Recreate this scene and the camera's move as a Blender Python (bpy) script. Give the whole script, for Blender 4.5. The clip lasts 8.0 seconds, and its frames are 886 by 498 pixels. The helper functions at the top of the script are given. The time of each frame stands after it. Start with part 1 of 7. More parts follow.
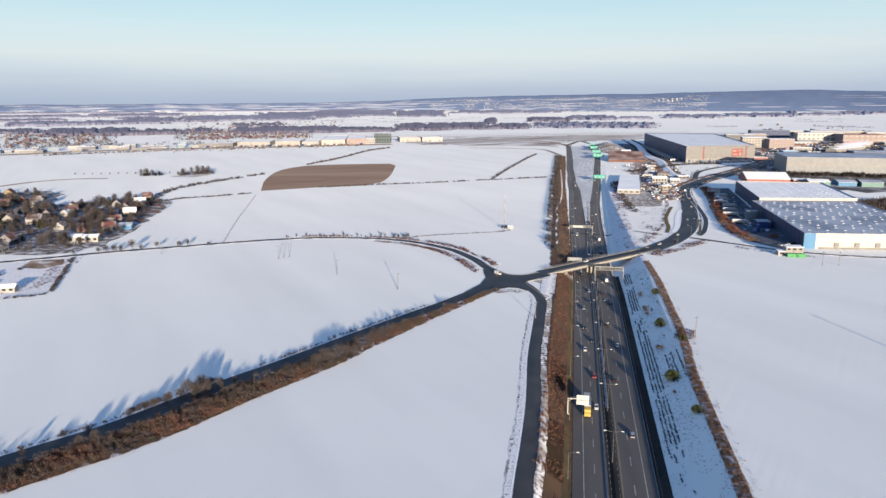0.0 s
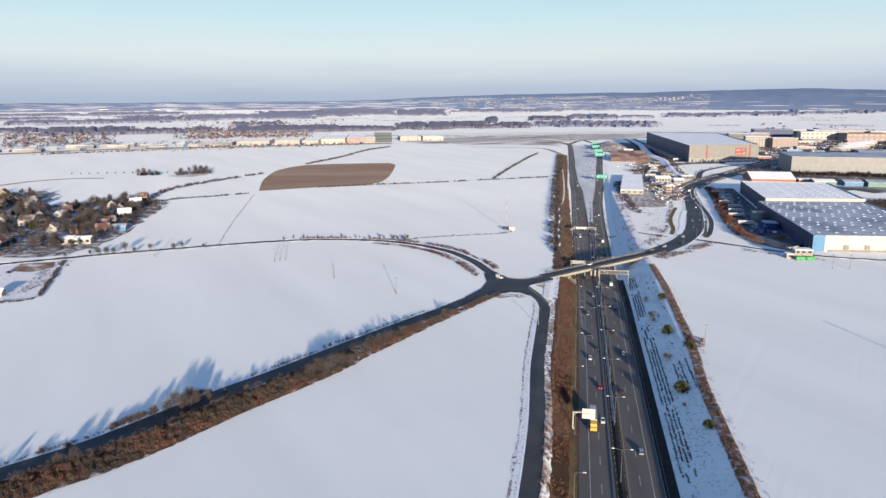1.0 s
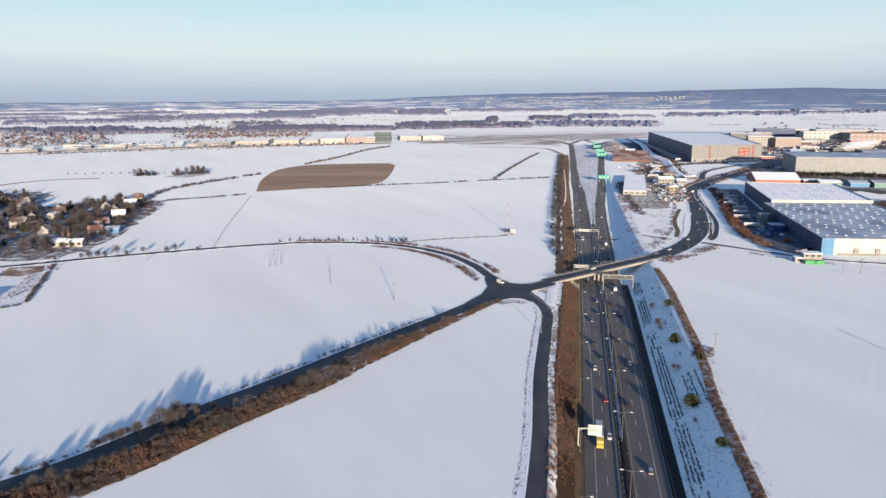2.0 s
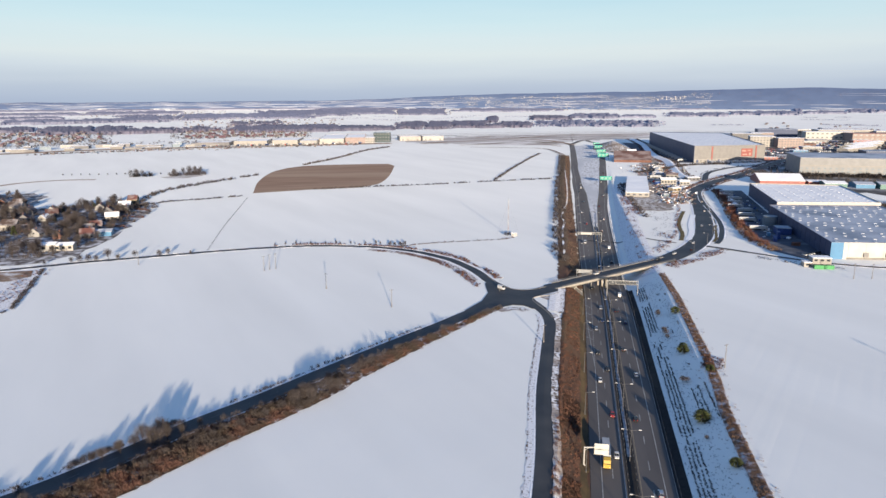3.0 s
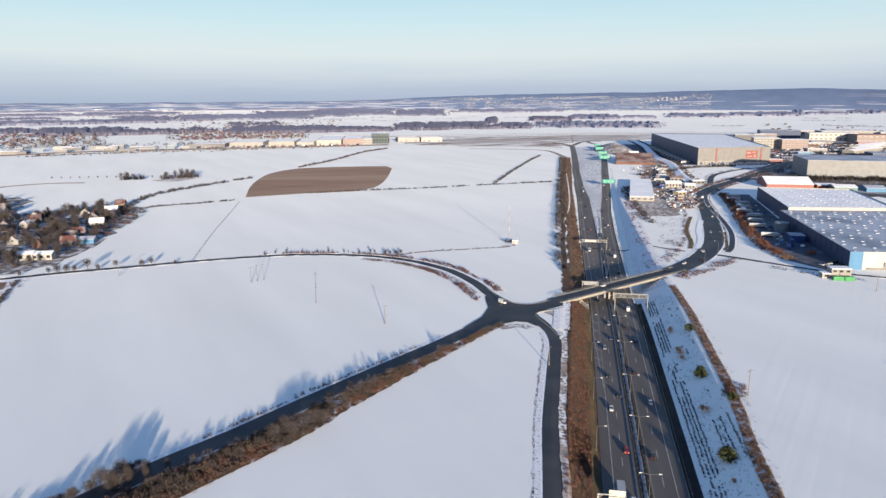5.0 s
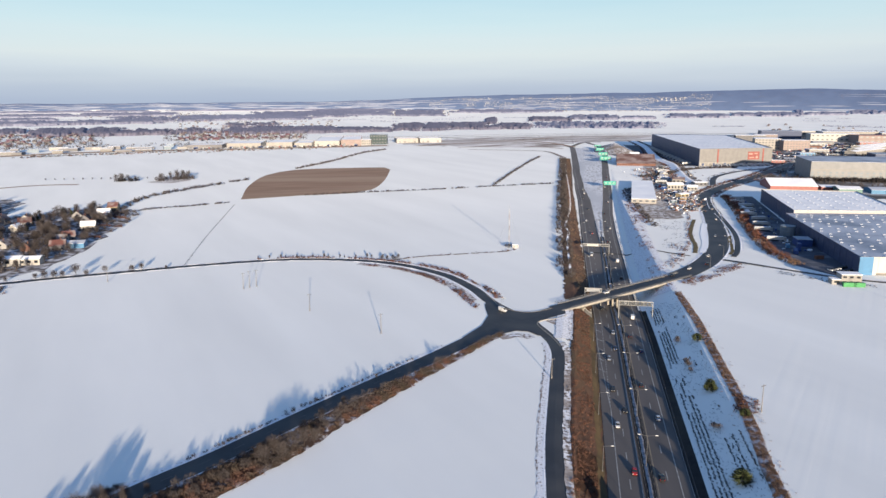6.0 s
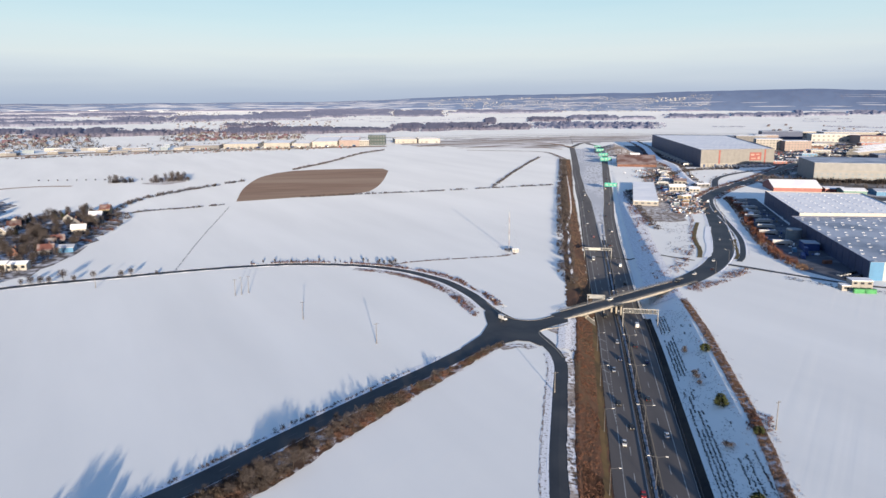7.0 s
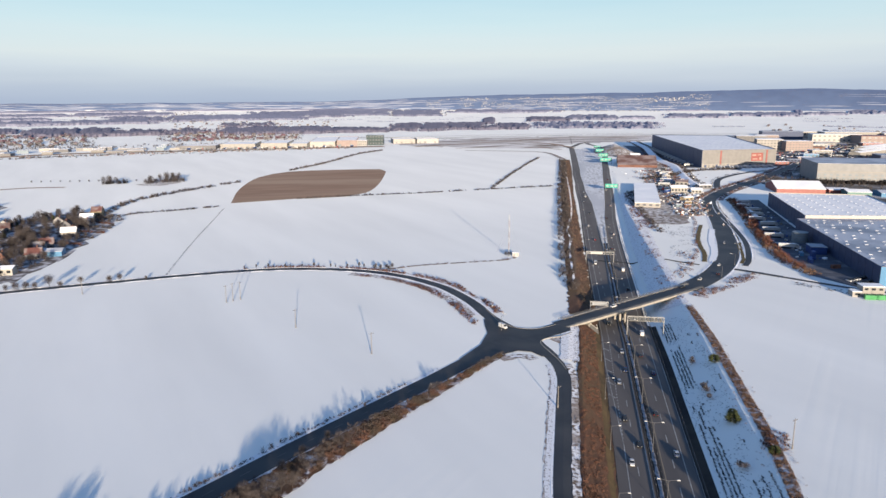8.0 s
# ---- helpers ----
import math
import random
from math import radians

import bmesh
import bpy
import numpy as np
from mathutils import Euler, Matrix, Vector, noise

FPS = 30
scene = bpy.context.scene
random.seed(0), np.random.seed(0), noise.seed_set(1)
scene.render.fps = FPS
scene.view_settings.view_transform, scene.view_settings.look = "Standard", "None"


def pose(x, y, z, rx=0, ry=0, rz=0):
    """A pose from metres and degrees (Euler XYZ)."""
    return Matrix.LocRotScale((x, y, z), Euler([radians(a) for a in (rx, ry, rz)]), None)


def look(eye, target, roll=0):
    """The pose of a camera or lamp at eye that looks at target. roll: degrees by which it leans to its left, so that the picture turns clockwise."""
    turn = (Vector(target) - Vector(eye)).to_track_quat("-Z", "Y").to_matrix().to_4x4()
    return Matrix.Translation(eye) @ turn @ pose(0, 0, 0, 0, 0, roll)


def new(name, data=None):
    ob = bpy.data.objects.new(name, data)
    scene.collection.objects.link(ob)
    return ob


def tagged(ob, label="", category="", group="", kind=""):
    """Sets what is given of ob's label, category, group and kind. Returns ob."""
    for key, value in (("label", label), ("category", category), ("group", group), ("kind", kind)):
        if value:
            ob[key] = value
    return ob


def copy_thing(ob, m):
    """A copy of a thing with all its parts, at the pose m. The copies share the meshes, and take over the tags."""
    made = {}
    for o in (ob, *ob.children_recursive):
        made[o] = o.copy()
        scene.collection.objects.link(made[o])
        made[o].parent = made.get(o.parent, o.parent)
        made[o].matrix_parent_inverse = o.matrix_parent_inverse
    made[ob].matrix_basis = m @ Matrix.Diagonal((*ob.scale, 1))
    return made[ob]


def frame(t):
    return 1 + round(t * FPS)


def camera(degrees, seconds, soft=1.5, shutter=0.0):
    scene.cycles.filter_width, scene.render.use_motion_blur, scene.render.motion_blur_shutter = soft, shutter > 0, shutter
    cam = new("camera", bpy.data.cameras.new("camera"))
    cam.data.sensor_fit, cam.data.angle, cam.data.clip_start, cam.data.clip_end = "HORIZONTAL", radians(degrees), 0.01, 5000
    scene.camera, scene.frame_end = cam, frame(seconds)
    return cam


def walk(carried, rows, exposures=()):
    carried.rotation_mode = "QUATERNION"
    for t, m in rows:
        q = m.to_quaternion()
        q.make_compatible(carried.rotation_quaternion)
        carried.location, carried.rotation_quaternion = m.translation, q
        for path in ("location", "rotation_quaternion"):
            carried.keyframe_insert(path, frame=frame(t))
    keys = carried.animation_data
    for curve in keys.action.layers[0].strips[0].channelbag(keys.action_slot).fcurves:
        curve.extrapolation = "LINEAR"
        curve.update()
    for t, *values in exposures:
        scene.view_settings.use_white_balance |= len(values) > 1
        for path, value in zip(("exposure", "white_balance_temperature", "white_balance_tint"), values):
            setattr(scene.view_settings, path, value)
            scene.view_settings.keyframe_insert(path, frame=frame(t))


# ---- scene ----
cam = camera(65.0, 8.0)
PATH = [
    (0, (-2.102, -6.943, 112.185), (-2.110, 12.626, 108.054), -0.3),
    (0.5, (-1.792, -0.559, 112.268), (-1.813, 19.006, 108.116), -0.3),
    (1, (-1.485, 5.876, 112.370), (-1.518, 25.437, 108.203), -0.3),
    (1.5, (-1.184, 12.359, 112.488), (-1.224, 31.917, 108.310), -0.3),
    (3, (-0.308, 32.070, 112.921), (-0.355, 51.627, 108.733), -0.3),
    (3.5, (-0.025, 38.720, 113.085), (-0.071, 58.277, 108.899), -0.3),
    (4, (0.252, 45.404, 113.254), (0.211, 64.962, 109.072), -0.3),
    (4.5, (0.525, 52.122, 113.426), (0.491, 71.681, 109.249), -0.3),
    (6, (1.312, 72.443, 113.946), (1.310, 92.005, 109.783), -0.3),
    (6.5, (1.564, 79.264, 114.112), (1.577, 98.827, 109.953), -0.3),
    (7, (1.812, 86.105, 114.272), (1.840, 105.668, 110.113), -0.3),
    (7.5, (2.054, 92.963, 114.422), (2.100, 112.525, 110.261), -0.3),
    (8, (2.291, 99.835, 114.562), (2.355, 119.396, 110.395), -0.3),
]
walk(cam, [(t, look(eye, target, roll)) for t, eye, target, roll in PATH], [(0.0, 1.07), (8.0, 1.07)])

# ---- world and sun ----
SUN_AZ, SUN_EL = radians(169.5), radians(7.5)
world = bpy.data.worlds.new("winter_sky")
scene.world = world
world.use_nodes = True
wn, wl = world.node_tree.nodes, world.node_tree.links
wn.clear()
w_out, w_bg = wn.new("ShaderNodeOutputWorld"), wn.new("ShaderNodeBackground")
w_sky = wn.new("ShaderNodeTexSky")
w_sky.sky_type, w_sky.sun_disc = "NISHITA", False
w_sky.sun_elevation, w_sky.sun_rotation = SUN_EL, SUN_AZ
w_sky.dust_density, w_sky.altitude = 2.0, 300
w_tc, w_sep, w_mul = wn.new("ShaderNodeTexCoord"), wn.new("ShaderNodeSeparateXYZ"), wn.new("ShaderNodeMath")
w_mul.operation, w_mul.inputs[1].default_value = "MULTIPLY", 3.0
w_map, w_noise = wn.new("ShaderNodeMapping"), wn.new("ShaderNodeTexNoise")
w_map.inputs["Scale"].default_value = (2.5, 2.5, 26.0)
w_noise.inputs["Scale"].default_value, w_noise.inputs["Detail"].default_value = 1.6, 5.0
w_add = wn.new("ShaderNodeMath")
w_add.operation = "MULTIPLY_ADD"
w_add.inputs[1].default_value = 0.10
w_ramp = wn.new("ShaderNodeValToRGB")
SKY = [(0.0, (0.220, 0.270, 0.362)), (0.05, (0.236, 0.290, 0.380)), (0.12, (0.292, 0.342, 0.415)), (0.19, (0.338, 0.382, 0.424)),
       (0.30, (0.292, 0.376, 0.425)), (0.45, (0.225, 0.342, 0.408)), (0.75, (0.094, 0.176, 0.298)), (1.0, (0.060, 0.122, 0.262))]
while len(w_ramp.color_ramp.elements) < len(SKY):
    w_ramp.color_ramp.elements.new(0.5)
for el, (p, c) in zip(w_ramp.color_ramp.elements, SKY):
    el.position, el.color = p, (*c, 1)
w_mix = wn.new("ShaderNodeMix")
w_mix.data_type = "RGBA"
w_mix.inputs[0].default_value = 0.82
w_scale = wn.new("ShaderNodeMix")
w_scale.data_type, w_scale.blend_type = "RGBA", "MULTIPLY"
w_scale.inputs[0].default_value = 1.0
w_scale.inputs[7].default_value = (0.1, 0.1, 0.1, 1)
wl.new(w_tc.outputs["Generated"], w_sep.inputs[0])
wl.new(w_tc.outputs["Generated"], w_map.inputs[0])
wl.new(w_map.outputs[0], w_noise.inputs["Vector"])
wl.new(w_sep.outputs["Z"], w_mul.inputs[0])
wl.new(w_noise.outputs["Fac"], w_add.inputs[0])
w_sub = wn.new("ShaderNodeMath")
w_sub.operation, w_sub.inputs[1].default_value = "SUBTRACT", 0.05
wl.new(w_mul.outputs[0], w_sub.inputs[0])
wl.new(w_sub.outputs[0], w_add.inputs[2])
wl.new(w_add.outputs[0], w_ramp.inputs[0])
wl.new(w_sky.outputs[0], w_scale.inputs[6])
wl.new(w_scale.outputs[2], w_mix.inputs[6])
wl.new(w_ramp.outputs[0], w_mix.inputs[7])
wl.new(w_mix.outputs[2], w_bg.inputs["Color"])
w_bg.inputs["Strength"].default_value = 1.0
wl.new(w_bg.outputs[0], w_out.inputs[0])

sun = new("sun", bpy.data.lights.new("sun", "SUN"))
sun.data.energy, sun.data.angle, sun.data.color = 4.4, radians(0.9), (1.0, 0.835, 0.63)
sun_from = Vector((math.sin(SUN_AZ) * math.cos(SUN_EL), math.cos(SUN_AZ) * math.cos(SUN_EL), math.sin(SUN_EL)))
sun.matrix_world = look(sun_from * 300, (0, 0, 0))


# ---- materials ----
def material(name, a, b=None, rough=0.8, metal=0.0, scale=1.0, big=0.0, big_col=None, bump=0.0, bump_scale=None, vary=0.0, lo=0.35, hi=0.65, spec=0.3, stretch=None, island=0.0, streak=None, grain=0.1):
    """A surface of two colours mixed by fine noise, stained by large noise in a third, with relief; vary: brightness object by object."""
    m = bpy.data.materials.new(name)
    m.use_nodes = True
    n, l = m.node_tree.nodes, m.node_tree.links
    p = n["Principled BSDF"]
    p.inputs["Roughness"].default_value, p.inputs["Metallic"].default_value = rough, metal
    p.inputs["Specular IOR Level"].default_value = spec
    p.inputs["Diffuse Roughness"].default_value = grain if rough > 0.65 else 0.0
    b = b or tuple(0.75 * c for c in a)
    geo = n.new("ShaderNodeNewGeometry")
    pos = geo.outputs["Position"]
    if stretch:
        mp = n.new("ShaderNodeMapping")
        mp.vector_type = "TEXTURE"
        mp.inputs["Scale"].default_value, mp.inputs["Rotation"].default_value = [1 / c for c in stretch[0]], (0, 0, radians(stretch[1]))
        l.new(pos, mp.inputs[0])
        pos = mp.outputs[0]

    def field(s, detail, low, high):
        t, r = n.new("ShaderNodeTexNoise"), n.new("ShaderNodeMapRange")
        t.inputs["Scale"].default_value, t.inputs["Detail"].default_value = s, detail
        l.new(pos, t.inputs["Vector"])
        l.new(t.outputs["Fac"], r.inputs[0])
        r.inputs[1].default_value, r.inputs[2].default_value = low, high
        return t.outputs["Fac"], r.outputs[0]

    def mix(fac, one, two, how="MIX"):
        x = n.new("ShaderNodeMix")
        x.data_type, x.blend_type = "RGBA", how
        for sock, v in ((x.inputs[0], fac), (x.inputs[6], one), (x.inputs[7], two)):
            if isinstance(v, (tuple, float, int)):
                sock.default_value = (*v, 1) if isinstance(v, tuple) else v
            else:
                l.new(v, sock)
        return x.outputs[2]

    raw, fac = field(scale, 6.0, lo, hi)
    col = mix(fac, a, b)
    if big_col:
        _, fac2 = field(big, 4.0, 0.45, 0.62)
        col = mix(fac2, col, big_col)
    if vary or island:
        inf = n.new("ShaderNodeObjectInfo").outputs["Random"] if vary else geo.outputs["Random Per Island"]
        r = n.new("ShaderNodeMapRange")
        r.inputs[3].default_value, r.inputs[4].default_value = 1 - (vary or island), 1 + (vary or island)
        l.new(inf, r.inputs[0])
        hs = n.new("ShaderNodeHueSaturation")
        l.new(r.outputs[0], hs.inputs["Value"])
        l.new(col, hs.inputs["Color"])
        col = hs.outputs["Color"]
    l.new(col, p.inputs["Base Color"])
    if bump:
        t = n.new("ShaderNodeTexNoise")
        t.inputs["Scale"].default_value, t.inputs["Detail"].default_value = bump_scale or scale, 5.0
        l.new(pos, t.inputs["Vector"])
        bp = n.new("ShaderNodeBump")
        bp.inputs["Distance"].default_value = bump
        height = t.outputs["Fac"]
        if streak:
            # tractor lines: fine noise drawn out along the rows, in patches
            mp2, t2, t3 = n.new("ShaderNodeMapping"), n.new("ShaderNodeTexNoise"), n.new("ShaderNodeTexNoise")
            mp2.vector_type = "TEXTURE"
            mp2.inputs["Rotation"].default_value, mp2.inputs["Scale"].default_value = (0, 0, radians(streak[1])), (1.0, 80.0, 1.0)
            l.new(geo.outputs["Position"], mp2.inputs[0])
            l.new(mp2.outputs[0], t2.inputs["Vector"])
            t2.inputs["Scale"].default_value, t2.inputs["Detail"].default_value = streak[0], 3.0
            l.new(geo.outputs["Position"], t3.inputs["Vector"])
            t3.inputs["Scale"].default_value = 0.016
            r3 = n.new("ShaderNodeMapRange")
            r3.inputs[1].default_value, r3.inputs[2].default_value = 0.40, 0.60
            l.new(t3.outputs["Fac"], r3.inputs[0])
            mul, ad = n.new("ShaderNodeMath"), n.new("ShaderNodeMath")
            mul.operation = "MULTIPLY"
            l.new(t2.outputs["Fac"], mul.inputs[0])
            l.new(r3.outputs[0], mul.inputs[1])
            ad.operation, ad.inputs[1].default_value = "MULTIPLY_ADD", 2.2 * streak[2] / bump
            l.new(mul.outputs[0], ad.inputs[0])
            l.new(height, ad.inputs[2])
            height = ad.outputs[0]
        l.new(height, bp.inputs["Height"])
        l.new(bp.outputs[0], p.inputs["Normal"])
    return m


SNOW = material("snow", (0.86, 0.87, 0.89), (0.80, 0.81, 0.84), rough=0.75, scale=0.02, bump=0.10, bump_scale=0.12, lo=0.3, hi=0.7)
FIELD_SNOW = material("field_snow", (0.885, 0.880, 0.842), (0.800, 0.797, 0.764), rough=0.8, scale=0.022, bump=0.12, bump_scale=0.07, lo=0.3, hi=0.7, stretch=((1.0, 0.16, 1.0), 28), streak=(0.28, -33, 0.03))
VERGE = material("snowy_verge", (0.80, 0.80, 0.82), (0.16, 0.125, 0.10), rough=0.9, scale=1.1, lo=0.54, hi=0.70, bump=0.08)
DRY = material("dry_grass_bank", (0.100, 0.052, 0.034), (0.055, 0.032, 0.022), rough=0.95, scale=0.3, big=0.06, big_col=(0.085, 0.055, 0.032), bump=0.2, stretch=((1.0, 0.3, 1.0), -10))
ASPHALT = material("asphalt", (0.120, 0.109, 0.104), (0.094, 0.086, 0.083), rough=0.8, scale=0.15, big=0.03, big_col=(0.136, 0.124, 0.117), stretch=((1.0, 0.15, 1.0), -10))
ASPHALT_WET = material("damp_asphalt", (0.046, 0.047, 0.052), (0.032, 0.033, 0.038), rough=0.6, scale=0.2, big=0.05, big_col=(0.062, 0.061, 0.062))
PAINT = material("road_paint", (0.42, 0.42, 0.41), (0.24, 0.24, 0.235), rough=0.7, scale=0.6)
CONCRETE = material("concrete", (0.249, 0.237, 0.214), (0.187, 0.177, 0.163), rough=0.85, scale=0.4, big=0.08, big_col=(0.163, 0.155, 0.144))
STEEL = material("galvanised_steel", (0.144, 0.144, 0.150), (0.106, 0.106, 0.113), rough=0.6, metal=0.2, scale=0.8)
SOIL = material("ploughed_soil", (0.285, 0.185, 0.128), (0.225, 0.142, 0.096), rough=0.95, scale=0.06, big=0.010, big_col=(0.33, 0.235, 0.168), bump=0.15, stretch=((1.0, 0.22, 1.0), 100))
BRUSH = material("bare_brush", (0.150, 0.072, 0.050), (0.075, 0.042, 0.031), rough=0.95, scale=0.3, island=0.5)
TWIGS = material("bare_twigs", (0.086, 0.072, 0.070), (0.052, 0.045, 0.046), rough=0.95, scale=0.3, island=0.4)
BARK = material("bark", (0.056, 0.042, 0.035), (0.037, 0.028, 0.025), rough=0.95, scale=1.5)
# violet-grey bare wood with blue haze mixed into the base colour
WOODS = material("hazed_bare_woodland", (0.165, 0.160, 0.215), (0.120, 0.118, 0.168), rough=0.95, scale=0.03, island=0.09)
BLUE_WALL = material("dark_blue_cladding", (0.05, 0.07, 0.14), (0.04, 0.057, 0.115), rough=0.5, scale=0.3)
SKYBLUE = material("sky_blue_cladding", (0.062, 0.187, 0.337), (0.052, 0.163, 0.299), rough=0.5, scale=0.3)
CREAM = material("cream_cladding", (0.315, 0.298, 0.280), (0.262, 0.249, 0.236), rough=0.6, scale=0.2, vary=0.18)
GREY_WALL = material("grey_cladding", (0.205, 0.198, 0.195), (0.176, 0.171, 0.170), rough=0.6, scale=0.2)
ROOF_SNOW = material("thin_roof_snow", (0.86, 0.865, 0.88), (0.74, 0.76, 0.80), rough=0.7, scale=0.05, bump=0.05)
ROOF_BLUE = material("part_melted_roof", (0.50, 0.52, 0.57), (0.25, 0.28, 0.335), rough=0.55, scale=0.03, lo=0.42, hi=0.62)
# blue of the distant haze, put into the hills' base colour
HILL = material("hazed_wooded_hill", (0.098, 0.142, 0.250), (0.085, 0.124, 0.225), rough=1.0, scale=0.012)
GRAVEL = material("dark_gravel", (0.032, 0.030, 0.030), (0.018, 0.018, 0.020), rough=0.95, scale=0.5, big=0.07, big_col=(0.05, 0.043, 0.036))
VERGE2 = material("dead_grass_and_snow", (0.15, 0.095, 0.06), (0.76, 0.76, 0.79), rough=0.95, scale=0.3, lo=0.52, hi=0.60, bump=0.15)
MUD = material("trampled_snow", (0.70, 0.69, 0.70), (0.15, 0.115, 0.09), rough=0.9, scale=0.22, lo=0.40, hi=0.58, bump=0.2, big=0.03, big_col=(0.24, 0.195, 0.165))
GARDEN = material("garden_snow", (0.60, 0.60, 0.63), (0.10, 0.085, 0.08), rough=0.9, scale=0.14, lo=0.36, hi=0.56, bump=0.2)
# asphalt darkened and blued: the loading yard's shade is put into the colour
YARD = material("yard_asphalt", (0.060, 0.068, 0.090), (0.19, 0.20, 0.235), rough=0.8, scale=0.06, lo=0.5, hi=0.75)
PALE_CONCRETE = material("pale_concrete", (0.374, 0.343, 0.299), (0.311, 0.287, 0.249), rough=0.85, scale=0.4, big=0.1, big_col=(0.261, 0.243, 0.218))
NEEDLES = material("conifer_needles", (0.056, 0.069, 0.028), (0.035, 0.044, 0.019), rough=0.9, scale=0.8, island=0.4)
DARK_TWIGS = material("dark_twigs", (0.035, 0.03, 0.03), (0.022, 0.02, 0.022), rough=0.95, scale=0.5, island=0.3)
WHITE_STEEL = material("white_painted_steel", (0.449, 0.443, 0.424), (0.361, 0.355, 0.343), rough=0.5, scale=0.7)
SIGN_WHITE = material("white_sign_sheet", (0.499, 0.499, 0.474), (0.436, 0.436, 0.411), rough=0.5, scale=0.5)
SIGN_BACK = material("dark_sign_sheet", (0.07, 0.075, 0.085), (0.05, 0.055, 0.06), rough=0.6, scale=0.5)
SIGN_GREY = material("grey_sign_sheet", (0.28, 0.29, 0.31), (0.22, 0.23, 0.25), rough=0.5, scale=0.5)
SIGN_GREEN = material("green_sign_sheet", (0.028, 0.335, 0.262), (0.024, 0.30, 0.235), rough=0.5, scale=0.3)
SIGN_RED = material("red_sheet", (0.26, 0.088, 0.078), (0.22, 0.072, 0.066), rough=0.5, scale=0.2)
LOGO_PALE = material("pale_logo_sheet", (0.374, 0.249, 0.212), rough=0.5, scale=0.3)
LAMP = material("lamp_glass", (0.561, 0.561, 0.549), (0.499, 0.499, 0.487), rough=0.25, scale=2.0)
TAIL = material("red_lamp_glass", (0.436, 0.025, 0.019), rough=0.25, scale=2.0)
MAST_RED = material("faded_red_paint", (0.30, 0.20, 0.175), rough=0.6, scale=1.0)
WHITE_WALL = material("white_render", (0.36, 0.352, 0.345), (0.30, 0.295, 0.29), rough=0.8, scale=0.2, vary=0.12)
OCHRE = material("ochre_render", (0.299, 0.237, 0.156), (0.249, 0.200, 0.131), rough=0.85, scale=0.2, vary=0.2)
PINK = material("pinkish_render", (0.30, 0.238, 0.225), (0.25, 0.20, 0.19), rough=0.85, scale=0.2)
BRICK = material("red_brickwork", (0.175, 0.088, 0.068), (0.13, 0.068, 0.055), rough=0.9, scale=0.3)
TEAL = material("teal_cladding", (0.113, 0.212, 0.200), (0.094, 0.181, 0.169), rough=0.5, scale=0.3)
ROOF_RED = material("red_roof_tiles", (0.108, 0.045, 0.040), (0.078, 0.035, 0.032), rough=0.85, scale=0.5, big=0.15, big_col=(0.190, 0.155, 0.155), vary=0.3)
ROOF_BROWN = material("brown_roof_tiles", (0.069, 0.045, 0.037), (0.047, 0.035, 0.033), rough=0.85, scale=0.5, big=0.15, big_col=(0.249, 0.237, 0.249), vary=0.3)
SKYLIGHT = material("skylight_dome", (0.60, 0.61, 0.63), (0.52, 0.53, 0.55), rough=0.35, scale=0.5)
STEEL_BLUE = material("blue_grey_steel", (0.20, 0.24, 0.28), (0.15, 0.19, 0.23), rough=0.5, scale=0.3)
GREEN_BOX = material("green_container_paint", (0.050, 0.274, 0.094), (0.040, 0.224, 0.075), rough=0.5, scale=0.5)
BLUE_BOX = material("dark_blue_container_paint", (0.02, 0.06, 0.22), (0.018, 0.05, 0.17), rough=0.5, scale=0.5)
GLASS_DARK = material("dark_window_glass", (0.018, 0.022, 0.028), (0.014, 0.017, 0.022), rough=0.12, scale=0.5, spec=0.5)
GLASS_TEAL = material("green_facade_glass", (0.022, 0.045, 0.05), (0.018, 0.038, 0.042), rough=0.25, scale=0.2, spec=0.5)
RUBBER = material("tyre_rubber", (0.02, 0.02, 0.021), rough=0.9, scale=2.0)
PAINT_WHITE = material("white_car_paint", (0.599, 0.599, 0.599), (0.549, 0.549, 0.549), rough=0.3, scale=0.8, spec=0.5)
PAINT_BLACK = material("black_car_paint", (0.016, 0.017, 0.020), (0.022, 0.022, 0.024), rough=0.25, scale=0.8, spec=0.5)
PAINT_SILVER = material("silver_car_paint", (0.436, 0.449, 0.474), (0.374, 0.387, 0.411), rough=0.3, metal=0.5, scale=0.8)
PAINT_RED = material("dark_red_car_paint", (0.324, 0.025, 0.025), (0.274, 0.022, 0.022), rough=0.25, scale=0.8, spec=0.5)
PAINT_BLUE = material("dark_blue_car_paint", (0.02, 0.035, 0.10), (0.018, 0.03, 0.085), rough=0.25, scale=0.8, spec=0.5)
PAINT_YELLOW = material("yellow_lorry_paint", (0.449, 0.311, 0.062), (0.399, 0.274, 0.056), rough=0.35, scale=0.8)
LORRY_BOX = material("pale_tarpaulin", (0.399, 0.411, 0.424), (0.337, 0.349, 0.361), rough=0.6, scale=0.4)
STRAW = material("straw_grass", (0.144, 0.113, 0.050), (0.094, 0.072, 0.035), rough=0.95, scale=0.4, bump=0.15)
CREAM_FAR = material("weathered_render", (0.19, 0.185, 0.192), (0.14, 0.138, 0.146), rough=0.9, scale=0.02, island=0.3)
CREST = material("pale_brush", (0.194, 0.122, 0.085), (0.119, 0.077, 0.056), rough=0.95, scale=0.3, island=0.5)
INDUSTRY = material("industrial_ground", (0.50, 0.50, 0.52), (0.065, 0.062, 0.064), rough=0.9, scale=0.022, lo=0.36, hi=0.55, big=0.006, big_col=(0.09, 0.078, 0.07))
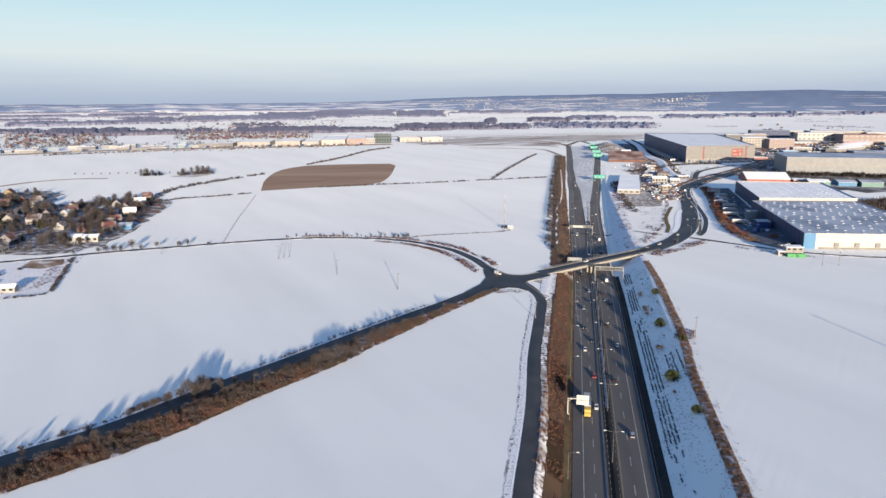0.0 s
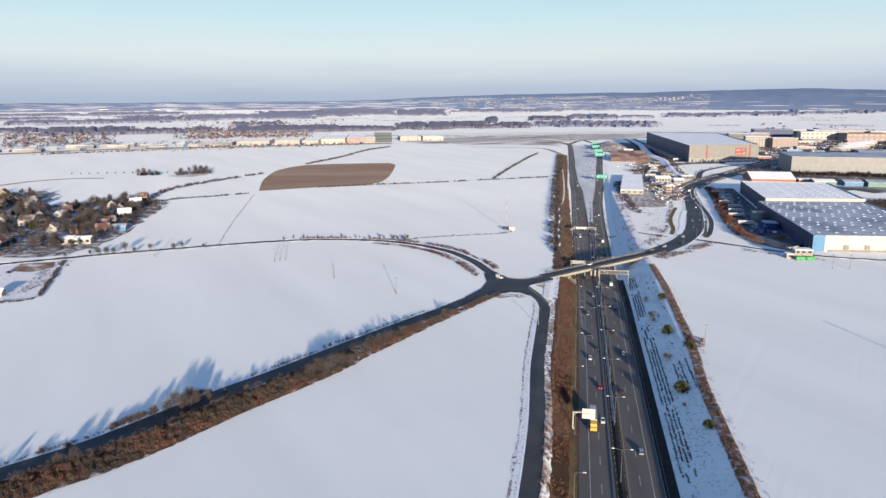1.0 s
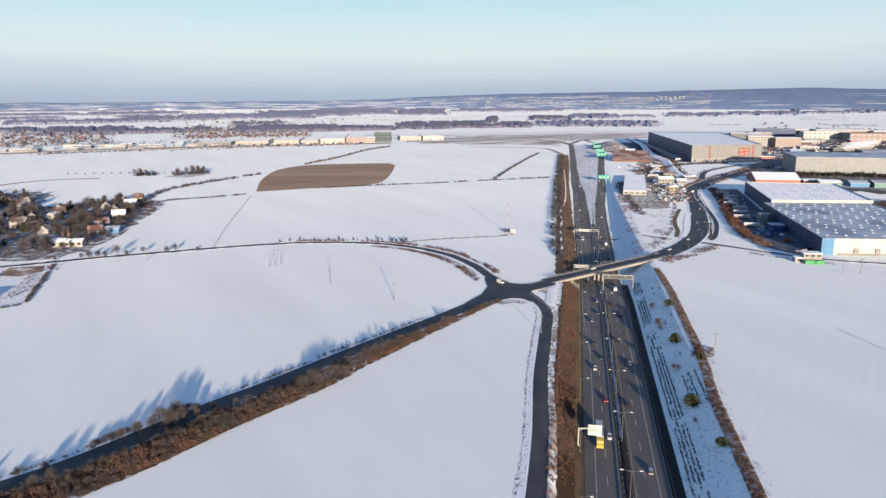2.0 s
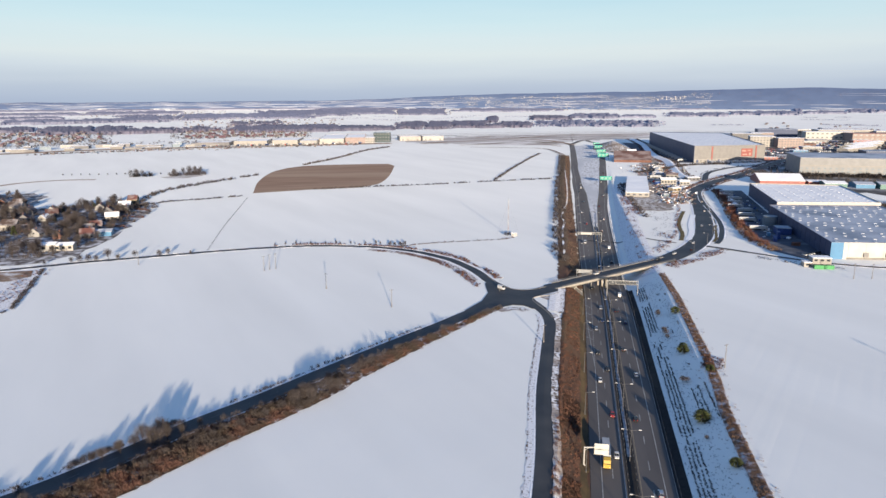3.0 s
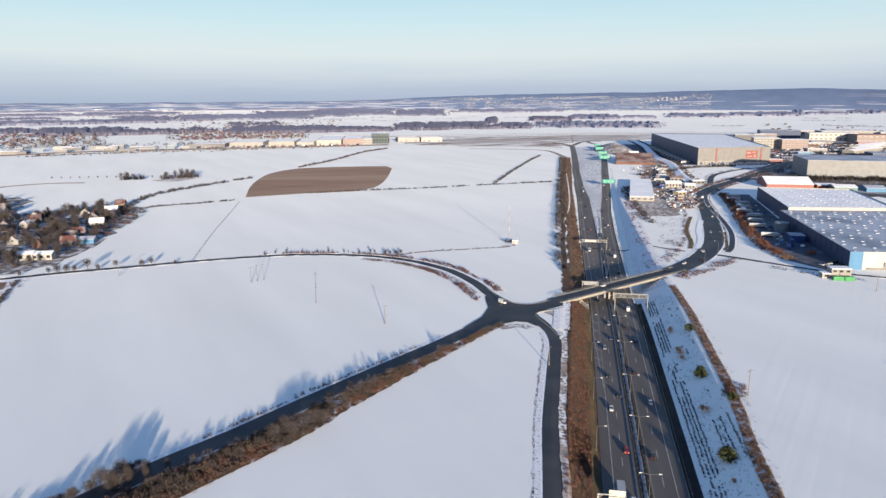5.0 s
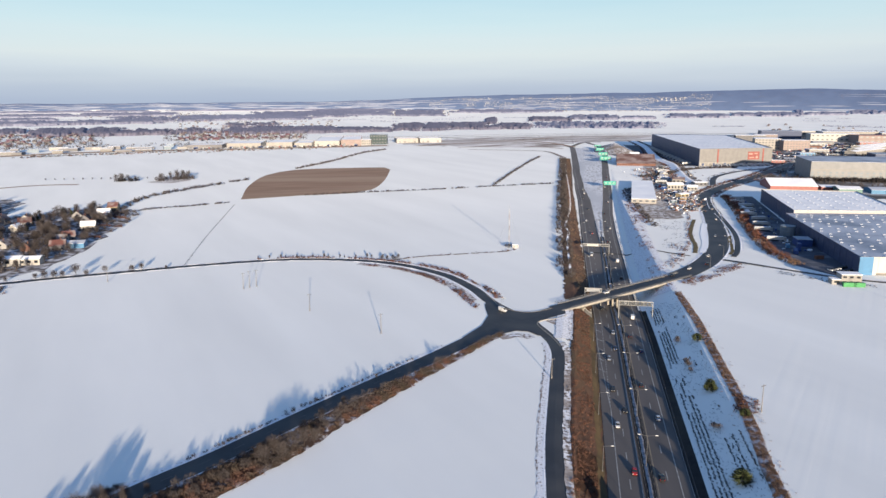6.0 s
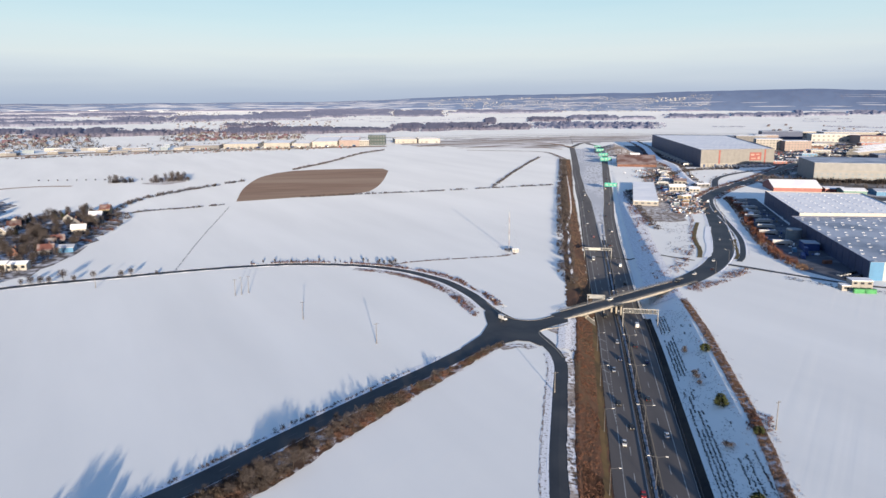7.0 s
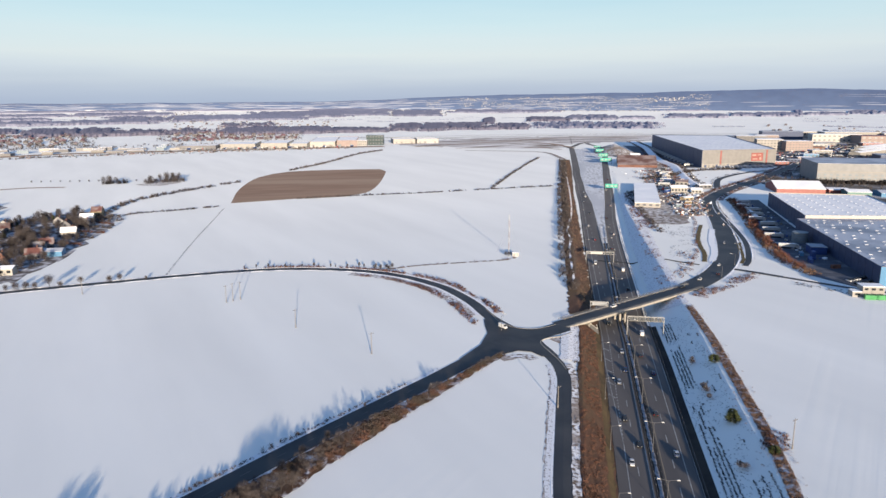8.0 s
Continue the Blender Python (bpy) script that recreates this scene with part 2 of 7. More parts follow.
VERGE2S = material("snow_with_stalks", (0.78, 0.78, 0.80), (0.13, 0.092, 0.066), rough=0.95, scale=0.5, lo=0.46, hi=0.60, bump=0.12, big=0.06, big_col=(0.30, 0.25, 0.22))
HEDGE = material("mixed_hedge_twigs", (0.122, 0.064, 0.050), (0.078, 0.060, 0.046), rough=0.95, scale=0.12, lo=0.42, hi=0.58, big=0.07, big_col=(0.066, 0.054, 0.050), island=0.5)
RUST_ROOF = material("rusty_sheet_roof", (0.150, 0.078, 0.064), (0.105, 0.060, 0.052), rough=0.85, scale=0.15, big=0.05, big_col=(0.27, 0.21, 0.20))
# far snow dimmed and blued, haze painted into the base colour
FAR_SNOW = material("hazed_snow", (0.38, 0.41, 0.50), (0.30, 0.33, 0.42), rough=0.9, scale=0.01)
HEDGE_BANK = material("hedge_floor", (0.080, 0.047, 0.031), (0.66, 0.66, 0.69), rough=0.95, scale=0.16, lo=0.55, hi=0.63, bump=0.15, big=0.4, big_col=(0.055, 0.038, 0.027))
CREST_FLOOR = material("crest_grass", (0.20, 0.115, 0.07), (0.66, 0.64, 0.65), rough=0.95, scale=0.35, lo=0.46, hi=0.58, bump=0.12, big=0.25, big_col=(0.13, 0.08, 0.052))
CHURNED = material("churned_snow", (0.72, 0.70, 0.70), (0.20, 0.155, 0.125), rough=0.9, scale=0.035, lo=0.47, hi=0.60, stretch=((1.0, 0.22, 1.0), -68), big=0.012, big_col=(0.46, 0.43, 0.42))
SOIL_HEAP = material("earth_and_snow", (0.26, 0.175, 0.12), (0.66, 0.64, 0.64), rough=0.95, scale=0.16, lo=0.46, hi=0.58, bump=0.3, big=0.08, big_col=(0.18, 0.12, 0.085))
FOOT_GRASS = material("olive_dead_grass", (0.070, 0.050, 0.026), (0.042, 0.032, 0.018), rough=0.95, scale=0.25, bump=0.12, big=0.05, big_col=(0.095, 0.066, 0.032))
PATCHY = material("patchy_snow_and_grass", (0.105, 0.056, 0.036), (0.72, 0.71, 0.73), rough=0.95, scale=0.28, lo=0.47, hi=0.56, bump=0.15, big=0.12, big_col=(0.075, 0.045, 0.030))
# median snow greyed: the guard rails' shade is put into its colour
SHADED_SNOW = material("shaded_old_snow", (0.36, 0.36, 0.38), (0.16, 0.15, 0.145), rough=0.9, scale=0.5, lo=0.45, hi=0.65, bump=0.1)
PAINT_TAN = material("dusty_road_paint", (0.30, 0.25, 0.18), (0.19, 0.165, 0.125), rough=0.8, scale=0.5)
WEATHERED = material("weathered_grey_wood", (0.20, 0.19, 0.18), (0.14, 0.13, 0.125), rough=0.9, scale=1.2)
GLASS_PALE = material("hazy_window_glass", (0.105, 0.112, 0.130), (0.080, 0.088, 0.105), rough=0.3, scale=0.4, spec=0.4)
ROOF_ROSE = material("rose_red_roof_tiles", (0.112, 0.050, 0.066), (0.080, 0.040, 0.053), rough=0.85, scale=0.5, big=0.12, big_col=(0.17, 0.135, 0.155), vary=0.3)
ROOF_STRIP = material("roof_light_strip", (0.62, 0.65, 0.71), (0.56, 0.59, 0.65), rough=0.4, scale=0.3)
RED_TWIGS = material("red_willow_twigs", (0.150, 0.062, 0.044), (0.088, 0.042, 0.034), rough=0.95, scale=0.4, island=0.4)
# farther woods: paler and bluer, the thicker haze put into the colour
HAZE_WOODS = material("pale_haze_woodland", (0.235, 0.242, 0.325), (0.180, 0.188, 0.262), rough=0.95, scale=0.02, island=0.09)
FACTORY_WALL = material("pale_grey_panels", (0.245, 0.248, 0.258), (0.208, 0.212, 0.222), rough=0.6, scale=0.15)
# wet salted snow, with the wide median's blue shade mixed into the colour
SLUSH = material("shaded_salted_slush", (0.62, 0.635, 0.67), (0.28, 0.275, 0.28), rough=0.8, scale=0.3, lo=0.48, hi=0.68, stretch=((1.0, 0.2, 1.0), -10), big=0.03, big_col=(0.46, 0.475, 0.51))
PALE_CLAD = material("pale_cladding", (0.44, 0.42, 0.395), (0.38, 0.365, 0.345), rough=0.6, scale=0.2)
PAINT_OLD = material("worn_road_paint", (0.22, 0.22, 0.215), (0.11, 0.11, 0.108), rough=0.8, scale=0.6)


# ---- building blocks ----
class Form:
    """Gathers corners and faces of one mesh."""

    def __init__(self):
        self.v, self.f, self.mi, self.k = [], [], [], 0

    def quad(self, *pts):
        i = len(self.v)
        self.v += [tuple(p) for p in pts]
        self.f.append(tuple(range(i, i + len(pts))))
        self.mi.append(self.k)

    def box(self, x, y, z, sx, sy, sz, turn=0.0, top=1.0, shift=(0, 0)):
        """A block with its base's middle at x, y, z; top: the taper of its upper face."""
        c, s = math.cos(turn), math.sin(turn)
        i = len(self.v)
        for zz, k, o in ((z, 1.0, (0, 0)), (z + sz, top, shift)):
            for ax, ay in ((-1, -1), (1, -1), (1, 1), (-1, 1)):
                px, py = ax * sx / 2 * k + o[0], ay * sy / 2 * k + o[1]
                self.v.append((x + px * c - py * s, y + px * s + py * c, zz))
        for a in ((3, 2, 1, 0), (4, 5, 6, 7), (0, 1, 5, 4), (1, 2, 6, 5), (2, 3, 7, 6), (3, 0, 4, 7)):
            self.f.append(tuple(i + q for q in a))
            self.mi.append(self.k)

    def tube(self, a, b, r0, r1=None, n=6):
        """A tapered rod from a to b."""
        a, b = Vector(a), Vector(b)
        r1 = r0 if r1 is None else r1
        d = (b - a).normalized()
        u = d.orthogonal().normalized()
        w = d.cross(u)
        i = len(self.v)
        for p, r in ((a, r0), (b, r1)):
            for k in range(n):
                t = 2 * math.pi * k / n
                self.v.append(tuple(p + (u * math.cos(t) + w * math.sin(t)) * r))
        for k in range(n):
            self.f.append((i + k, i + (k + 1) % n, i + n + (k + 1) % n, i + n + k))
            self.mi.append(self.k)
        self.f += [tuple(range(i + n - 1, i - 1, -1)), tuple(range(i + n, i + 2 * n))]
        self.mi += [self.k, self.k]

    def prism(self, outline, z0, z1):
        """An upright prism over a plan outline."""
        i, n = len(self.v), len(outline)
        self.v += [(x, y, z0) for x, y in outline] + [(x, y, z1) for x, y in outline]
        for k in range(n):
            self.f.append((i + k, i + (k + 1) % n, i + n + (k + 1) % n, i + n + k))
            self.mi.append(self.k)
        self.f += [tuple(range(i + n, i + 2 * n)), tuple(range(i + n - 1, i - 1, -1))]
        self.mi += [self.k, self.k]

    def make(self, name, *mats):
        me = bpy.data.meshes.new(name)
        me.from_pydata(self.v, [], self.f)
        for m in mats:
            me.materials.append(m)
        if any(self.mi):
            me.polygons.foreach_set("material_index", self.mi)
        me.update()
        return me


def part(name, form, mat, parent=None, label="", m=None):
    ob = new(name, form if isinstance(form, bpy.types.Mesh) else form.make(name, *(mat if isinstance(mat, (list, tuple)) else (mat,))))
    ob.parent = parent
    if m is not None:
        ob.matrix_basis = m
    if label:
        ob["label"] = label
    return ob


def thing(name, label, category, m=None, group="", kind=""):
    ob = new(name)
    ob.empty_display_size = 0.5
    if m is not None:
        ob.matrix_basis = m
    return tagged(ob, label, category, group, kind)


def single(name, form, mat, label, category, group="", kind="", m=None):
    return tagged(part(name, form, mat, None, "", m), label, category, group, kind)


# ---- the lie of the land ----
EDGE_Y = [-400, 100, 191, 447, 765, 1000, 1275, 1560, 1800, 3000]
EDGE_X = [-72, 21, 38, 86.5, 138, 176, 225, 272, 312, 512]
BED_Y, BED_Z = [-2000, 480, 620, 800, 1100, 1300], [-8, -8, -6.5, -4, -0.6, 0.0]
CUT_S = [-31, -24.6, -14.4, 14.4, 15.6, 17.4, 35.4, 38]
CUT_Z = [0, 0.1, 1.0, 1.0, 1.06, 1.0, 0.03, 0]
FAR0, FAR1, EYE_Z = 2500.0, 4850.0, 113.0


def mid_x(y):
    return float(np.interp(y, EDGE_Y, EDGE_X)) + 13.5


def cut_wide(y):
    """How much wider the cutting is on its east side, past the bridge."""
    return float(np.interp(y, [480, 580, 660, 800, 900, 1000, 1200, 1300], [0, 3, 5.5, 11.5, 16.5, 22, 31, 35]))


def bed_z(y):
    return float(np.interp(y, BED_Y, BED_Z))


def land_z(x, y):
    """Height of the ground: the motorway's cutting near by, and land that rises to the skyline far off."""
    s = x - mid_x(y)
    s = max(13.0, s - cut_wide(y)) if s > 13 else s
    if s > 17.4 and y > 470:
        s = 17.4 + (s - 17.4) * min(4.0, 8.0 / max(1.0, -bed_z(y)))
    z = bed_z(y) * float(np.interp(s, CUT_S, CUT_Z)) if y < 1300 else 0.0
    d = math.hypot(x, y)
    if d > FAR0:
        k = min((d - FAR0) / (FAR1 - FAR0), 0.9999)
        z += EYE_Z * (1 - d / (FAR0 - (FAR1 - FAR0) * math.log(1 - k)))
    return z


def far(x, y):
    """Draws a far place in, along its line of sight, to where the risen land shows it; also the scale there."""
    d = math.hypot(x, y)
    if d <= FAR0:
        return x, y, 1.0
    k = (FAR0 + (FAR1 - FAR0) * (1 - math.exp(-(d - FAR0) / (FAR1 - FAR0)))) / d
    return x * k, y * k, k


def smooth(pts, step=6.0):
    """Points along a smooth line through pts."""
    p = [Vector((*q, 0)) if len(q) == 2 else Vector(q) for q in pts]
    p = [p[0] * 2 - p[1], *p, p[-1] * 2 - p[-2]]
    out = []
    for a, b, c, d in zip(p, p[1:], p[2:], p[3:]):
        n = max(1, int((c - b).length / step))
        for i in range(n):
            t = i / n
            out.append(0.5 * (2 * b + (c - a) * t + (2 * a - 5 * b + 4 * c - d) * t * t + (3 * b - a - 3 * c + d) * t ** 3))
    out.append(p[-2])
    return out


def sides(line):
    """The leftward normal at each point of a line, in plan."""
    out = []
    for i in range(len(line)):
        d = line[min(i + 1, len(line) - 1)] - line[max(i - 1, 0)]
        out.append(Vector((-d.y, d.x, 0)).normalized())
    return out


def ribbon(form, line, left, right, lift, follow=True, thick=0.0, cross=2):
    """A strip along a line, from left to right of it (right: minus), lifted off the ground."""
    rows = []
    for p, s in zip(line, sides(line)):
        row = []
        for k in range(cross):
            q = p + s * (left + (right - left) * k / (cross - 1))
            row.append((q.x, q.y, (land_z(q.x, q.y) if follow else p.z) + lift))
        rows.append(row)
    i = len(form.v)
    for row in rows:
        form.v += row
    for r in range(len(rows) - 1):
        for k in range(cross - 1):
            a = i + r * cross + k
            form.f.append((a, a + 1, a + cross + 1, a + cross))
            form.mi.append(form.k)
    if thick:
        for e in (0, cross - 1):
            for r in range(len(rows) - 1):
                a, b = rows[r][e], rows[r + 1][e]
                form.quad(a, b, (b[0], b[1], b[2] - thick), (a[0], a[1], a[2] - thick))


# ground: one sheet, dense along the motorway
ground = Form()
gs = sorted(set([-6000, -4500, -3500, -2800, -2200, -1700, -1300, -1000, -750, -550, -400, -300, -220, -160, -110, -75, -50, -38, *CUT_S, -27, -23, -19,
                 -8, 0, 8, 19, 21, 23, 25, 27, 30, 33, 42, 50, *range(-3600, -1000, 130), *range(1250, 3900, 130), 70, 100, 140, 200, 280, 380, 520, 700, 950, 1250, 1650, 2100, 2600, 3200, 3900, 4700, 6000]))
gy = [-1500, -800, -400, -200, -60, *range(0, 1320, 12), *range(1330, 2500, 90), *range(2500, 4960, 40)]
for y in gy:
    for s in gs:
        x = mid_x(y) + s + (cut_wide(y) if s > 14 else 0.0)
        ground.v.append((x, y, land_z(x, y)))
W = len(gs)
for r in range(len(gy) - 1):
    for k in range(W - 1):
        a = r * W + k
        ground.f.append((a, a + 1, a + W + 1, a + W))
        ground.mi.append(0)
single("ground", ground, FIELD_SNOW, "wide flat land under thin snow", "ground", kind="structure")

def rough_ribbon(form, line, left, right, lift, ragged=0.8, cross=6, seed=0.0):
    """A strip with frayed edges that follows the ground."""
    pts = []
    for a, b in zip(line, line[1:]):
        n = max(1, int((b - a).length / 1.6))
        pts += [a.lerp(b, i / n) for i in range(n)]
    i = len(form.v)
    for p, s in zip(pts, sides(pts)):
        dl = ragged * (noise.noise((p.x * 0.21, p.y * 0.21, seed)) + 0.7 * noise.noise((p.x * 0.8, p.y * 0.8, seed + 3)))
        dr = ragged * (noise.noise((p.x * 0.21, p.y * 0.21, seed + 7)) + 0.7 * noise.noise((p.x * 0.8, p.y * 0.8, seed + 9)))
        for k in range(cross):
            q = p + s * (left + dl + (right + dr - left - dl) * k / (cross - 1))
            form.v.append((q.x, q.y, land_z(q.x, q.y) + lift))
    for r in range(len(pts) - 1):
        for k in range(cross - 1):
            a = i + r * cross + k
            form.f.append((a, a + 1, a + cross + 1, a + cross))
            form.mi.append(form.k)


# motorway: two carriageways
def west_edge(y):
    return float(np.interp(y, EDGE_Y, EDGE_X) + np.interp(y, [560, 700, 900, 1050, 1200, 1600], [0, 1.5, 4, 3, 0, 3]))


def east_edge(y):
    return float(np.interp(y, EDGE_Y, EDGE_X) + np.interp(y, [480, 580, 660, 700, 800, 900, 1000, 1200, 1400, 1607, 1800], [15.4, 18.2, 20.3, 21.5, 26, 33.3, 39.6, 47.5, 57.5, 72, 88]))


def west_wide(y):
    return float(np.interp(y, [480, 640, 900, 1000, 1300], [11.6, 15.0, 14.6, 11.8, 12.5]))


def gap(y):
    return east_edge(y) - west_edge(y) - west_wide(y)


CW = 11.6
BEND_W, BEND_E = [(300, 1985), (211, 2130), (36, 2280), (-300, 2400)], [(400, 2000), (460, 2200)]
RIGHT_LINE = smooth([(east_edge(y) + CW / 2, y) for y in range(-60, 1801, 60)] + BEND_E, 12)
MEDIAN_LINE = smooth([(west_edge(y) + west_wide(y) + gap(y) / 2, y) for y in range(-60, 1201, 60)], 12)
for nm, edge, wide, bend in (("road_west", west_edge, west_wide, BEND_W), ("road_east", east_edge, lambda y: CW, BEND_E)):
    f = Form()
    ys = [*range(-60, 1800, 20), 1800]
    for a, b in zip(ys, ys[1:]):
        for k in range(2):
            xa, xb = edge(a) + wide(a) * k / 2, edge(b) + wide(b) * k / 2
            f.quad((xa, a, bed_z(a) + 0.08), (xa + wide(a) / 2, a, bed_z(a) + 0.08), (xb + wide(b) / 2, b, bed_z(b) + 0.08), (xb, b, bed_z(b) + 0.08))
    ribbon(f, smooth([(edge(1795) + wide(1795) / 2, 1795), (edge(1800) + wide(1800) / 2, 1800), *bend], 12), 6, -6, 0.085, cross=3)
    single(nm, f, ASPHALT, "grey asphalt motorway carriageway with two lanes and a hard shoulder", "road", kind="structure")
f = Form()
ribbon(f, [p for p in MEDIAN_LINE if p.y < 690], 1.9, -1.9, 0.05)
single("median", f, GRAVEL, "dark gravel strip between the motorway carriageways", "median strip", kind="structure")
f = Form()
for y in range(700, 1780, 20):
    xs = [(west_edge(q) + west_wide(q) + 0.4, east_edge(q) - 0.4) for q in (y, y + 20)]
    f.quad((xs[0][0], y, bed_z(y) + 0.06), (xs[0][1], y, bed_z(y) + 0.06), (xs[1][1], y + 20, bed_z(y + 20) + 0.06), (xs[1][0], y + 20, bed_z(y + 20) + 0.06))
single("median_wide", f, SLUSH, "dirty snow with stalks between the parting carriageways, tinted for its shade", "median strip", kind="structure")
f = Form()
rough_ribbon(f, [p for p in MEDIAN_LINE if 250 < p.y < 720], 0.55, -0.65, 0.12, 0.35, 3)
single("median_snow", f, SHADED_SNOW, "strip of old snow between the guard rails, greyed for their shade", "snow", kind="structure")
# dark strip for the ditch: its shade is part of the gravel colour
f = Form()
ribbon(f, [p for p in RIGHT_LINE if p.y < 476], -CW / 2, -CW / 2 - 4.2, 0.06, cross=12)
single("verge_east", f, GRAVEL, "dark wet gravel ditch beside the motorway, its shade put into the colour", "verge", kind="structure")
f = Form()
ribbon(f, smooth([(west_edge(y), y) for y in range(-60, 1100, 40)], 12), 1.0, 0, 0.05)
single("verge_west", f, GRAVEL, "dark gravel edge of the motorway", "verge", kind="structure")


def strip(form, edge, off, y0, y1, wide, lift=0.105):
    """A painted stripe at an offset from a carriageway's west edge."""
    n = max(1, int((y1 - y0) / 12))
    for k in range(n):
        a, b = y0 + (y1 - y0) * k / n, y0 + (y1 - y0) * (k + 1) / n
        oa, ob = (off(a), off(b)) if callable(off) else (off, off)
        xa, xb = edge(a) + oa, edge(b) + ob
        form.quad((xa - wide / 2, a, bed_z(a) + lift), (xa + wide / 2, a, bed_z(a) + lift), (xb + wide / 2, b, bed_z(b) + lift), (xb - wide / 2, b, bed_z(b) + lift))


f = Form()
strip(f, west_edge, 3.7, -60, 332, 0.3)
strip(f, west_edge, 3.7, 505, 1250, 0.3)
strip(f, west_edge, lambda y: float(np.interp(y, [332, 405], [3.7, 0.6])), 332, 405, 0.28)
strip(f, west_edge, 0.5, 405, 1250, 0.25)
strip(f, west_edge, lambda y: west_wide(y) - 0.6, -60, 1250, 0.3)
strip(f, east_edge, 8.2, -60, 1250, 0.3)
for k in range(46):
    y = -50 + 18 * k
    strip(f, west_edge, 7.35, y, y + 6, 0.3)
    strip(f, east_edge, 4.4, y + 5, y + 11, 0.3)
for k in range(58):
    strip(f, west_edge, 3.7, 333 + 3 * k, 334.5 + 3 * k, 0.36)
for k in range(5):
    y = 372 + 14 * k
    x = west_edge(y)
    f.quad((x + 0.9, y + 4.5, bed_z(y) + 0.106), (x + 1.4, y + 4.5, bed_z(y) + 0.106), (x + 3.4, y, bed_z(y) + 0.106), (x + 2.9, y, bed_z(y) + 0.106))
single("lane_marking", f, PAINT, "worn white lane lines and dashes on the motorway", "road marking", kind="structure")

f = Form()
strip(f, east_edge, 0.6, -60, 1250, 0.34)
single("lane_edge", f, PAINT_TAN, "dusty tan edge line along the median", "road marking", kind="structure")

ROADS = {
    "road_ramp": ([(-18, -62), (-7, 0), (3, 60), (12, 120), (21, 178), (26, 205), (32, 240), (38.5, 288), (45, 325), (49.5, 350), (54, 375), (54, 392), (50, 408), (45, 420)], 6.0),
    "road_diagonal": ([(-330, 20), (-230, 110), (-144, 197), (-119.5, 221), (-91, 260), (-73, 281.5), (-52, 309.5), (-27.5, 341), (-1, 374), (14, 394), (30, 413), (46, 430)], 9.0),
    "road_loop": ([(46, 428), (38, 440), (29, 459), (21, 486), (10, 511), (0, 527), (-20, 548), (-42, 562), (-71, 571), (-110, 573), (-146, 565), (-180, 553), (-220, 536), (-258, 520), (-292, 502), (-330, 482), (-420, 430)], 7.0),
    "road_overpass": ([(36, 424), (52, 434), (72, 451)], 9.4),
    "road_interchange": ([(152, 514), (168, 530), (190, 558), (213, 598), (231, 641), (253, 706), (273, 768), (291, 833), (307, 883), (334, 937), (381, 1005), (465, 1109), (668, 1384)], 15.5),
    "road_service": ([(198, 570), (214, 556), (240, 529), (268, 505), (318, 486), (420, 470)], 5.0),
    "road_slip": ([(216, 574), (228, 596), (252, 658), (273, 737), (293, 821), (321, 905)], 4.0),
}
ROAD_LINES = {nm: smooth(pts) for nm, (pts, wid) in ROADS.items()}
for n_road, (nm, (pts, wid)) in enumerate(ROADS.items()):
    f = Form()
    ribbon(f, ROAD_LINES[nm], wid / 2, -wid / 2, 0.12 + 0.012 * n_road, cross=3)
    single(nm, f, ASPHALT_WET, "dark damp asphalt country road cleared of snow", "road", kind="structure")
# throat of the junction
f = Form()
f.v += [(x, y, 0.255) for x, y in ((13, 388), (22, 395), (30, 402.5), (38, 407.5), (44, 406), (48, 400), (56, 400), (54, 409), (52, 416), (51, 422), (57, 428), (68, 436), (70, 451), (62, 446), (56, 441.5), (50, 439), (44, 439.6), (38.5, 443.5), (33, 452), (30.5, 463), (25, 455), (25, 444), (25.5, 433), (21, 416), (10.6, 397.5))]
f.f.append(tuple(range(len(f.v))))
f.mi.append(0)
single("road_junction", f, ASPHALT_WET, "dark asphalt where the country roads meet", "road", kind="structure")
for nm, pts in (("kerb_north", [(27.5, 474), (30.4, 463), (32.8, 452.3), (38.3, 443.8), (44, 439.9), (50, 439.3), (56, 441.8), (62, 446.3)]), ("kerb_south", [(68, 433.5), (61.5, 427.6), (55.3, 425.4), (51.4, 422), (50.2, 417.5), (51.6, 410), (55, 396), (56.6, 384)])):
    f = Form()
    ribbon(f, smooth(pts, 1.5), 0.22, -0.22, 0.36, thick=0.4)
    single(nm, f, PALE_CONCRETE, "pale concrete kerb round the corner of the junction", "kerb", kind="structure")
f = Form()
for nm, off in (("road_interchange", 0.0), ("road_interchange", 6.9), ("road_interchange", -6.9), ("road_diagonal", 0.0), ("road_loop", 0.0)):
    ln = [p for p in ROAD_LINES[nm] if 60 < p.y < 900 and not (395 < p.y < 470)]
    if off:
        ribbon(f, ln, off + 0.08, off - 0.08, 0.225)
    else:
        for k in range(0, len(ln) - 1, 2):
            if (ln[k + 1] - ln[k]).length < 12:
                ribbon(f, [ln[k], ln[k].lerp(ln[k + 1], 0.6)], 0.07, -0.07, 0.225)
single("road_lines", f, PAINT_OLD, "faint worn white lines on the country roads", "road marking", kind="structure")
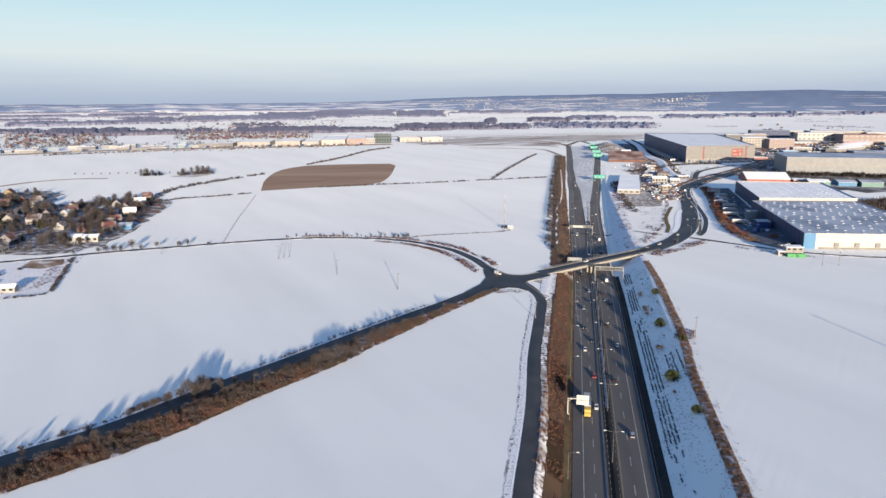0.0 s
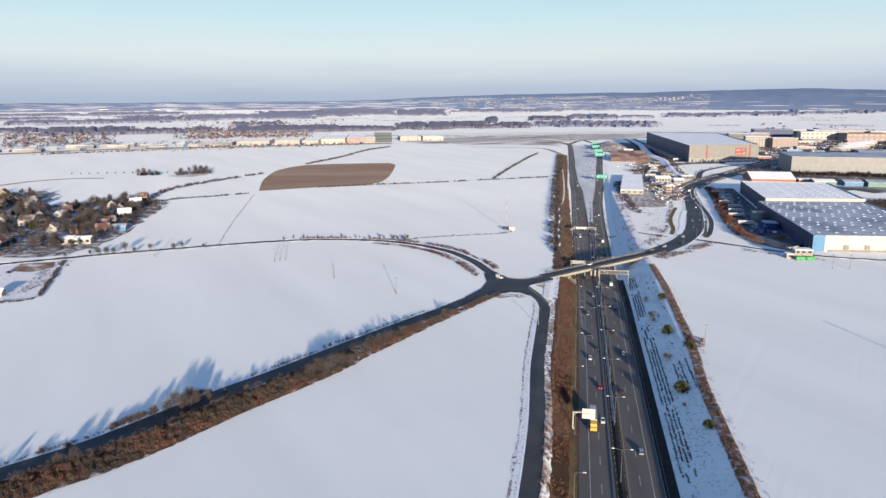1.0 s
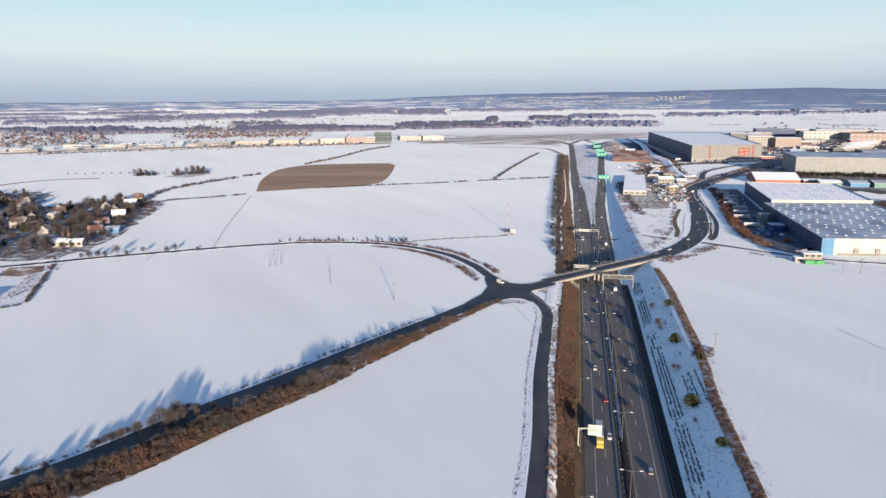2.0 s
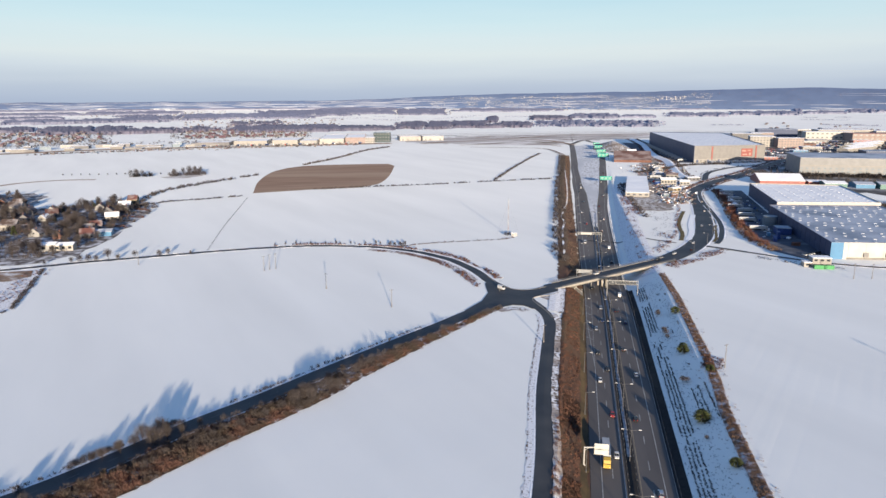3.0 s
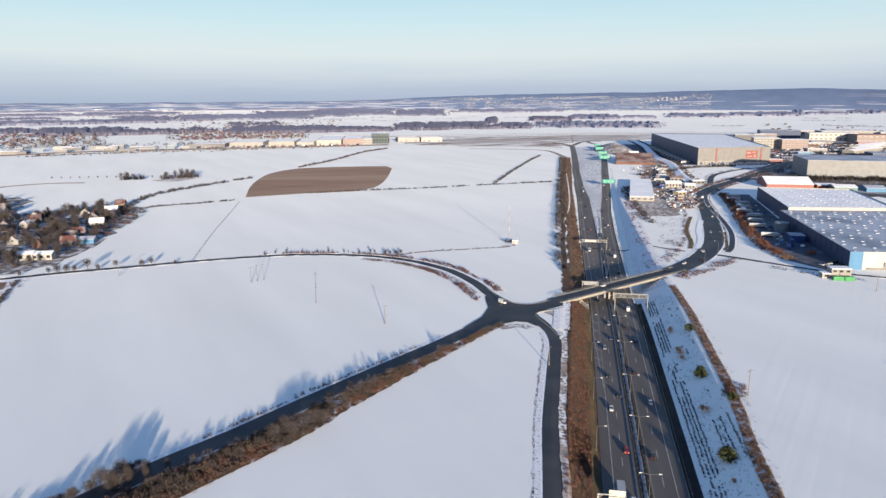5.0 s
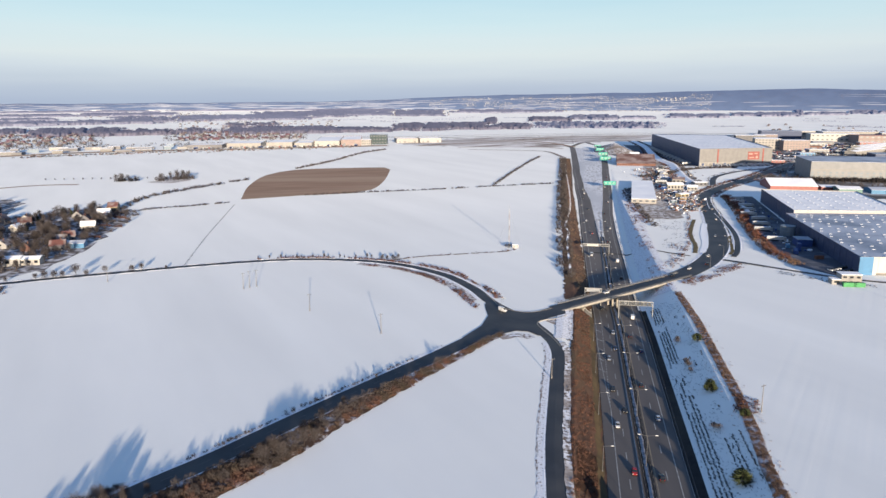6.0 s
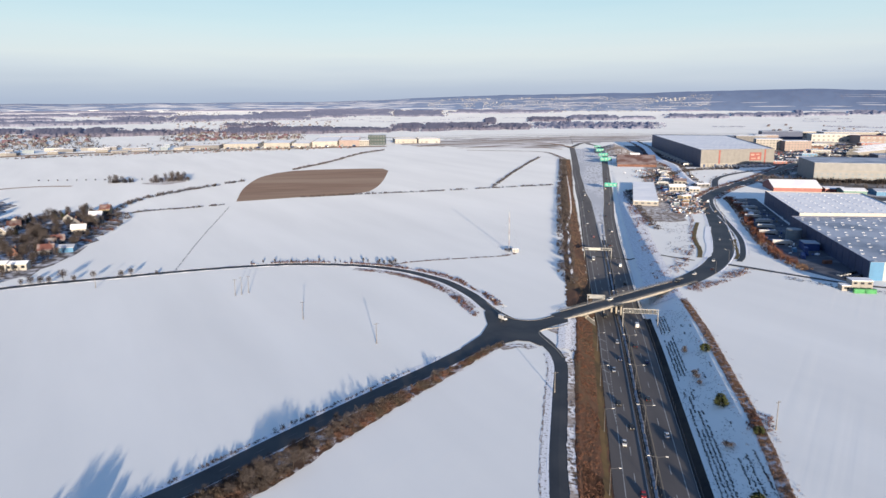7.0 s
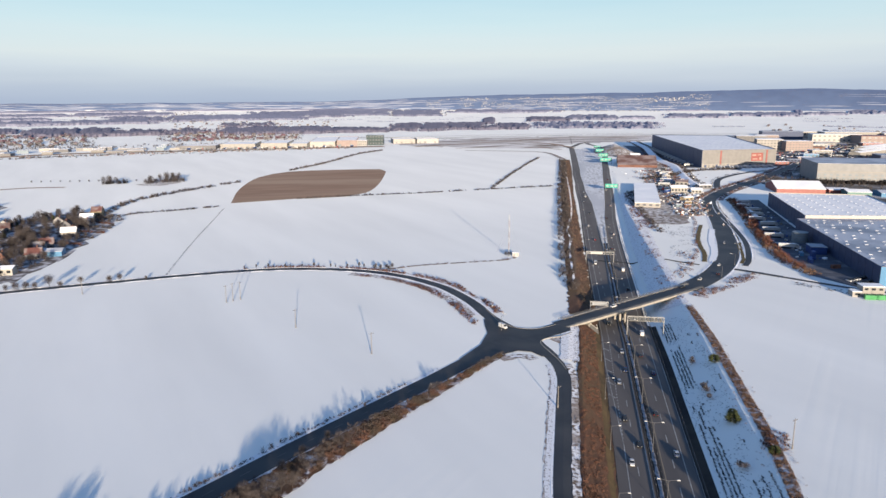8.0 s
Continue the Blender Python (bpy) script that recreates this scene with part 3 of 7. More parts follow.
# rough snowy verges
for nm, wid, keep in (("road_ramp", 6.0, lambda p: p.y < 400), ("road_diagonal", 9.0, lambda p: p.y < 388), ("road_loop", 7.0, lambda p: p.y > 464 or p.x < -100), ("road_interchange", 15.5, lambda p: p.y > 545),
                      ("road_service", 5.0, lambda p: p.x > 222), ("road_slip", 4.0, lambda p: 590 < p.y < 900)):
    ln = [p for p in ROAD_LINES[nm] if keep(p)]
    for sg in (1, -1):
        f = Form()
        h = wid / 2
        low = (0.45 if sg > 0 else 0.15) if nm == "road_diagonal" else (0.5 if sg > 0 else 0.2) if nm == "road_ramp" else 1.0
        ramp_side = nm == "road_ramp" and sg < 0
        rough_ribbon(f, ln, sg * (h + 2.6) if sg > 0 else -(h - 0.1), sg * (h - 0.1) if sg > 0 else -(h + 2.6), 0.27 if ramp_side else 0.085, 0.45, 9 if ramp_side else 4, sg * 2.0 + wid)
        single("verge_" + nm[5:] + ("_a" if sg > 0 else "_b"), f, VERGE2S if ramp_side else VERGE, "ploughed snow and dry grass along the road edge", "verge", kind="structure")
        f = Form()
        o = sg * (h + 0.55)
        pts = smooth([(p.x, p.y) for p in ln[::2]], 3.0)
        i0 = len(f.v)
        for k, (p, q) in enumerate(zip(pts, sides(pts))):
            hh = (0.22 + 0.22 * noise.noise((p.x * 0.15, p.y * 0.15, sg))) * low
            w_ = (0.45 + 0.25 * noise.noise((p.x * 0.3, p.y * 0.3, sg + 5))) * low
            for d_, z_ in ((-w_, 0.08), (-w_ * 0.4, max(0.1, hh)), (w_ * 0.5, max(0.1, hh * 0.9)), (w_ * 1.4, 0.08)):
                a = p + q * (o + sg * d_)
                f.v.append((a.x, a.y, land_z(a.x, a.y) + z_))
            if k:
                for c in range(3):
                    b = i0 + 4 * k + c
                    f.f.append((b - 4, b - 3, b + 1, b))
                    f.mi.append(0)
        single("snowbank_" + nm[5:] + ("_a" if sg > 0 else "_b"), f, SNOW, "low bank of ploughed snow along the road", "snow bank", kind="structure")

# overpass
BR_A, BR_B = Vector((66, 447.5, 0)), Vector((160, 520.5, 0))
br_dir = (BR_B - BR_A).normalized()
br_n = Vector((-br_dir.y, br_dir.x, 0))
br_turn = math.atan2(br_dir.y, br_dir.x)
br_mid, br_len = (BR_A + BR_B) / 2, (BR_B - BR_A).length
overpass = thing("overpass", "concrete road bridge over the motorway with pale parapets and thin railings", "bridge")
f = Form()
f.box(br_mid.x, br_mid.y, -1.0, br_len, 10.6, 1.0, br_turn)
for o in (-3.6, -1.2, 1.2, 3.6):
    q = br_mid + br_n * o
    f.box(q.x, q.y, -1.9, br_len - 1, 0.9, 0.9, br_turn)
part("girder", f, CONCRETE, overpass)
f = Form()
f.box(br_mid.x, br_mid.y, 0.0, br_len + 6, 9.2, 0.29, br_turn)
part("carriageway", f, ASPHALT_WET, overpass)
for sgn in (-1, 1):
    q = br_mid + br_n * sgn * 5.3
    f = Form()
    q = q + br_dir * (4.0 if sgn > 0 else 0.0)
    f.box(q.x, q.y, -0.55, br_len - (3 if sgn > 0 else -5), 1.5, 0.95, br_turn)
    part("kerb", f, PALE_CONCRETE, overpass)
    rail = Form()
    for h in (0.75, 1.1, 1.4):
        q = br_mid + br_n * sgn * 5.8
        a, b = q - br_dir * (br_len / 2 - 3), q + br_dir * (br_len / 2 + 2)
        rail.tube((a.x, a.y, h), (b.x, b.y, h), 0.06, n=5)
    rl = part("railing", rail, STEEL, overpass, "grey steel railing")
    for k in range(41):
        post = Form()
        q = br_mid + br_n * sgn * 5.8 + br_dir * (3 - br_len / 2 + (br_len - 1) * k / 40)
        post.box(q.x, q.y, 0.35, 0.1, 0.1, 1.08, br_turn)
        part("post", post, STEEL, rl)
for t, w in ((-0.36, 1.0), (-0.10, 1.0), (0.30, 1.0)):
    for o in (-3.4, 0.0, 3.4):
        q = br_mid + br_dir * (t * br_len) + br_n * o
        f = Form()
        f.tube((q.x, q.y, land_z(q.x, q.y) - 0.5), (q.x, q.y, -1.8), 0.55, n=12)
        part("pier", f, PALE_CONCRETE, overpass)
    q = br_mid + br_dir * (t * br_len)
    f = Form()
    f.box(q.x, q.y, -2.7, 1.3, 9.6, 0.9, br_turn)
    part("pier_cap", f, PALE_CONCRETE, overpass)
for e in (BR_A, BR_B):
    f = Form()
    f.box(e.x, e.y, -5, 3.0, 11.8, 4.9, br_turn)
    part("abutment", f, CONCRETE, overpass)

# brown field
f = Form()
outline = smooth([(-240, 898), (-268, 1035), (-279, 1180), (-250, 1265), (-180, 1292), (-101, 1300), (-88, 1260), (-93, 985), (-174, 932), (-240, 898)], 30)
f.v += [(p.x, p.y, 0.12) for p in outline[:-1]]
f.f.append(tuple(range(len(f.v)))[::-1])
f.mi.append(0)
single("field_brown", f, SOIL, "bare brown ploughed field free of snow", "field", kind="structure")


def patch(name, outline, mat, label, category, lift=0.1, jag=0.0, seed=1):
    """A flat piece of ground laid over the land."""
    rng = random.Random(seed)
    f = Form()
    ln = smooth([*outline, outline[0]], 14)[:-1] if jag else [Vector((*p, 0)) for p in outline]
    f.v += [(p.x + rng.uniform(-jag, jag), p.y + rng.uniform(-jag, jag) * 2, land_z(p.x, p.y) + lift) for p in ln]
    f.f.append(tuple(range(len(f.v))))
    f.mi.append(0)
    return single(name, f, mat, label, category, kind="structure")


patch("field_edge_patch", [(-430, 1085), (-389, 1075), (-380, 1130), (-412, 1140)], VERGE2S, "bare brown earth under a grove", "ground", jag=3)
patch("plot_ground", [(-330, 480), (-300, 492), (-279, 500), (-251, 426), (-243, 397), (-263, 387), (-300, 360)], VERGE, "rough snowy plot with weeds and rubble", "ground", jag=1)
patch("plot_earth", [(-303, 488), (-283, 496), (-274, 478), (-282, 462), (-298, 470)], SOIL_HEAP, "heap of bare brown earth on the plot", "ground", lift=0.16, jag=1.5)
patch("yard_works", [(195, 735), (206, 800), (215, 860), (235, 960), (290, 1080), (330, 1200), (400, 1480), (430, 1480), (372, 1210), (300, 960), (276, 880), (236, 752)], MUD, "trampled muddy snow of a building site", "ground", jag=4)
patch("yard_blue", [(262, 512), (276, 519), (320, 705), (372, 900), (346, 905), (320, 815), (281, 697), (259, 614), (254, 577), (248, 545)], YARD, "dark asphalt loading yard", "yard", lift=0.06)
patch("yard_grey", [(449, 1285), (600, 1310), (760, 1420), (900, 1600), (640, 1560), (585, 1310), (449, 1291)], YARD, "asphalt lorry yard", "yard", lift=0.06)
patch("yard_far", [(380, 1300), (449, 1291), (528, 1841), (470, 1900)], YARD, "dark asphalt lorry yard", "yard", lift=0.06)
patch("industrial_ground", [(470, 885), (560, 855), (700, 890), (1000, 1150), (1500, 1850), (1450, 2300), (900, 2280), (700, 1960), (720, 1500), (610, 1335), (480, 1150), (440, 1000)], INDUSTRY, "trodden snow and asphalt of an industrial estate", "ground", lift=0.05, jag=8)
patch("junction_ground", [(-80, 1930), (90, 1850), (240, 1800), (310, 1840), (345, 1960), (560, 2090), (900, 2200), (1050, 2320), (620, 2380), (200, 2330), (20, 2220), (-120, 2080)], CHURNED, "churned snow and earth of a distant motorway junction", "ground", lift=0.2, jag=10)
patch("village_ground", [(-640, 880), (-506, 896), (-440, 780), (-380, 838), (-348, 826), (-309, 750), (-294, 664), (-281, 592), (-284, 535), (-340, 505), (-640, 500)], GARDEN, "snowy gardens and lanes of a village", "ground", jag=5)

# ---- plants ----
def blade(form, p, d, length, wide, rng):
    """One thin twig, a narrow three-cornered sliver."""
    d = Vector(d).normalized()
    u = d.cross(Vector((rng.uniform(-1, 1), rng.uniform(-1, 1), rng.uniform(-1, 1)))).normalized() * wide / 2
    p = Vector(p)
    form.quad(p - u, p + u, p + d * length)


def bush(form, x, y, z, r, h, n, rng, wide=0.2, dense=False):
    for _ in range(n):
        a, k = rng.uniform(0, 2 * math.pi), rng.random() ** 0.5
        if dense:
            v = rng.random()
            rr = r * k * (1.0 - 0.55 * v * v)
            blade(form, (x + math.cos(a) * rr, y + math.sin(a) * rr, z + h * 0.82 * v), (math.cos(a) * rng.uniform(-0.3, 1.1), math.sin(a) * rng.uniform(-0.3, 1.1), rng.uniform(0.05, 1.0)), rng.uniform(0.45, 1.0) * (0.4 + 0.16 * h), wide * rng.uniform(0.7, 1.5), rng)
            continue
        bx, by = math.cos(a) * r * k * 0.7, math.sin(a) * r * k * 0.7
        up = rng.uniform(0.0, 0.5) * h
        blade(form, (x + bx, y + by, z + up), (bx * 0.6 + rng.uniform(-0.5, 0.5) * r, by * 0.6 + rng.uniform(-0.5, 0.5) * r, h * rng.uniform(0.35, 0.9)), rng.uniform(0.35, 0.75) * h, wide * rng.uniform(0.7, 1.5), rng)


def hedge(name, label, line, left, right, per_m, h0, h1, mat, seed, r=1.2, n=22, wide=0.2, clump=0.0, category="hedge"):
    """A thicket along a line, uneven in height and with gaps."""
    rng, f = random.Random(seed), Form()
    sd = sides(line)
    for i in range(len(line) - 1):
        seg = (line[i + 1] - line[i]).length
        for _ in range(int(seg * per_m + rng.random())):
            t, o = rng.random(), rng.uniform(right, left)
            p = line[i].lerp(line[i + 1], t) + sd[i] * o
            g = noise.noise((p.x * 0.06, p.y * 0.06, seed)) * 0.5 + 0.5
            if g < clump:
                continue
            h = rng.uniform(h0, h1) * (0.55 + 0.8 * g)
            bush(f, p.x, p.y, land_z(p.x, p.y), r * rng.uniform(0.7, 1.3), h, n, rng, wide)
    return single(name, f, mat, label, category, kind="stuff")


def bare_tree(h, spread, seed, twigs=420, wide=0.13, low=False):
    """A leafless tree: trunk and limbs, and a crown of thin twigs."""
    rng = random.Random(seed)
    wood, crown = Form(), Form()
    base = h * (0.05 if low else 0.14)
    mid, tall = (0.37, 0.46) if low else (0.54, 0.40)
    top = Vector((rng.uniform(-0.3, 0.3), rng.uniform(-0.3, 0.3), h * 0.72))
    wood.tube((0, 0, -0.3), (0, 0, base), h * 0.022, h * 0.017, 7)
    wood.tube((0, 0, base), top, h * 0.017, h * 0.005, 6)
    tips = [top]
    for k in range(13):
        a = k * 2.4 + rng.uniform(-0.4, 0.4)
        z0 = base + (h * 0.5) * rng.random()
        s = Vector((0, 0, z0))
        e = Vector((math.cos(a) * spread * rng.uniform(0.4, 0.8), math.sin(a) * spread * rng.uniform(0.4, 0.8), min(h * 0.8, z0 + h * rng.uniform(0.12, 0.32))))
        wood.tube(s, e, h * 0.009, h * 0.003, 5)
        tips += [s.lerp(e, 0.2), s.lerp(e, 0.45), s.lerp(e, 0.75), e]
    for _ in range(twigs):
        v = Vector((rng.gauss(0, 1), rng.gauss(0, 1), rng.gauss(0, 1))).normalized() * rng.random() ** 0.42
        lump = 0.78 + 0.55 * noise.noise((v.x * 2.2 + seed, v.y * 2.2, v.z * 2.2))
        p = Vector((v.x * spread * lump, v.y * spread * lump, max(0.02 * h, h * (mid + tall * v.z * lump))))
        d = Vector((v.x * spread + rng.uniform(-0.7, 0.7) * spread, v.y * spread + rng.uniform(-0.7, 0.7) * spread, h * 0.35 * (v.z + rng.uniform(0.1, 1.2))))
        blade(crown, p, d, rng.uniform(0.07, 0.17) * h, wide * rng.uniform(0.6, 1.5), rng)
    return wood.make("trunk", BARK), crown.make("crown", TWIGS)


def evergreen(h, r, seed, full=False):
    """A dense dark conifer of small sprays."""
    rng = random.Random(seed)
    wood, crown = Form(), Form()
    wood.tube((0, 0, -0.3), (0, 0, h * 0.9), h * 0.03, h * 0.006, 6)
    for _ in range(420):
        k = rng.random() ** 0.8
        rr = r * (math.sin(math.pi * min(1.0, 0.25 + 0.75 * k)) ** 0.6 if full else (1 - k) ** 0.7) * (0.75 + 0.4 * rng.random())
        a = rng.uniform(0, 6.283)
        blade(crown, (math.cos(a) * rr * 0.55, math.sin(a) * rr * 0.55, h * (0.05 + 0.85 * k)), (math.cos(a), math.sin(a), rng.uniform(-0.2, 0.6)), rr * 0.6 + 0.3, h * 0.11, rng)
    return wood.make("trunk", BARK), crown.make("crown", NEEDLES)


def plant(name, meshes, label, category, group=""):
    ob = thing(name, label, category, None, group)
    for nm, me in zip(("trunk", "crown"), meshes):
        part(nm, me, None, ob)
    return ob


def stand(ob, x, y, scale, turn, z=None):
    return pose(x, y, land_z(x, y) if z is None else z, 0, 0, math.degrees(turn)) @ Matrix.Scale(scale, 4)


class Grove:
    """One plant of each shape, and copies of them where asked."""

    def __init__(self, name, shapes, label, category, group, seed):
        self.made = [None] * len(shapes)
        self.shapes, self.args, self.rng = shapes, (name, label, category, group), random.Random(seed)

    def put(self, x, y, scale, kind=None, label=""):
        k = self.rng.randrange(len(self.shapes)) if kind is None else kind
        m = stand(None, x, y, scale * self.rng.uniform(0.9, 1.1), self.rng.uniform(0, 6.28))
        if self.made[k] is None:
            nm, lb, ct, gr = self.args
            self.made[k] = plant(nm, self.shapes[k], lb, ct, gr)
            self.made[k].matrix_basis = m
            ob = self.made[k]
        else:
            src = self.made[k]
            ob = copy_thing(src, m @ Matrix.Diagonal((1 / src.scale.x, 1 / src.scale.y, 1 / src.scale.z, 1)))
        if label:
            ob["label"] = label
        return ob


SHAPES = [bare_tree(8, sp, sd, 1900, 0.046) for sp, sd in ((2.6, 11), (3.0, 12), (2.2, 13), (3.3, 14), (1.7, 15))]
ROUND = [bare_tree(8, sp, sd, 2300, 0.054, True) for sp, sd in ((3.4, 21), (3.0, 22), (3.8, 23))]
roadside = Grove("roadside_tree", SHAPES, "leafless young tree beside the country road", "tree", "trees along the roads", 3)
bushy = Grove("bushy_tree", ROUND, "leafless bushy tree with dense brown twigs", "tree", "bushy trees along the road", 5)
field_grove = Grove("grove_tree", [bare_tree(8, 2.3, 51, 800, 0.06), bare_tree(8, 2.7, 52, 900, 0.06), bare_tree(8, 1.9, 53, 700, 0.06)], "slender leafless tree in a grove on the fields", "tree", "trees of the grove", 12)
pines = Grove("conifer_shrub", [evergreen(3.6, 2.0, 31, True), evergreen(3.4, 2.4, 32, True)], "rounded dark green conifer shrub on the snowy slope", "shrub", "conifers on the slope", 7)
russet = Grove("russet_shrub", [bare_tree(3.2, 1.7, 41, 420, 0.16), bare_tree(3.2, 1.5, 42, 420, 0.16)], "low russet leafless shrub on the snowy slope", "shrub", "shrubs on the slope", 8)

DIAG = ROAD_LINES["road_diagonal"]
south = [p for p in DIAG if -260 < p.x < 26]
HX = [-260, -150, -100, -62, -40, -18, 2, 26]
H_WIDE = [21.5, 21.5, 21.8, 20.2, 16.2, 12.8, 10.6, 8.5]
H_TALL = [1.0, 1.0, 1.05, 1.05, 0.95, 0.8, 0.6, 0.38]


def verge_hedge(name, label, category, near_, far_, per_m, h0, h1, mat, seed, n, wide, clump, a, b):
    """The hedge south of the road, wider and taller away from the junction."""
    rng, f = random.Random(seed), Form()
    ln = [p for p in south if a <= p.x < b]
    sd = sides(ln)
    for i in range(len(ln) - 1):
        for _ in range(int((ln[i + 1] - ln[i]).length * per_m * float(np.interp(ln[i].x, HX, H_WIDE)) + rng.random())):
            t = rng.random()
            p = ln[i].lerp(ln[i + 1], t)
            w, k = float(np.interp(p.x, HX, H_WIDE)), float(np.interp(p.x, HX, H_TALL))
            u = rng.random()
            o = near_ + (w - far_ - near_) * u
            p = p - sd[i] * o
            g = noise.noise((p.x * 0.07, p.y * 0.07, seed)) * 0.5 + 0.5 + 0.25 * noise.noise((p.x * 0.3, p.y * 0.3, seed))
            if g < clump:
                continue
            h = rng.uniform(h0, h1) * k * (0.25 + 1.1 * g) * (0.55 + 0.45 * math.sin(math.pi * min(1.0, u * 1.1)))
            bush(f, p.x, p.y, land_z(p.x, p.y), rng.uniform(0.9, 1.7), h, n, rng, wide, True)
    return single(name, f, mat, label, category, kind="stuff")


for nm, a, b, bare in (("west", -260, -96, 0.04), ("middle", -98, -58, 0.16), ("east", -60, 26, 0.32)):
    verge_hedge("hedge_" + nm, "dense russet leafless hedge along the country road", "hedge", 6.4, 0.6, 0.60, 2.4, 4.8, HEDGE, 51 + len(nm), 62, 0.13, 0.16 + bare, a, b)
    verge_hedge("thicket_" + nm, "taller grey-brown bushes within the roadside hedge", "thicket", 7.0, 2.5, 0.16, 3.6, 6.6, TWIGS, 71 + len(nm), 110, 0.08, 0.50, a, b)
    verge_hedge("undergrowth_" + nm, "low reddish stems at the foot of the hedge", "undergrowth", 7.0, -0.3, 0.25, 0.4, 1.0, BRUSH, 91 + len(nm), 26, 0.10, 0.38 + bare * 0.4, a, b)
f = Form()
pts = []
for a, b in zip(south, south[1:]):
    pts += [a.lerp(b, i / 4) for i in range(4)]
for p, sd in zip(pts, sides(pts)):
    w = float(np.interp(p.x, HX, H_WIDE))
    d0 = 0.7 * noise.noise((p.x * 0.21, p.y * 0.21, 5)) + 0.5 * noise.noise((p.x * 0.8, p.y * 0.8, 8))
    d1 = 1.3 * noise.noise((p.x * 0.17, p.y * 0.17, 12)) + 0.6 * noise.noise((p.x * 0.8, p.y * 0.8, 14))
    for k in range(5):
        q = p - sd * (4.9 + d0 * 0.7 + (w + d1 - 4.9 - d0 * 0.7) * k / 4)
        f.v.append((q.x, q.y, land_z(q.x, q.y) + 0.09))
for r in range(len(pts) - 1):
    for k in range(4):
        f.f.append((r * 5 + k, r * 5 + k + 1, r * 5 + k + 6, r * 5 + k + 5))
        f.mi.append(1 if pts[r].x > -66 + 14 * noise.noise((r * 0.3, k * 0.5, 2)) else 0)
single("bank_diagonal", f, (HEDGE_BANK, PATCHY), "brown dead grass and old snow under the roadside hedge", "verge", kind="structure")
hedge("bushes_north", "low dark leafless bushes on the north side of the road", [p for p in DIAG if -135 < p.x < -78], 8.4, 5.0, 2.6, 0.9, 2.6, TWIGS, 54, r=1.2, n=60, wide=0.07, clump=0.46, category="bushes")
hedge("bushes_north_low", "low dark bushes beside the road", [p for p in DIAG if -78 < p.x < -35], 7.6, 5.6, 0.9, 0.7, 1.8, TWIGS, 55, r=0.8, n=40, wide=0.07, clump=0.5, category="bushes")
hedge("weeds_diagonal", "low dark weeds along the north edge of the road", [p for p in DIAG if -250 < p.x < -5], 7.0, 5.6, 1.0, 0.5, 1.3, TWIGS, 53, r=0.6, n=14, clump=0.38, category="weeds")
for x, y, s, g in ((-101, 251, 0.85, 1), (-97, 255, 0.75, 1), (-105, 247, 0.72, 1), (-93, 258, 0.6, 1), (-99, 254, 0.9, 0), (-95, 250, 0.9, 0), (-91, 253, 0.7, 0), (-107, 241, 0.7, 0), (-111, 237, 0.6, 0), (-109, 243, 0.55, 1), (-113, 240, 0.38, 1), (-88, 262, 0.36, 1), (-103, 249, 0.9, 0), (-98, 247, 0.95, 1),
                   (-126, 217, 0.5, 1), (-119, 208, 0.72, 0), (-123, 205, 0.7, 0), (-118, 231, 0.4, 1), (-139, 200, 0.62, 0), (-148, 178, 0.7, 0)):
    (bushy if g else roadside).put(x, y, s)
for x, y, s, g in ((-156, 170, 0.7, 0), (-166, 160, 0.6, 1), (-180, 140, 0.8, 0), (-57, 277, 0.85, 0), (-53, 282, 0.98, 0), (-49, 285, 1.0, 0), (-46, 289, 0.9, 0), (-51, 279, 0.95, 0), (-55, 283, 0.85, 0), (-43, 291, 0.7, 0),
                   (-44, 312, 0.45, 1), (-37, 321, 0.5, 0), (-27, 347, 0.3, 0), (-84, 243, 0.62, 1), (-79, 249, 0.6, 0), (-72, 257, 0.6, 1), (-90, 237, 0.6, 0), (-66, 266, 0.62, 1), (-61, 272, 0.7, 0), (-110, 221, 0.45, 1), (-134, 190, 0.5, 1)):
    (bushy if g else roadside).put(x, y, s)

LOOP = ROAD_LINES["road_loop"]
hedge("hedge_loop", "thin line of leafless bushes along the curved road", [p for p in LOOP if -140 < p.x < -20], -4.2, -6.6, 2.6, 0.6, 2.2, BRUSH, 61, r=0.9, n=26, wide=0.1, clump=0.3)
hedge("hedge_bend_outer", "russet brush with snow on the outer bend", [p for p in LOOP if p.x > -25 and 462 < p.y < 560], -5.5, -10, 1.7, 0.6, 2.0, BRUSH, 62, r=1.0, n=20, clump=0.42)
hedge("hedge_bend_inner", "russet brush with snow on the inner bend", [p for p in LOOP if p.x > -48 and 450 < p.y < 568], 14.0, 9.0, 2.0, 0.6, 1.7, BRUSH, 63, r=1.0, n=20, wide=0.14, clump=0.34)
for x, y, s in ((-270, 530, 0.55), (-265, 532, 0.7), (-259, 533, 0.75), (-254, 534, 0.6), (-247, 538, 0.95), (-240, 538, 0.55), (-230, 544, 0.85), (-214, 549, 0.8), (-208, 551, 0.9), (-285, 522, 0.5), (-193, 556, 0.5)):
    (roadside if s > 0.84 else bushy).put(x, y - 9, s * (1.1 if x < -235 else 0.85))
for k in range(16):
    roadside.put(-136 + k * 6.4 + (k * 37 % 5), 577.5 - 0.0006 * (k * 6.4 - 50) ** 2, 0.30 + 0.055 * (k * 7 % 5), 4)
for x, y in ((-40, 573), (-36, 575), (-32, 577), (-44, 574), (-34, 570)):
    bushy.put(x, y, 0.5)

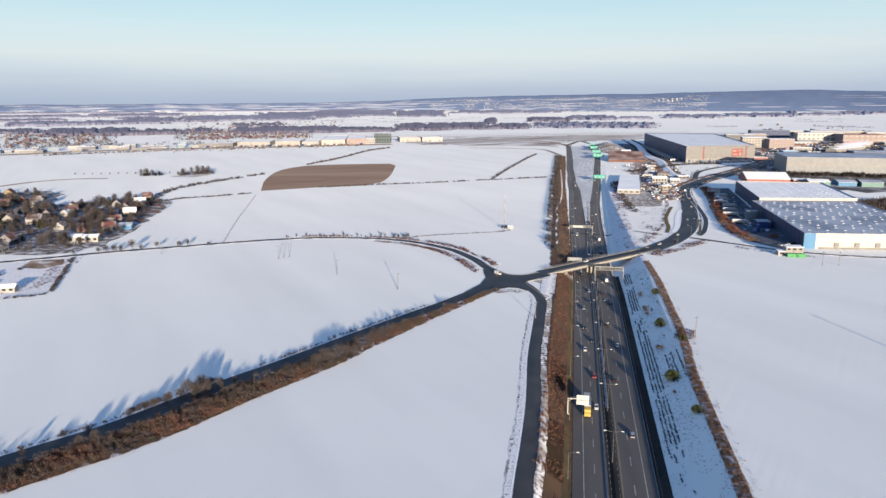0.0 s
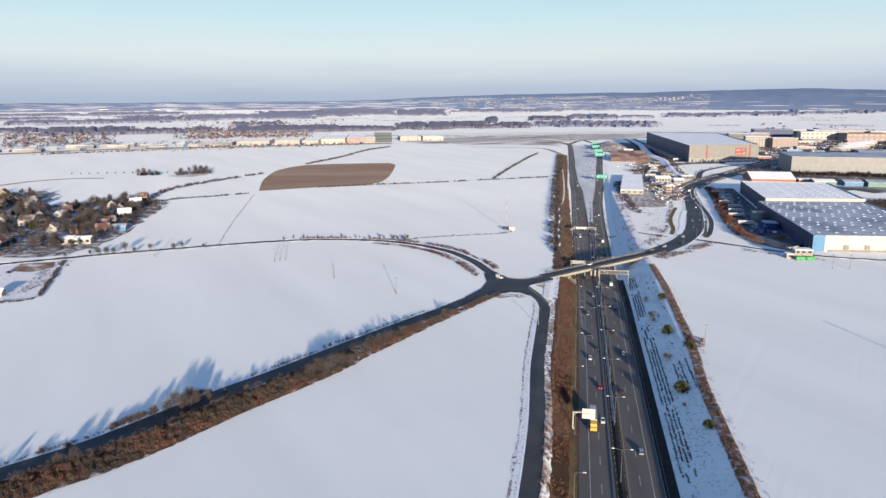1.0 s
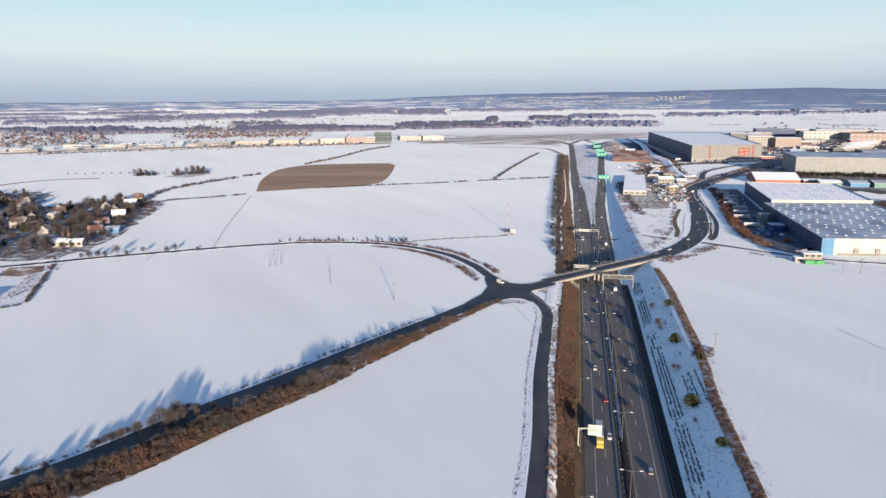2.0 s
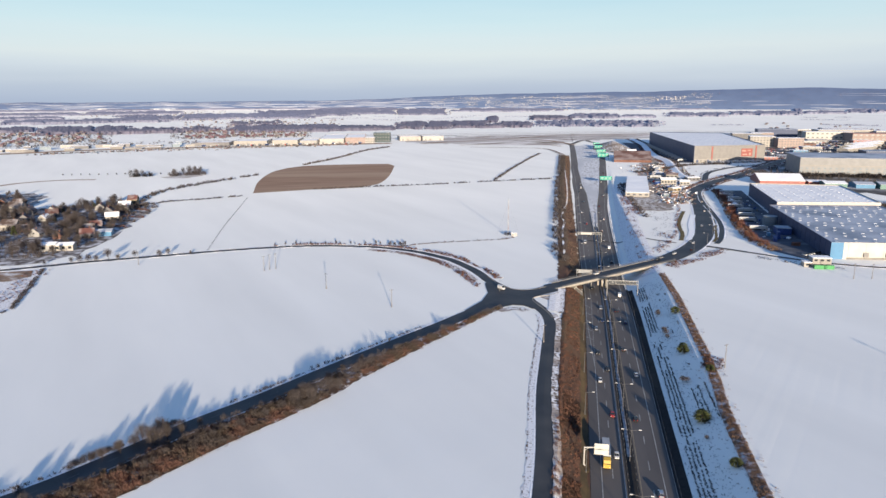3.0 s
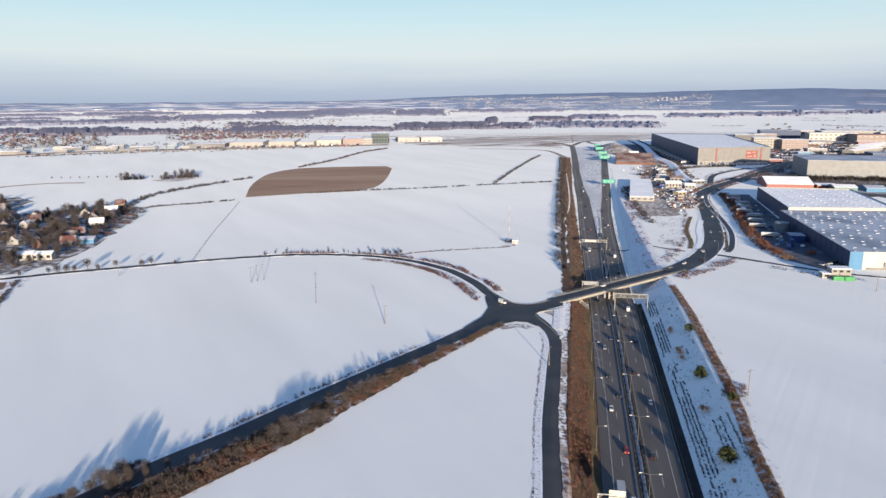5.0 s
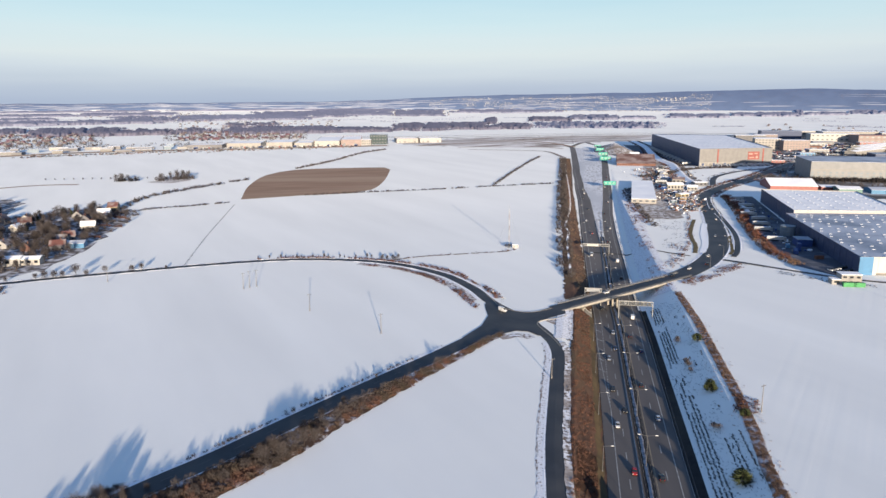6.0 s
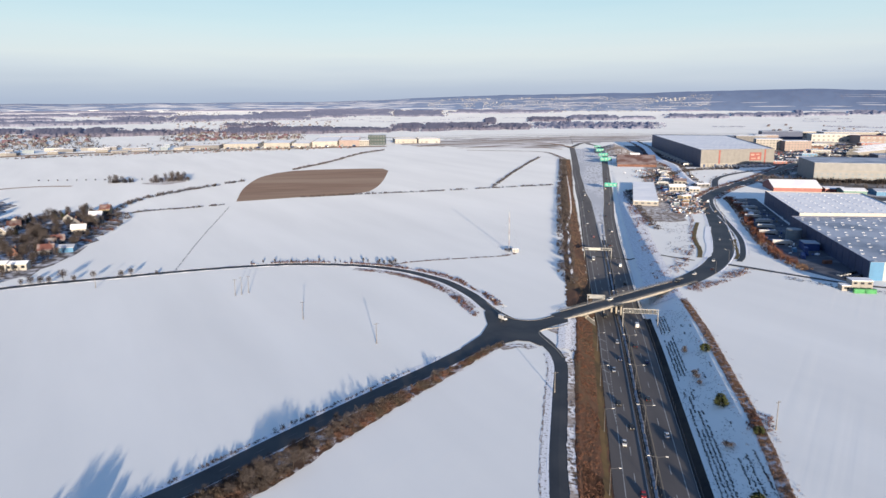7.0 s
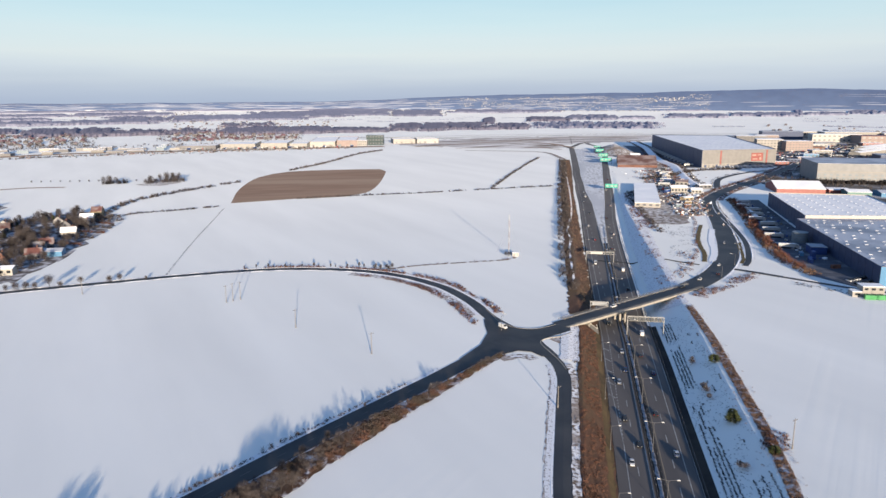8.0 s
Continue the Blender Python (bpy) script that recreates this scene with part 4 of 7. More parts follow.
f = Form()
TRACK = smooth([(-40, 566), (-32, 572), (-18, 580), (10, 588), (50, 598), (58, 606)])
ribbon(f, TRACK, 1.4, -1.4, 0.09)
single("road_track", f, VERGE2, "unploughed field track with dry grass showing through", "track", kind="structure")
hedge("weeds_track", "dry weeds along a field track", TRACK, 2.4, -2.4, 0.5, 0.4, 1.2, BRUSH, 64, r=0.6, n=12, clump=0.4, category="weeds")

# motorway banks
WBANK = smooth([(mid_x(y), y) for y in range(-60, 1500, 30)], 10)
EBANK = smooth([(mid_x(y) + cut_wide(y), y) for y in range(490, 1000, 30)], 10)
f = Form()
for y0, y1, o in ((-80, 95, 18.2), (55, 160, 20.0), (112, 235, 22.2), (185, 300, 24.4), (250, 462, 26.2)):
    rough_ribbon(f, [p for p in WBANK if y0 < p.y < y1], o, 13.6, 0.22, 0.5, 14, 1.0)
rough_ribbon(f, [p for p in WBANK if p.y > 455], 30.0, 14.0, 0.22, 1.6, 18, 2.0)
single("bank_west", f, DRY, "brown bank of dead grass above the motorway", "verge", kind="structure")
f = Form()
rough_ribbon(f, [p for p in WBANK if p.y < 470], 16.4, 13.8, 0.27, 0.7, 4, 31.0)
single("bank_foot", f, FOOT_GRASS, "olive-brown grass at the foot of the bank", "verge", kind="structure")
f = Form()
rough_ribbon(f, [p for p in WBANK if 443 < p.y < 462], 22.5, 14.2, 0.30, 0.3, 10, 17.0)
single("slope_paving", f, CONCRETE, "stained concrete paving on the bank under the bridge", "paving", kind="structure")
f = Form()
rough_ribbon(f, [p for p in WBANK if 380 < p.y < 462], 34.0, 25.4, 0.23, 0.6, 12, 3.0)
single("bank_west_snow", f, VERGE, "snow and dry stalks above the bank", "verge", kind="structure")
hedge("stalks_ramp", "dry stalks in the snow between slip road and bank", [p for p in WBANK if 255 < p.y < 462], 27.6, 24.8, 3.0, 0.25, 0.8, TWIGS, 77, r=0.6, n=14, wide=0.09, clump=0.3, category="weeds")
hedge("brush_west_bank", "russet brush on the brown motorway bank", [p for p in WBANK if 185 < p.y < 455], 25.0, 16.6, 5.0, 0.5, 1.4, BRUSH, 71, r=0.9, n=24, wide=0.11, clump=0.3, category="brush")
hedge("brush_west_bank_south", "russet brush on the brown motorway bank", [p for p in WBANK if -60 < p.y < 190], 19.4, 15.8, 3.4, 0.5, 1.4, BRUSH, 71, r=0.9, n=24, wide=0.11, clump=0.3, category="brush")
hedge("thicket_west_bank", "leafless thicket on the motorway bank", [p for p in WBANK if p.y > 505], 35, 22.5, 2.0, 1.4, 4.4, TWIGS, 72, r=1.4, n=26, wide=0.16, clump=0.42, category="thicket")
hedge("grass_west_bank", "tall dry grass on the motorway bank", [p for p in WBANK if p.y > 475], 23, 15.5, 1.6, 0.5, 1.3, CREST, 73, r=1.0, n=18, wide=0.14, clump=0.3, category="grass")
f = Form()
ribbon(f, smooth([(float(np.interp(y, EDGE_Y, EDGE_X)) + o, y) for y, o in ((520, -12), (631, -13.2), (683, -11), (705, -14), (758, -11), (820, -7.5), (894, -6), (1014, -6), (1175, -9.8), (1343, -12))], 10), 0.8, -0.8, 0.25, cross=2)
single("path_west_bank", f, SNOW, "narrow snowy path on the bank", "path", kind="structure")
rng = random.Random(6)
for k in range(70):
    y = rng.uniform(500, 1440)
    bushy.put(mid_x(y) - rng.uniform(24, 31), y, rng.uniform(0.35, 0.65), None, "leafless bushy tree on the motorway bank")
ECREST = smooth([(mid_x(y) + float(np.interp(y, [60, 130, 175, 280, 310, 430, 460], [32, 34, 36.5, 36.5, 39.5, 39.5, 38])), y) for y in range(-60, 490, 30)], 3)
f = Form()
rough_ribbon(f, ECREST, 2.1, -2.1, 0.14, 0.25, 5, 8.0)
single("bank_crest", f, CREST_FLOOR, "brown dead grass along the crest of the cutting", "verge", kind="structure")
hedge("hedge_crest", "pale russet hedge along the crest of the cutting", ECREST, 2.0, -2.0, 7.0, 0.3, 0.9, CREST, 74, r=0.8, n=24, wide=0.09, clump=0.15)
hedge("weeds_crest", "sparse weeds poking through snow beside the hedge", ECREST, 7.0, -5.0, 1.4, 0.25, 0.7, CREST, 75, r=0.7, n=12, wide=0.1, clump=0.35, category="weeds")
hedge("brush_mound", "russet brush on a small mound", smooth([(113, 312), (116, 318), (120, 326)], 2), 4, -4, 4, 0.5, 1.6, BRUSH, 76, n=18, category="brush")
for x, y, s in ((94.5, 270, 1.15), (95.5, 273, 1.0), (110, 338, 1.1), (111.5, 342, 1.0), (112, 310, 0.9), (124.5, 394, 1.0), (92, 234, 0.9)):
    pines.put(x, y, s)
for x, y, s in ((100, 308, 1.0), (101, 306, 0.9), (111.5, 368, 1.0), (112, 372, 1.1), (110.5, 362, 0.9), (118.5, 404, 0.9), (117, 400, 1.0), (91, 256, 0.6)):
    russet.put(x, y, s)
# rows of young shrubs on the shaded slope
rng = random.Random(81)
f = Form()
for row in range(8):
    o = (20.0, 21.3, 22.6, 23.9, 28.6, 29.9, 31.2, 33.8)[row]
    y = 100.0
    while y < 462:
        g = noise.noise((row // 4 * 9.1, y * 0.022, 3.3))
        g += 0.30 * noise.noise((row * 3.7, y * 0.11, 9.1))
        if g > (-0.02 if row < 4 else 0.10) and rng.random() > 0.15:
            x = mid_x(y) + o + rng.uniform(-0.2, 0.2)
            bush(f, x, y, land_z(x, y), 0.42, rng.uniform(0.35, 0.7), 16, rng, 0.2)
        y += rng.uniform(0.55, 0.9)
for _ in range(2600):
    y = rng.uniform(100, 470)
    o = rng.uniform(17.5, 34.5)
    if noise.noise((o * 0.2, y * 0.05, 6.2)) > -0.15:
        x = mid_x(y) + o
        bush(f, x, y, land_z(x, y), rng.uniform(0.2, 0.5), rng.uniform(0.2, 0.5), 7, rng, 0.13)
single("young_shrub_rows", f, DARK_TWIGS, "planted rows of small dark shrubs on the snowy slope", "shrubs", kind="stuff")

f = Form()
rough_ribbon(f, EBANK, -20.0, -38.0, 0.2, 1.6, 18, 21.0)
single("bank_east_north", f, VERGE, "snow and dry stalks on the shaded motorway bank", "verge", kind="structure")
hedge("brush_east_bank", "russet brush on the shaded motorway bank", EBANK, -27, -36, 1.3, 0.5, 1.6, BRUSH, 115, r=1.1, n=20, wide=0.16, clump=0.46, category="brush")
# far hedges, groves, tracks
for nm, pts, w, dens, h0, h1 in (("hedge_field", [(203, 1524), (163, 1388), (118, 1217), (89, 1101), (72, 1027)], 5, 0.7, 1.2, 3.0), ("hedge_west", [(-349, 820), (-361, 902), (-348, 972), (-316, 1053), (-292, 1111)], 9, 1.0, 1.5, 5), 
                                 ("hedge_lane", [(-350, 780), (-318, 824), (-283, 844), (-243, 875)], 4, 1.0, 1.0, 3), ("hedge_middle", [(-170, 930), (-84, 961), (-21, 979), (44, 1005), (121, 1032), (166, 1046)], 3, 0.9, 1.0, 3), ("hedge_north", [(-252, 1283), (-215, 1426), (-180, 1641), (-136, 1762)], 5, 1.0, 2, 4.5),
                                 ("hedge_track", [(-184, 558), (-204, 665), (-222, 774), (-236, 858)], 0.8, 1.6, 0.15, 0.3)):
    hedge(nm, "distant leafless hedge between snowy fields", smooth(pts, 15), w / 2, -w / 2, dens, h0, h1, TWIGS, len(nm) + int(h1 * 10), r=0.7 if "track" in nm else 1.7, n=12 if "track" in nm else 26, wide=0.2 if "track" in nm else 0.26, clump=0.12 if "track" in nm else 0.36)
f = Form()
ribbon(f, smooth([(-640, 950), (-622, 964), (-607, 1019), (-567, 1056), (-518, 1062)], 20), 5, -5, 0.1)
single("track_earth", f, SOIL, "strip of bare reddish earth", "track", kind="structure")
hedge("brush_lane", "leafless brush at the end of a lane", smooth([(-372, 800), (-340, 800), (-322, 770)], 5), 14, -14, 1.6, 1.5, 4, TWIGS, 91, r=1.8, n=18, wide=0.35)
for k, (x, y, s) in enumerate(((-479, 1094, 1.3), (-472, 1100, 1.2), (-465, 1102, 1.1), (-414, 1099, 1.3), (-408, 1118, 1.5), (-402, 1128, 1.6), (-398, 1143, 1.4), (-394, 1110, 1.3), (-392, 1125, 1.5), (-388, 1140, 1.2), (-420, 1110, 1.0), (-384, 1120, 1.1), (-476, 1105, 1.2), (-455, 1104, 0.8))):
    field_grove.put(x, y, s * 1.35, None, "leafless tree in a small grove on the fields")
hedge("grove_brush", "grey leafless brush beneath the grove", smooth([(-424, 1106), (-404, 1118), (-380, 1134)], 6), 14, -12, 1.6, 4, 9, TWIGS, 141, r=2.2, n=44, wide=0.16, clump=0.3, category="brush")
hedge("grove_brush_small", "dark leafless brush in the open fields", smooth([(-482, 1096), (-466, 1102), (-450, 1104)], 6), 7, -6, 1.6, 3, 7, DARK_TWIGS, 142, r=1.8, n=44, wide=0.16, clump=0.2, category="brush")
for k in range(17):
    bushy.put(-600 + k * 13.5, 1125 + k * 1.2, 0.45, None, "small leafless fruit tree in a row")

# ---- motorway furniture ----
HEADING = math.atan2(0.187, 1.0)


def across(x, y, o, z):
    """A place o metres to the right of x, y, square to the motorway."""
    return (x + o * math.cos(HEADING), y - o * math.sin(HEADING), z)


def gantry(x, y, span, z0, top, deep, panels, label):
    """A lattice gantry over one carriageway; panels: (from, to, material)."""
    g = thing("sign_gantry", label, "gantry", None, "gantries over the motorway")
    for o in (0.0, span):
        f = Form()
        for e in (-0.35, 0.35):
            p = across(x, y, o, 0)
            f.tube((p[0], p[1] + e, z0 - 0.3), (p[0], p[1] + e, top), 0.16, n=6)
        for k in range(5):
            za, zb = z0 + (top - z0) * k / 5, z0 + (top - z0) * (k + 1) / 5
            p = across(x, y, o, 0)
            f.tube((p[0], p[1] - 0.35, za), (p[0], p[1] + 0.35, zb), 0.07, n=4)
        part("leg", f, WHITE_STEEL, g)
    f = Form()
    for e in (-0.5, 0.5):
        for h in (0.0, deep):
            a, b = across(x, y, -0.3, top - h), across(x, y, span + 0.3, top - h)
            f.tube((a[0], a[1] + e, a[2]), (b[0], b[1] + e, b[2]), 0.13, n=5)
        n = max(4, int(span / 1.6))
        for k in range(n + 1):
            p = across(x, y, span * k / n, top)
            f.tube((p[0], p[1] + e, top), (p[0], p[1] + e, top - deep), 0.08, n=4)
            if k < n:
                q = across(x, y, span * (k + 1) / n, top)
                f.tube((p[0], p[1] + e, top - (deep if k % 2 else 0)), (q[0], q[1] + e, top - (0 if k % 2 else deep)), 0.06, n=4)
    part("truss", f, WHITE_STEEL, g)
    f = Form()
    a, b = across(x, y, 0, 0), across(x, y, span, 0)
    m = ((a[0] + b[0]) / 2, (a[1] + b[1]) / 2)
    f.box(m[0], m[1], top - deep - 0.02, span, 0.7, 0.08, -HEADING)
    part("catwalk", f, STEEL, g)
    for o0, o1, mat in panels:
        p = across(x, y, (o0 + o1) / 2, 0)
        f = Form()
        f.box(p[0], p[1] - 0.75, top - deep * 0.95, o1 - o0, 0.18, deep * 0.9, -HEADING)
        part("panel", f, mat, g)
    return g


gantry(101.0, 452.0, 18.5, -8, 2.6, 2.2, [(1.0 + 2.1 * k, 2.7 + 2.1 * k, SIGN_BACK) for k in range(8)], "white lattice gantry with dark signal panels over the motorway")
gantry(west_edge(619) - 1.4, 619, 20.5, -6.6, 1.5, 1.7, [(15.0, 18.8, SIGN_BACK), (3.0, 12.0, WHITE_STEEL)], "white lattice gantry spanning one motorway carriageway")
gantry(87.3, 480, 9.6, -7.9, 2.6, 2.0, [(0.8, 8.8, SIGN_GREY)], "grey sign gantry close behind the road bridge")
for gx, gy, wd, hi in ((216, 999, 17, 5.0), (294, 1374, 21, 6.5), (316, 1487, 19, 6.0), (340, 1621, 18, 6.0), (362, 1739, 16, 5.0)):
    zz = bed_z(gy)
    g = thing("direction_sign", "large bright green direction sign on a gantry over the carriageway", "road sign", None, "green signs over the motorway")
    f = Form()
    f.box(gx + wd / 2, gy, zz + 4.8, wd, 0.3, hi, -HEADING)
    pn = part("panel", f, SIGN_GREEN, g)
    f = Form()
    for k in range(3):
        for q in range(2):
            p = across(gx, gy, wd * (0.2 + 0.3 * k), 0)
            f.box(p[0], p[1] - 0.2, zz + 4.8 + hi * (0.3 + 0.32 * q), wd * 0.2, 0.06, hi * 0.12, -HEADING)
    part("legend_bars", f, WHITE_STEEL, pn, "pale bars of unreadable lettering")
    for o in (0.3, wd - 0.3):
        f = Form()
        p = across(gx, gy, o, 0)
        f.tube((p[0], p[1] + 0.4, zz - 0.3), (p[0], p[1] + 0.4, zz + 4.8 + hi), 0.25, n=6)
        part("leg", f, STEEL, g)
    f = Form()
    a, b = across(gx, gy, 0, zz + 6.4), across(gx, gy, wd, zz + 6.4)
    f.tube((a[0], a[1] + 0.4, a[2]), (b[0], b[1] + 0.4, b[2]), 0.25, n=6)
    part("beam", f, STEEL, g)

g = thing("cantilever_sign", "white sign board on a cantilever arm over the hard shoulder", "road sign")
cz = land_z(46.0, 245)
f = Form()
f.tube((46.0, 245, cz - 0.5), (46.0, 245, -0.3), 0.26, 0.22, 10)
f.box(46.0, 245, cz, 0.9, 0.9, 0.3)
part("mast", f, WHITE_STEEL, g)
f = Form()
f.tube((45.9, 245, -0.5), (53.6, 244.6, -0.5), 0.2, 0.16, 8)
f.tube((46.0, 245, -1.6), (47.6, 244.9, -0.55), 0.1, 0.1, 6)
part("arm", f, WHITE_STEEL, g)
f = Form()
f.box(51.6, 244.4, -2.9, 4.7, 0.16, 3.9, -HEADING)
pn = part("board", f, SIGN_WHITE, g)
f = Form()
for hz in (-1.1, -1.0):
    f.box(51.6, 244.27, hz, 4.6, 0.05, 0.04, -HEADING)
part("seam", f, SIGN_BACK, pn)


def lamp_post(m, height, double, group):
    lp = thing("street_lamp", "tall grey steel motorway lamp with %s" % ("two arms in the median" if double else "one arm at the roadside"), "street lamp", m, group)
    f = Form()
    f.tube((0, 0, -0.4), (0, 0, height), 0.11, 0.06, 8)
    f.tube((0, 0, 0), (0, 0, 0.9), 0.2, 0.18, 8)
    part("pole", f, STEEL, lp)
    for sg in ((-1, 1) if double else (1,)):
        f = Form()
        f.tube((0, 0, height - 0.1), (sg * 2.6, 0, height + 0.35), 0.06, 0.05, 6)
        arm = part("arm", f, STEEL, lp)
        f = Form()
        f.box(sg * 2.9, 0, height + 0.26, 1.0, 0.42, 0.2, top=0.8)
        part("lamp_head", f, LAMP, arm)
    return lp


turn = -math.degrees(HEADING)
first = None
for y in (209, 249, 288, 326, 366, 405, 443, 484, 525, 566, 607, 650, 695):
    m = pose(west_edge(y) + west_wide(y) + gap(y) / 2, y, bed_z(y), 0, 0, turn)
    if first is None:
        first = lamp_post(m, 11.5, True, "lamps in the median")
    else:
        copy_thing(first, m)
first = None
for y in (198, 241, 284, 327, 370, 413, 520, 565, 610, 655, 700, 750, 800):
    x = west_edge(y) - 1.5
    m = pose(x, y, land_z(x, y), 0, 0, turn)
    if first is None:
        first = lamp_post(m, 9.5, False, "lamps beside the motorway")
    else:
        copy_thing(first, m)
first = None
for nm, k0, k1, so in (("road_interchange", 6, 60, 7.0), ("road_loop", 2, 8, -6)):
    ln = ROAD_LINES[nm]
    sd = sides(ln)
    for i in range(k0, min(k1, len(ln)), 6):
        p = ln[i] + sd[i] * -so
        d = sd[i] * so
        m = pose(p.x, p.y, land_z(p.x, p.y), 0, 0, math.degrees(math.atan2(d.y, d.x)))
        if first is None:
            first = lamp_post(m, 8.0, False, "lamps beside the interchange")
        else:
            copy_thing(first, m)


def guard_rail(name, line_x, y0, y1, label):
    g = thing(name, label, "guard rail")
    f = Form()
    ys = list(np.arange(y0, y1, 8.0))
    for a, b in zip(ys, ys[1:]):
        for h, o in ((0.45, 0.0), (0.60, 0.06), (0.75, 0.0)):
            f.quad((line_x(a) + o, a, bed_z(a) + h), (line_x(b) + o, b, bed_z(b) + h), (line_x(b) + 0.06 - o, b, bed_z(b) + h + 0.15), (line_x(a) + 0.06 - o, a, bed_z(a) + h + 0.15))
    part("beam", f, STEEL, g)
    f = Form()
    for y in np.arange(y0, y1, 4.0):
        f.box(line_x(y) + 0.12, y, bed_z(y) - 0.2, 0.14, 0.12, 1.1)
    part("posts", f, STEEL, g)["kind"] = "stuff"


guard_rail("guard_rail", lambda y: west_edge(y) + west_wide(y) + 0.5, 60, 760, "grey steel guard rail along the median")
guard_rail("guard_rail", lambda y: east_edge(y) - 0.6, 60, 760, "grey steel guard rail along the median")
guard_rail("guard_rail", lambda y: east_edge(y) + CW + 0.9, 60, 760, "grey steel guard rail beside the ditch")


# ---- poles and masts ----
def power_pole(x, y, h, arm, group="power poles in the fields"):
    z = land_z(x, y)
    g = thing("power_pole", "dark weathered wooden power pole in a snowy field", "power pole", None, group)
    f = Form()
    f.tube((x, y, z - 0.5), (x, y, z + h), 0.2, 0.13, 8)
    f.tube((x, y, z - 0.3), (x, y, z + 1.6), 0.3, 0.26, 8)
    part("pole", f, WEATHERED, g)
    f = Form()
    f.box(x, y, z + h - 0.7, arm, 0.16, 0.16, 0.5)
    part("crossarm", f, STEEL, g)
    for o in (-0.45, 0.0, 0.45):
        f = Form()
        px, py = x + o * arm * math.cos(0.5), y + o * arm * math.sin(0.5)
        f.tube((px, py, z + h - 0.55), (px, py, z + h - 0.2), 0.08, 0.05, 6)
        part("insulator", f, SIGN_GREY, g)


for x, y, h in ((-30, 405, 10.5), (-73, 444, 10), (-217, 511, 9.5), (-120, 494, 11), (-116.5, 497, 11), (46.5, 346, 9), (119.5, 313, 11), (261, 463, 10), (272, 462, 10), (212, 256, 12.5), (-123, 491, 10.5)):
    power_pole(x, y, h, 2.4)
# extra pole out of view, added to widen the shadow across the field
power_pole(212.8, 256.3, 12.5, 2.4)

mast = thing("radio_mast", "slender red and white lattice radio mast with guy wires", "mast")
for k in range(7):
    f = Form()
    z0, z1 = 30 * k / 7, 30 * (k + 1) / 7
    for a in range(3):
        c, s_ = 0.35 * math.cos(a * 2.094), 0.35 * math.sin(a * 2.094)
        c2, s2 = 0.35 * math.cos((a + 1) * 2.094), 0.35 * math.sin((a + 1) * 2.094)
        f.tube((54 + c, 617 + s_, z0), (54 + c, 617 + s_, z1), 0.07, n=5)
        for j in range(3):
            f.tube((54 + c, 617 + s_, z0 + (z1 - z0) * j / 3), (54 + c2, 617 + s2, z0 + (z1 - z0) * (j + 1) / 3), 0.045, n=4)
    part("section", f, MAST_RED if k % 2 else WHITE_STEEL, mast)
for a in range(3):
    for h in (15, 27):
        f = Form()
        f.tube((54, 617, h), (54 + 11 * math.cos(a * 2.094 + 0.4), 617 + 11 * math.sin(a * 2.094 + 0.4), 0), 0.025, n=3)
        part("guy_wire", f, STEEL, mast)
f = Form()
f.tube((54, 617, 30), (54, 617, 33), 0.05, 0.02, 5)
part("antenna", f, STEEL, mast)
hut = thing("equipment_hut", "small white equipment cabin at the foot of the mast", "hut")
f = Form()
f.box(58.5, 611, 0, 5.0, 2.6, 2.7)
part("body", f, WHITE_WALL, hut)
f = Form()
f.box(58.5, 611, 2.7, 5.4, 3.0, 0.2)
part("roof", f, ROOF_SNOW, hut)
f = Form()
f.box(57.4, 609.68, 0.1, 0.9, 0.06, 2.0)
part("door", f, GREY_WALL, hut)
bushy.put(53.5, 612, 0.5)
bushy.put(51.5, 615, 0.45)
bushy.put(55.5, 616, 0.4)

# mottled margins of the fields near the junction
f = Form()
rough_ribbon(f, [p for p in LOOP if p.x > -60 and 462 < p.y < 572], 13.0, 3.4, 0.075, 1.4, 6, 11.0)
rough_ribbon(f, [p for p in LOOP if p.x > -60 and 462 < p.y < 572], -3.4, -9.0, 0.075, 1.2, 4, 12.0)
rough_ribbon(f, [p for p in ROAD_LINES["road_ramp"] if 150 < p.y < 400], 6.2, 3.0, 0.07, 1.0, 3, 13.0)
rough_ribbon(f, smooth([(28, 399), (36, 403), (43, 402), (47, 396)], 3), 0.5, -5.0, 0.07, 1.0, 3, 14.0)
rough_ribbon(f, smooth([(55, 424), (64, 430), (70, 436)], 3), 0.0, -9.0, 0.07, 1.0, 4, 15.0)
single("verge_margins", f, VERGE2S, "snow with dry stalks along the field margins", "verge", kind="structure")

# small road signs at the junction
first = None
for x, y in ((-2, 364), (31, 474), (36, 460)):
    m = pose(x, y, 0, 0, 0, (x * 7) % 40 - 20)
    if first is None:
        first = thing("road_sign", "small white road sign on a steel post", "road sign", m, "signs at the junction")
        f = Form()
        f.tube((0, 0, -0.3), (0, 0, 2.9), 0.05, n=6)
        part("post", f, STEEL, first)
        f = Form()
        f.box(0, -0.07, 1.9, 0.8, 0.05, 0.8)
        part("plate", f, SIGN_GREY, first)
    else:
        copy_thing(first, m)


# ---- vehicles ----
def wheel_mesh(r, w):
    t, h = Form(), Form()
    t.tube((-w / 2, 0, 0), (w / 2, 0, 0), r, n=14)
    h.tube((-w / 2 - 0.015, 0, 0), (w / 2 + 0.015, 0, 0), r * 0.6, n=10)
    return t.make("tyre", RUBBER), h.make("rim", STEEL)


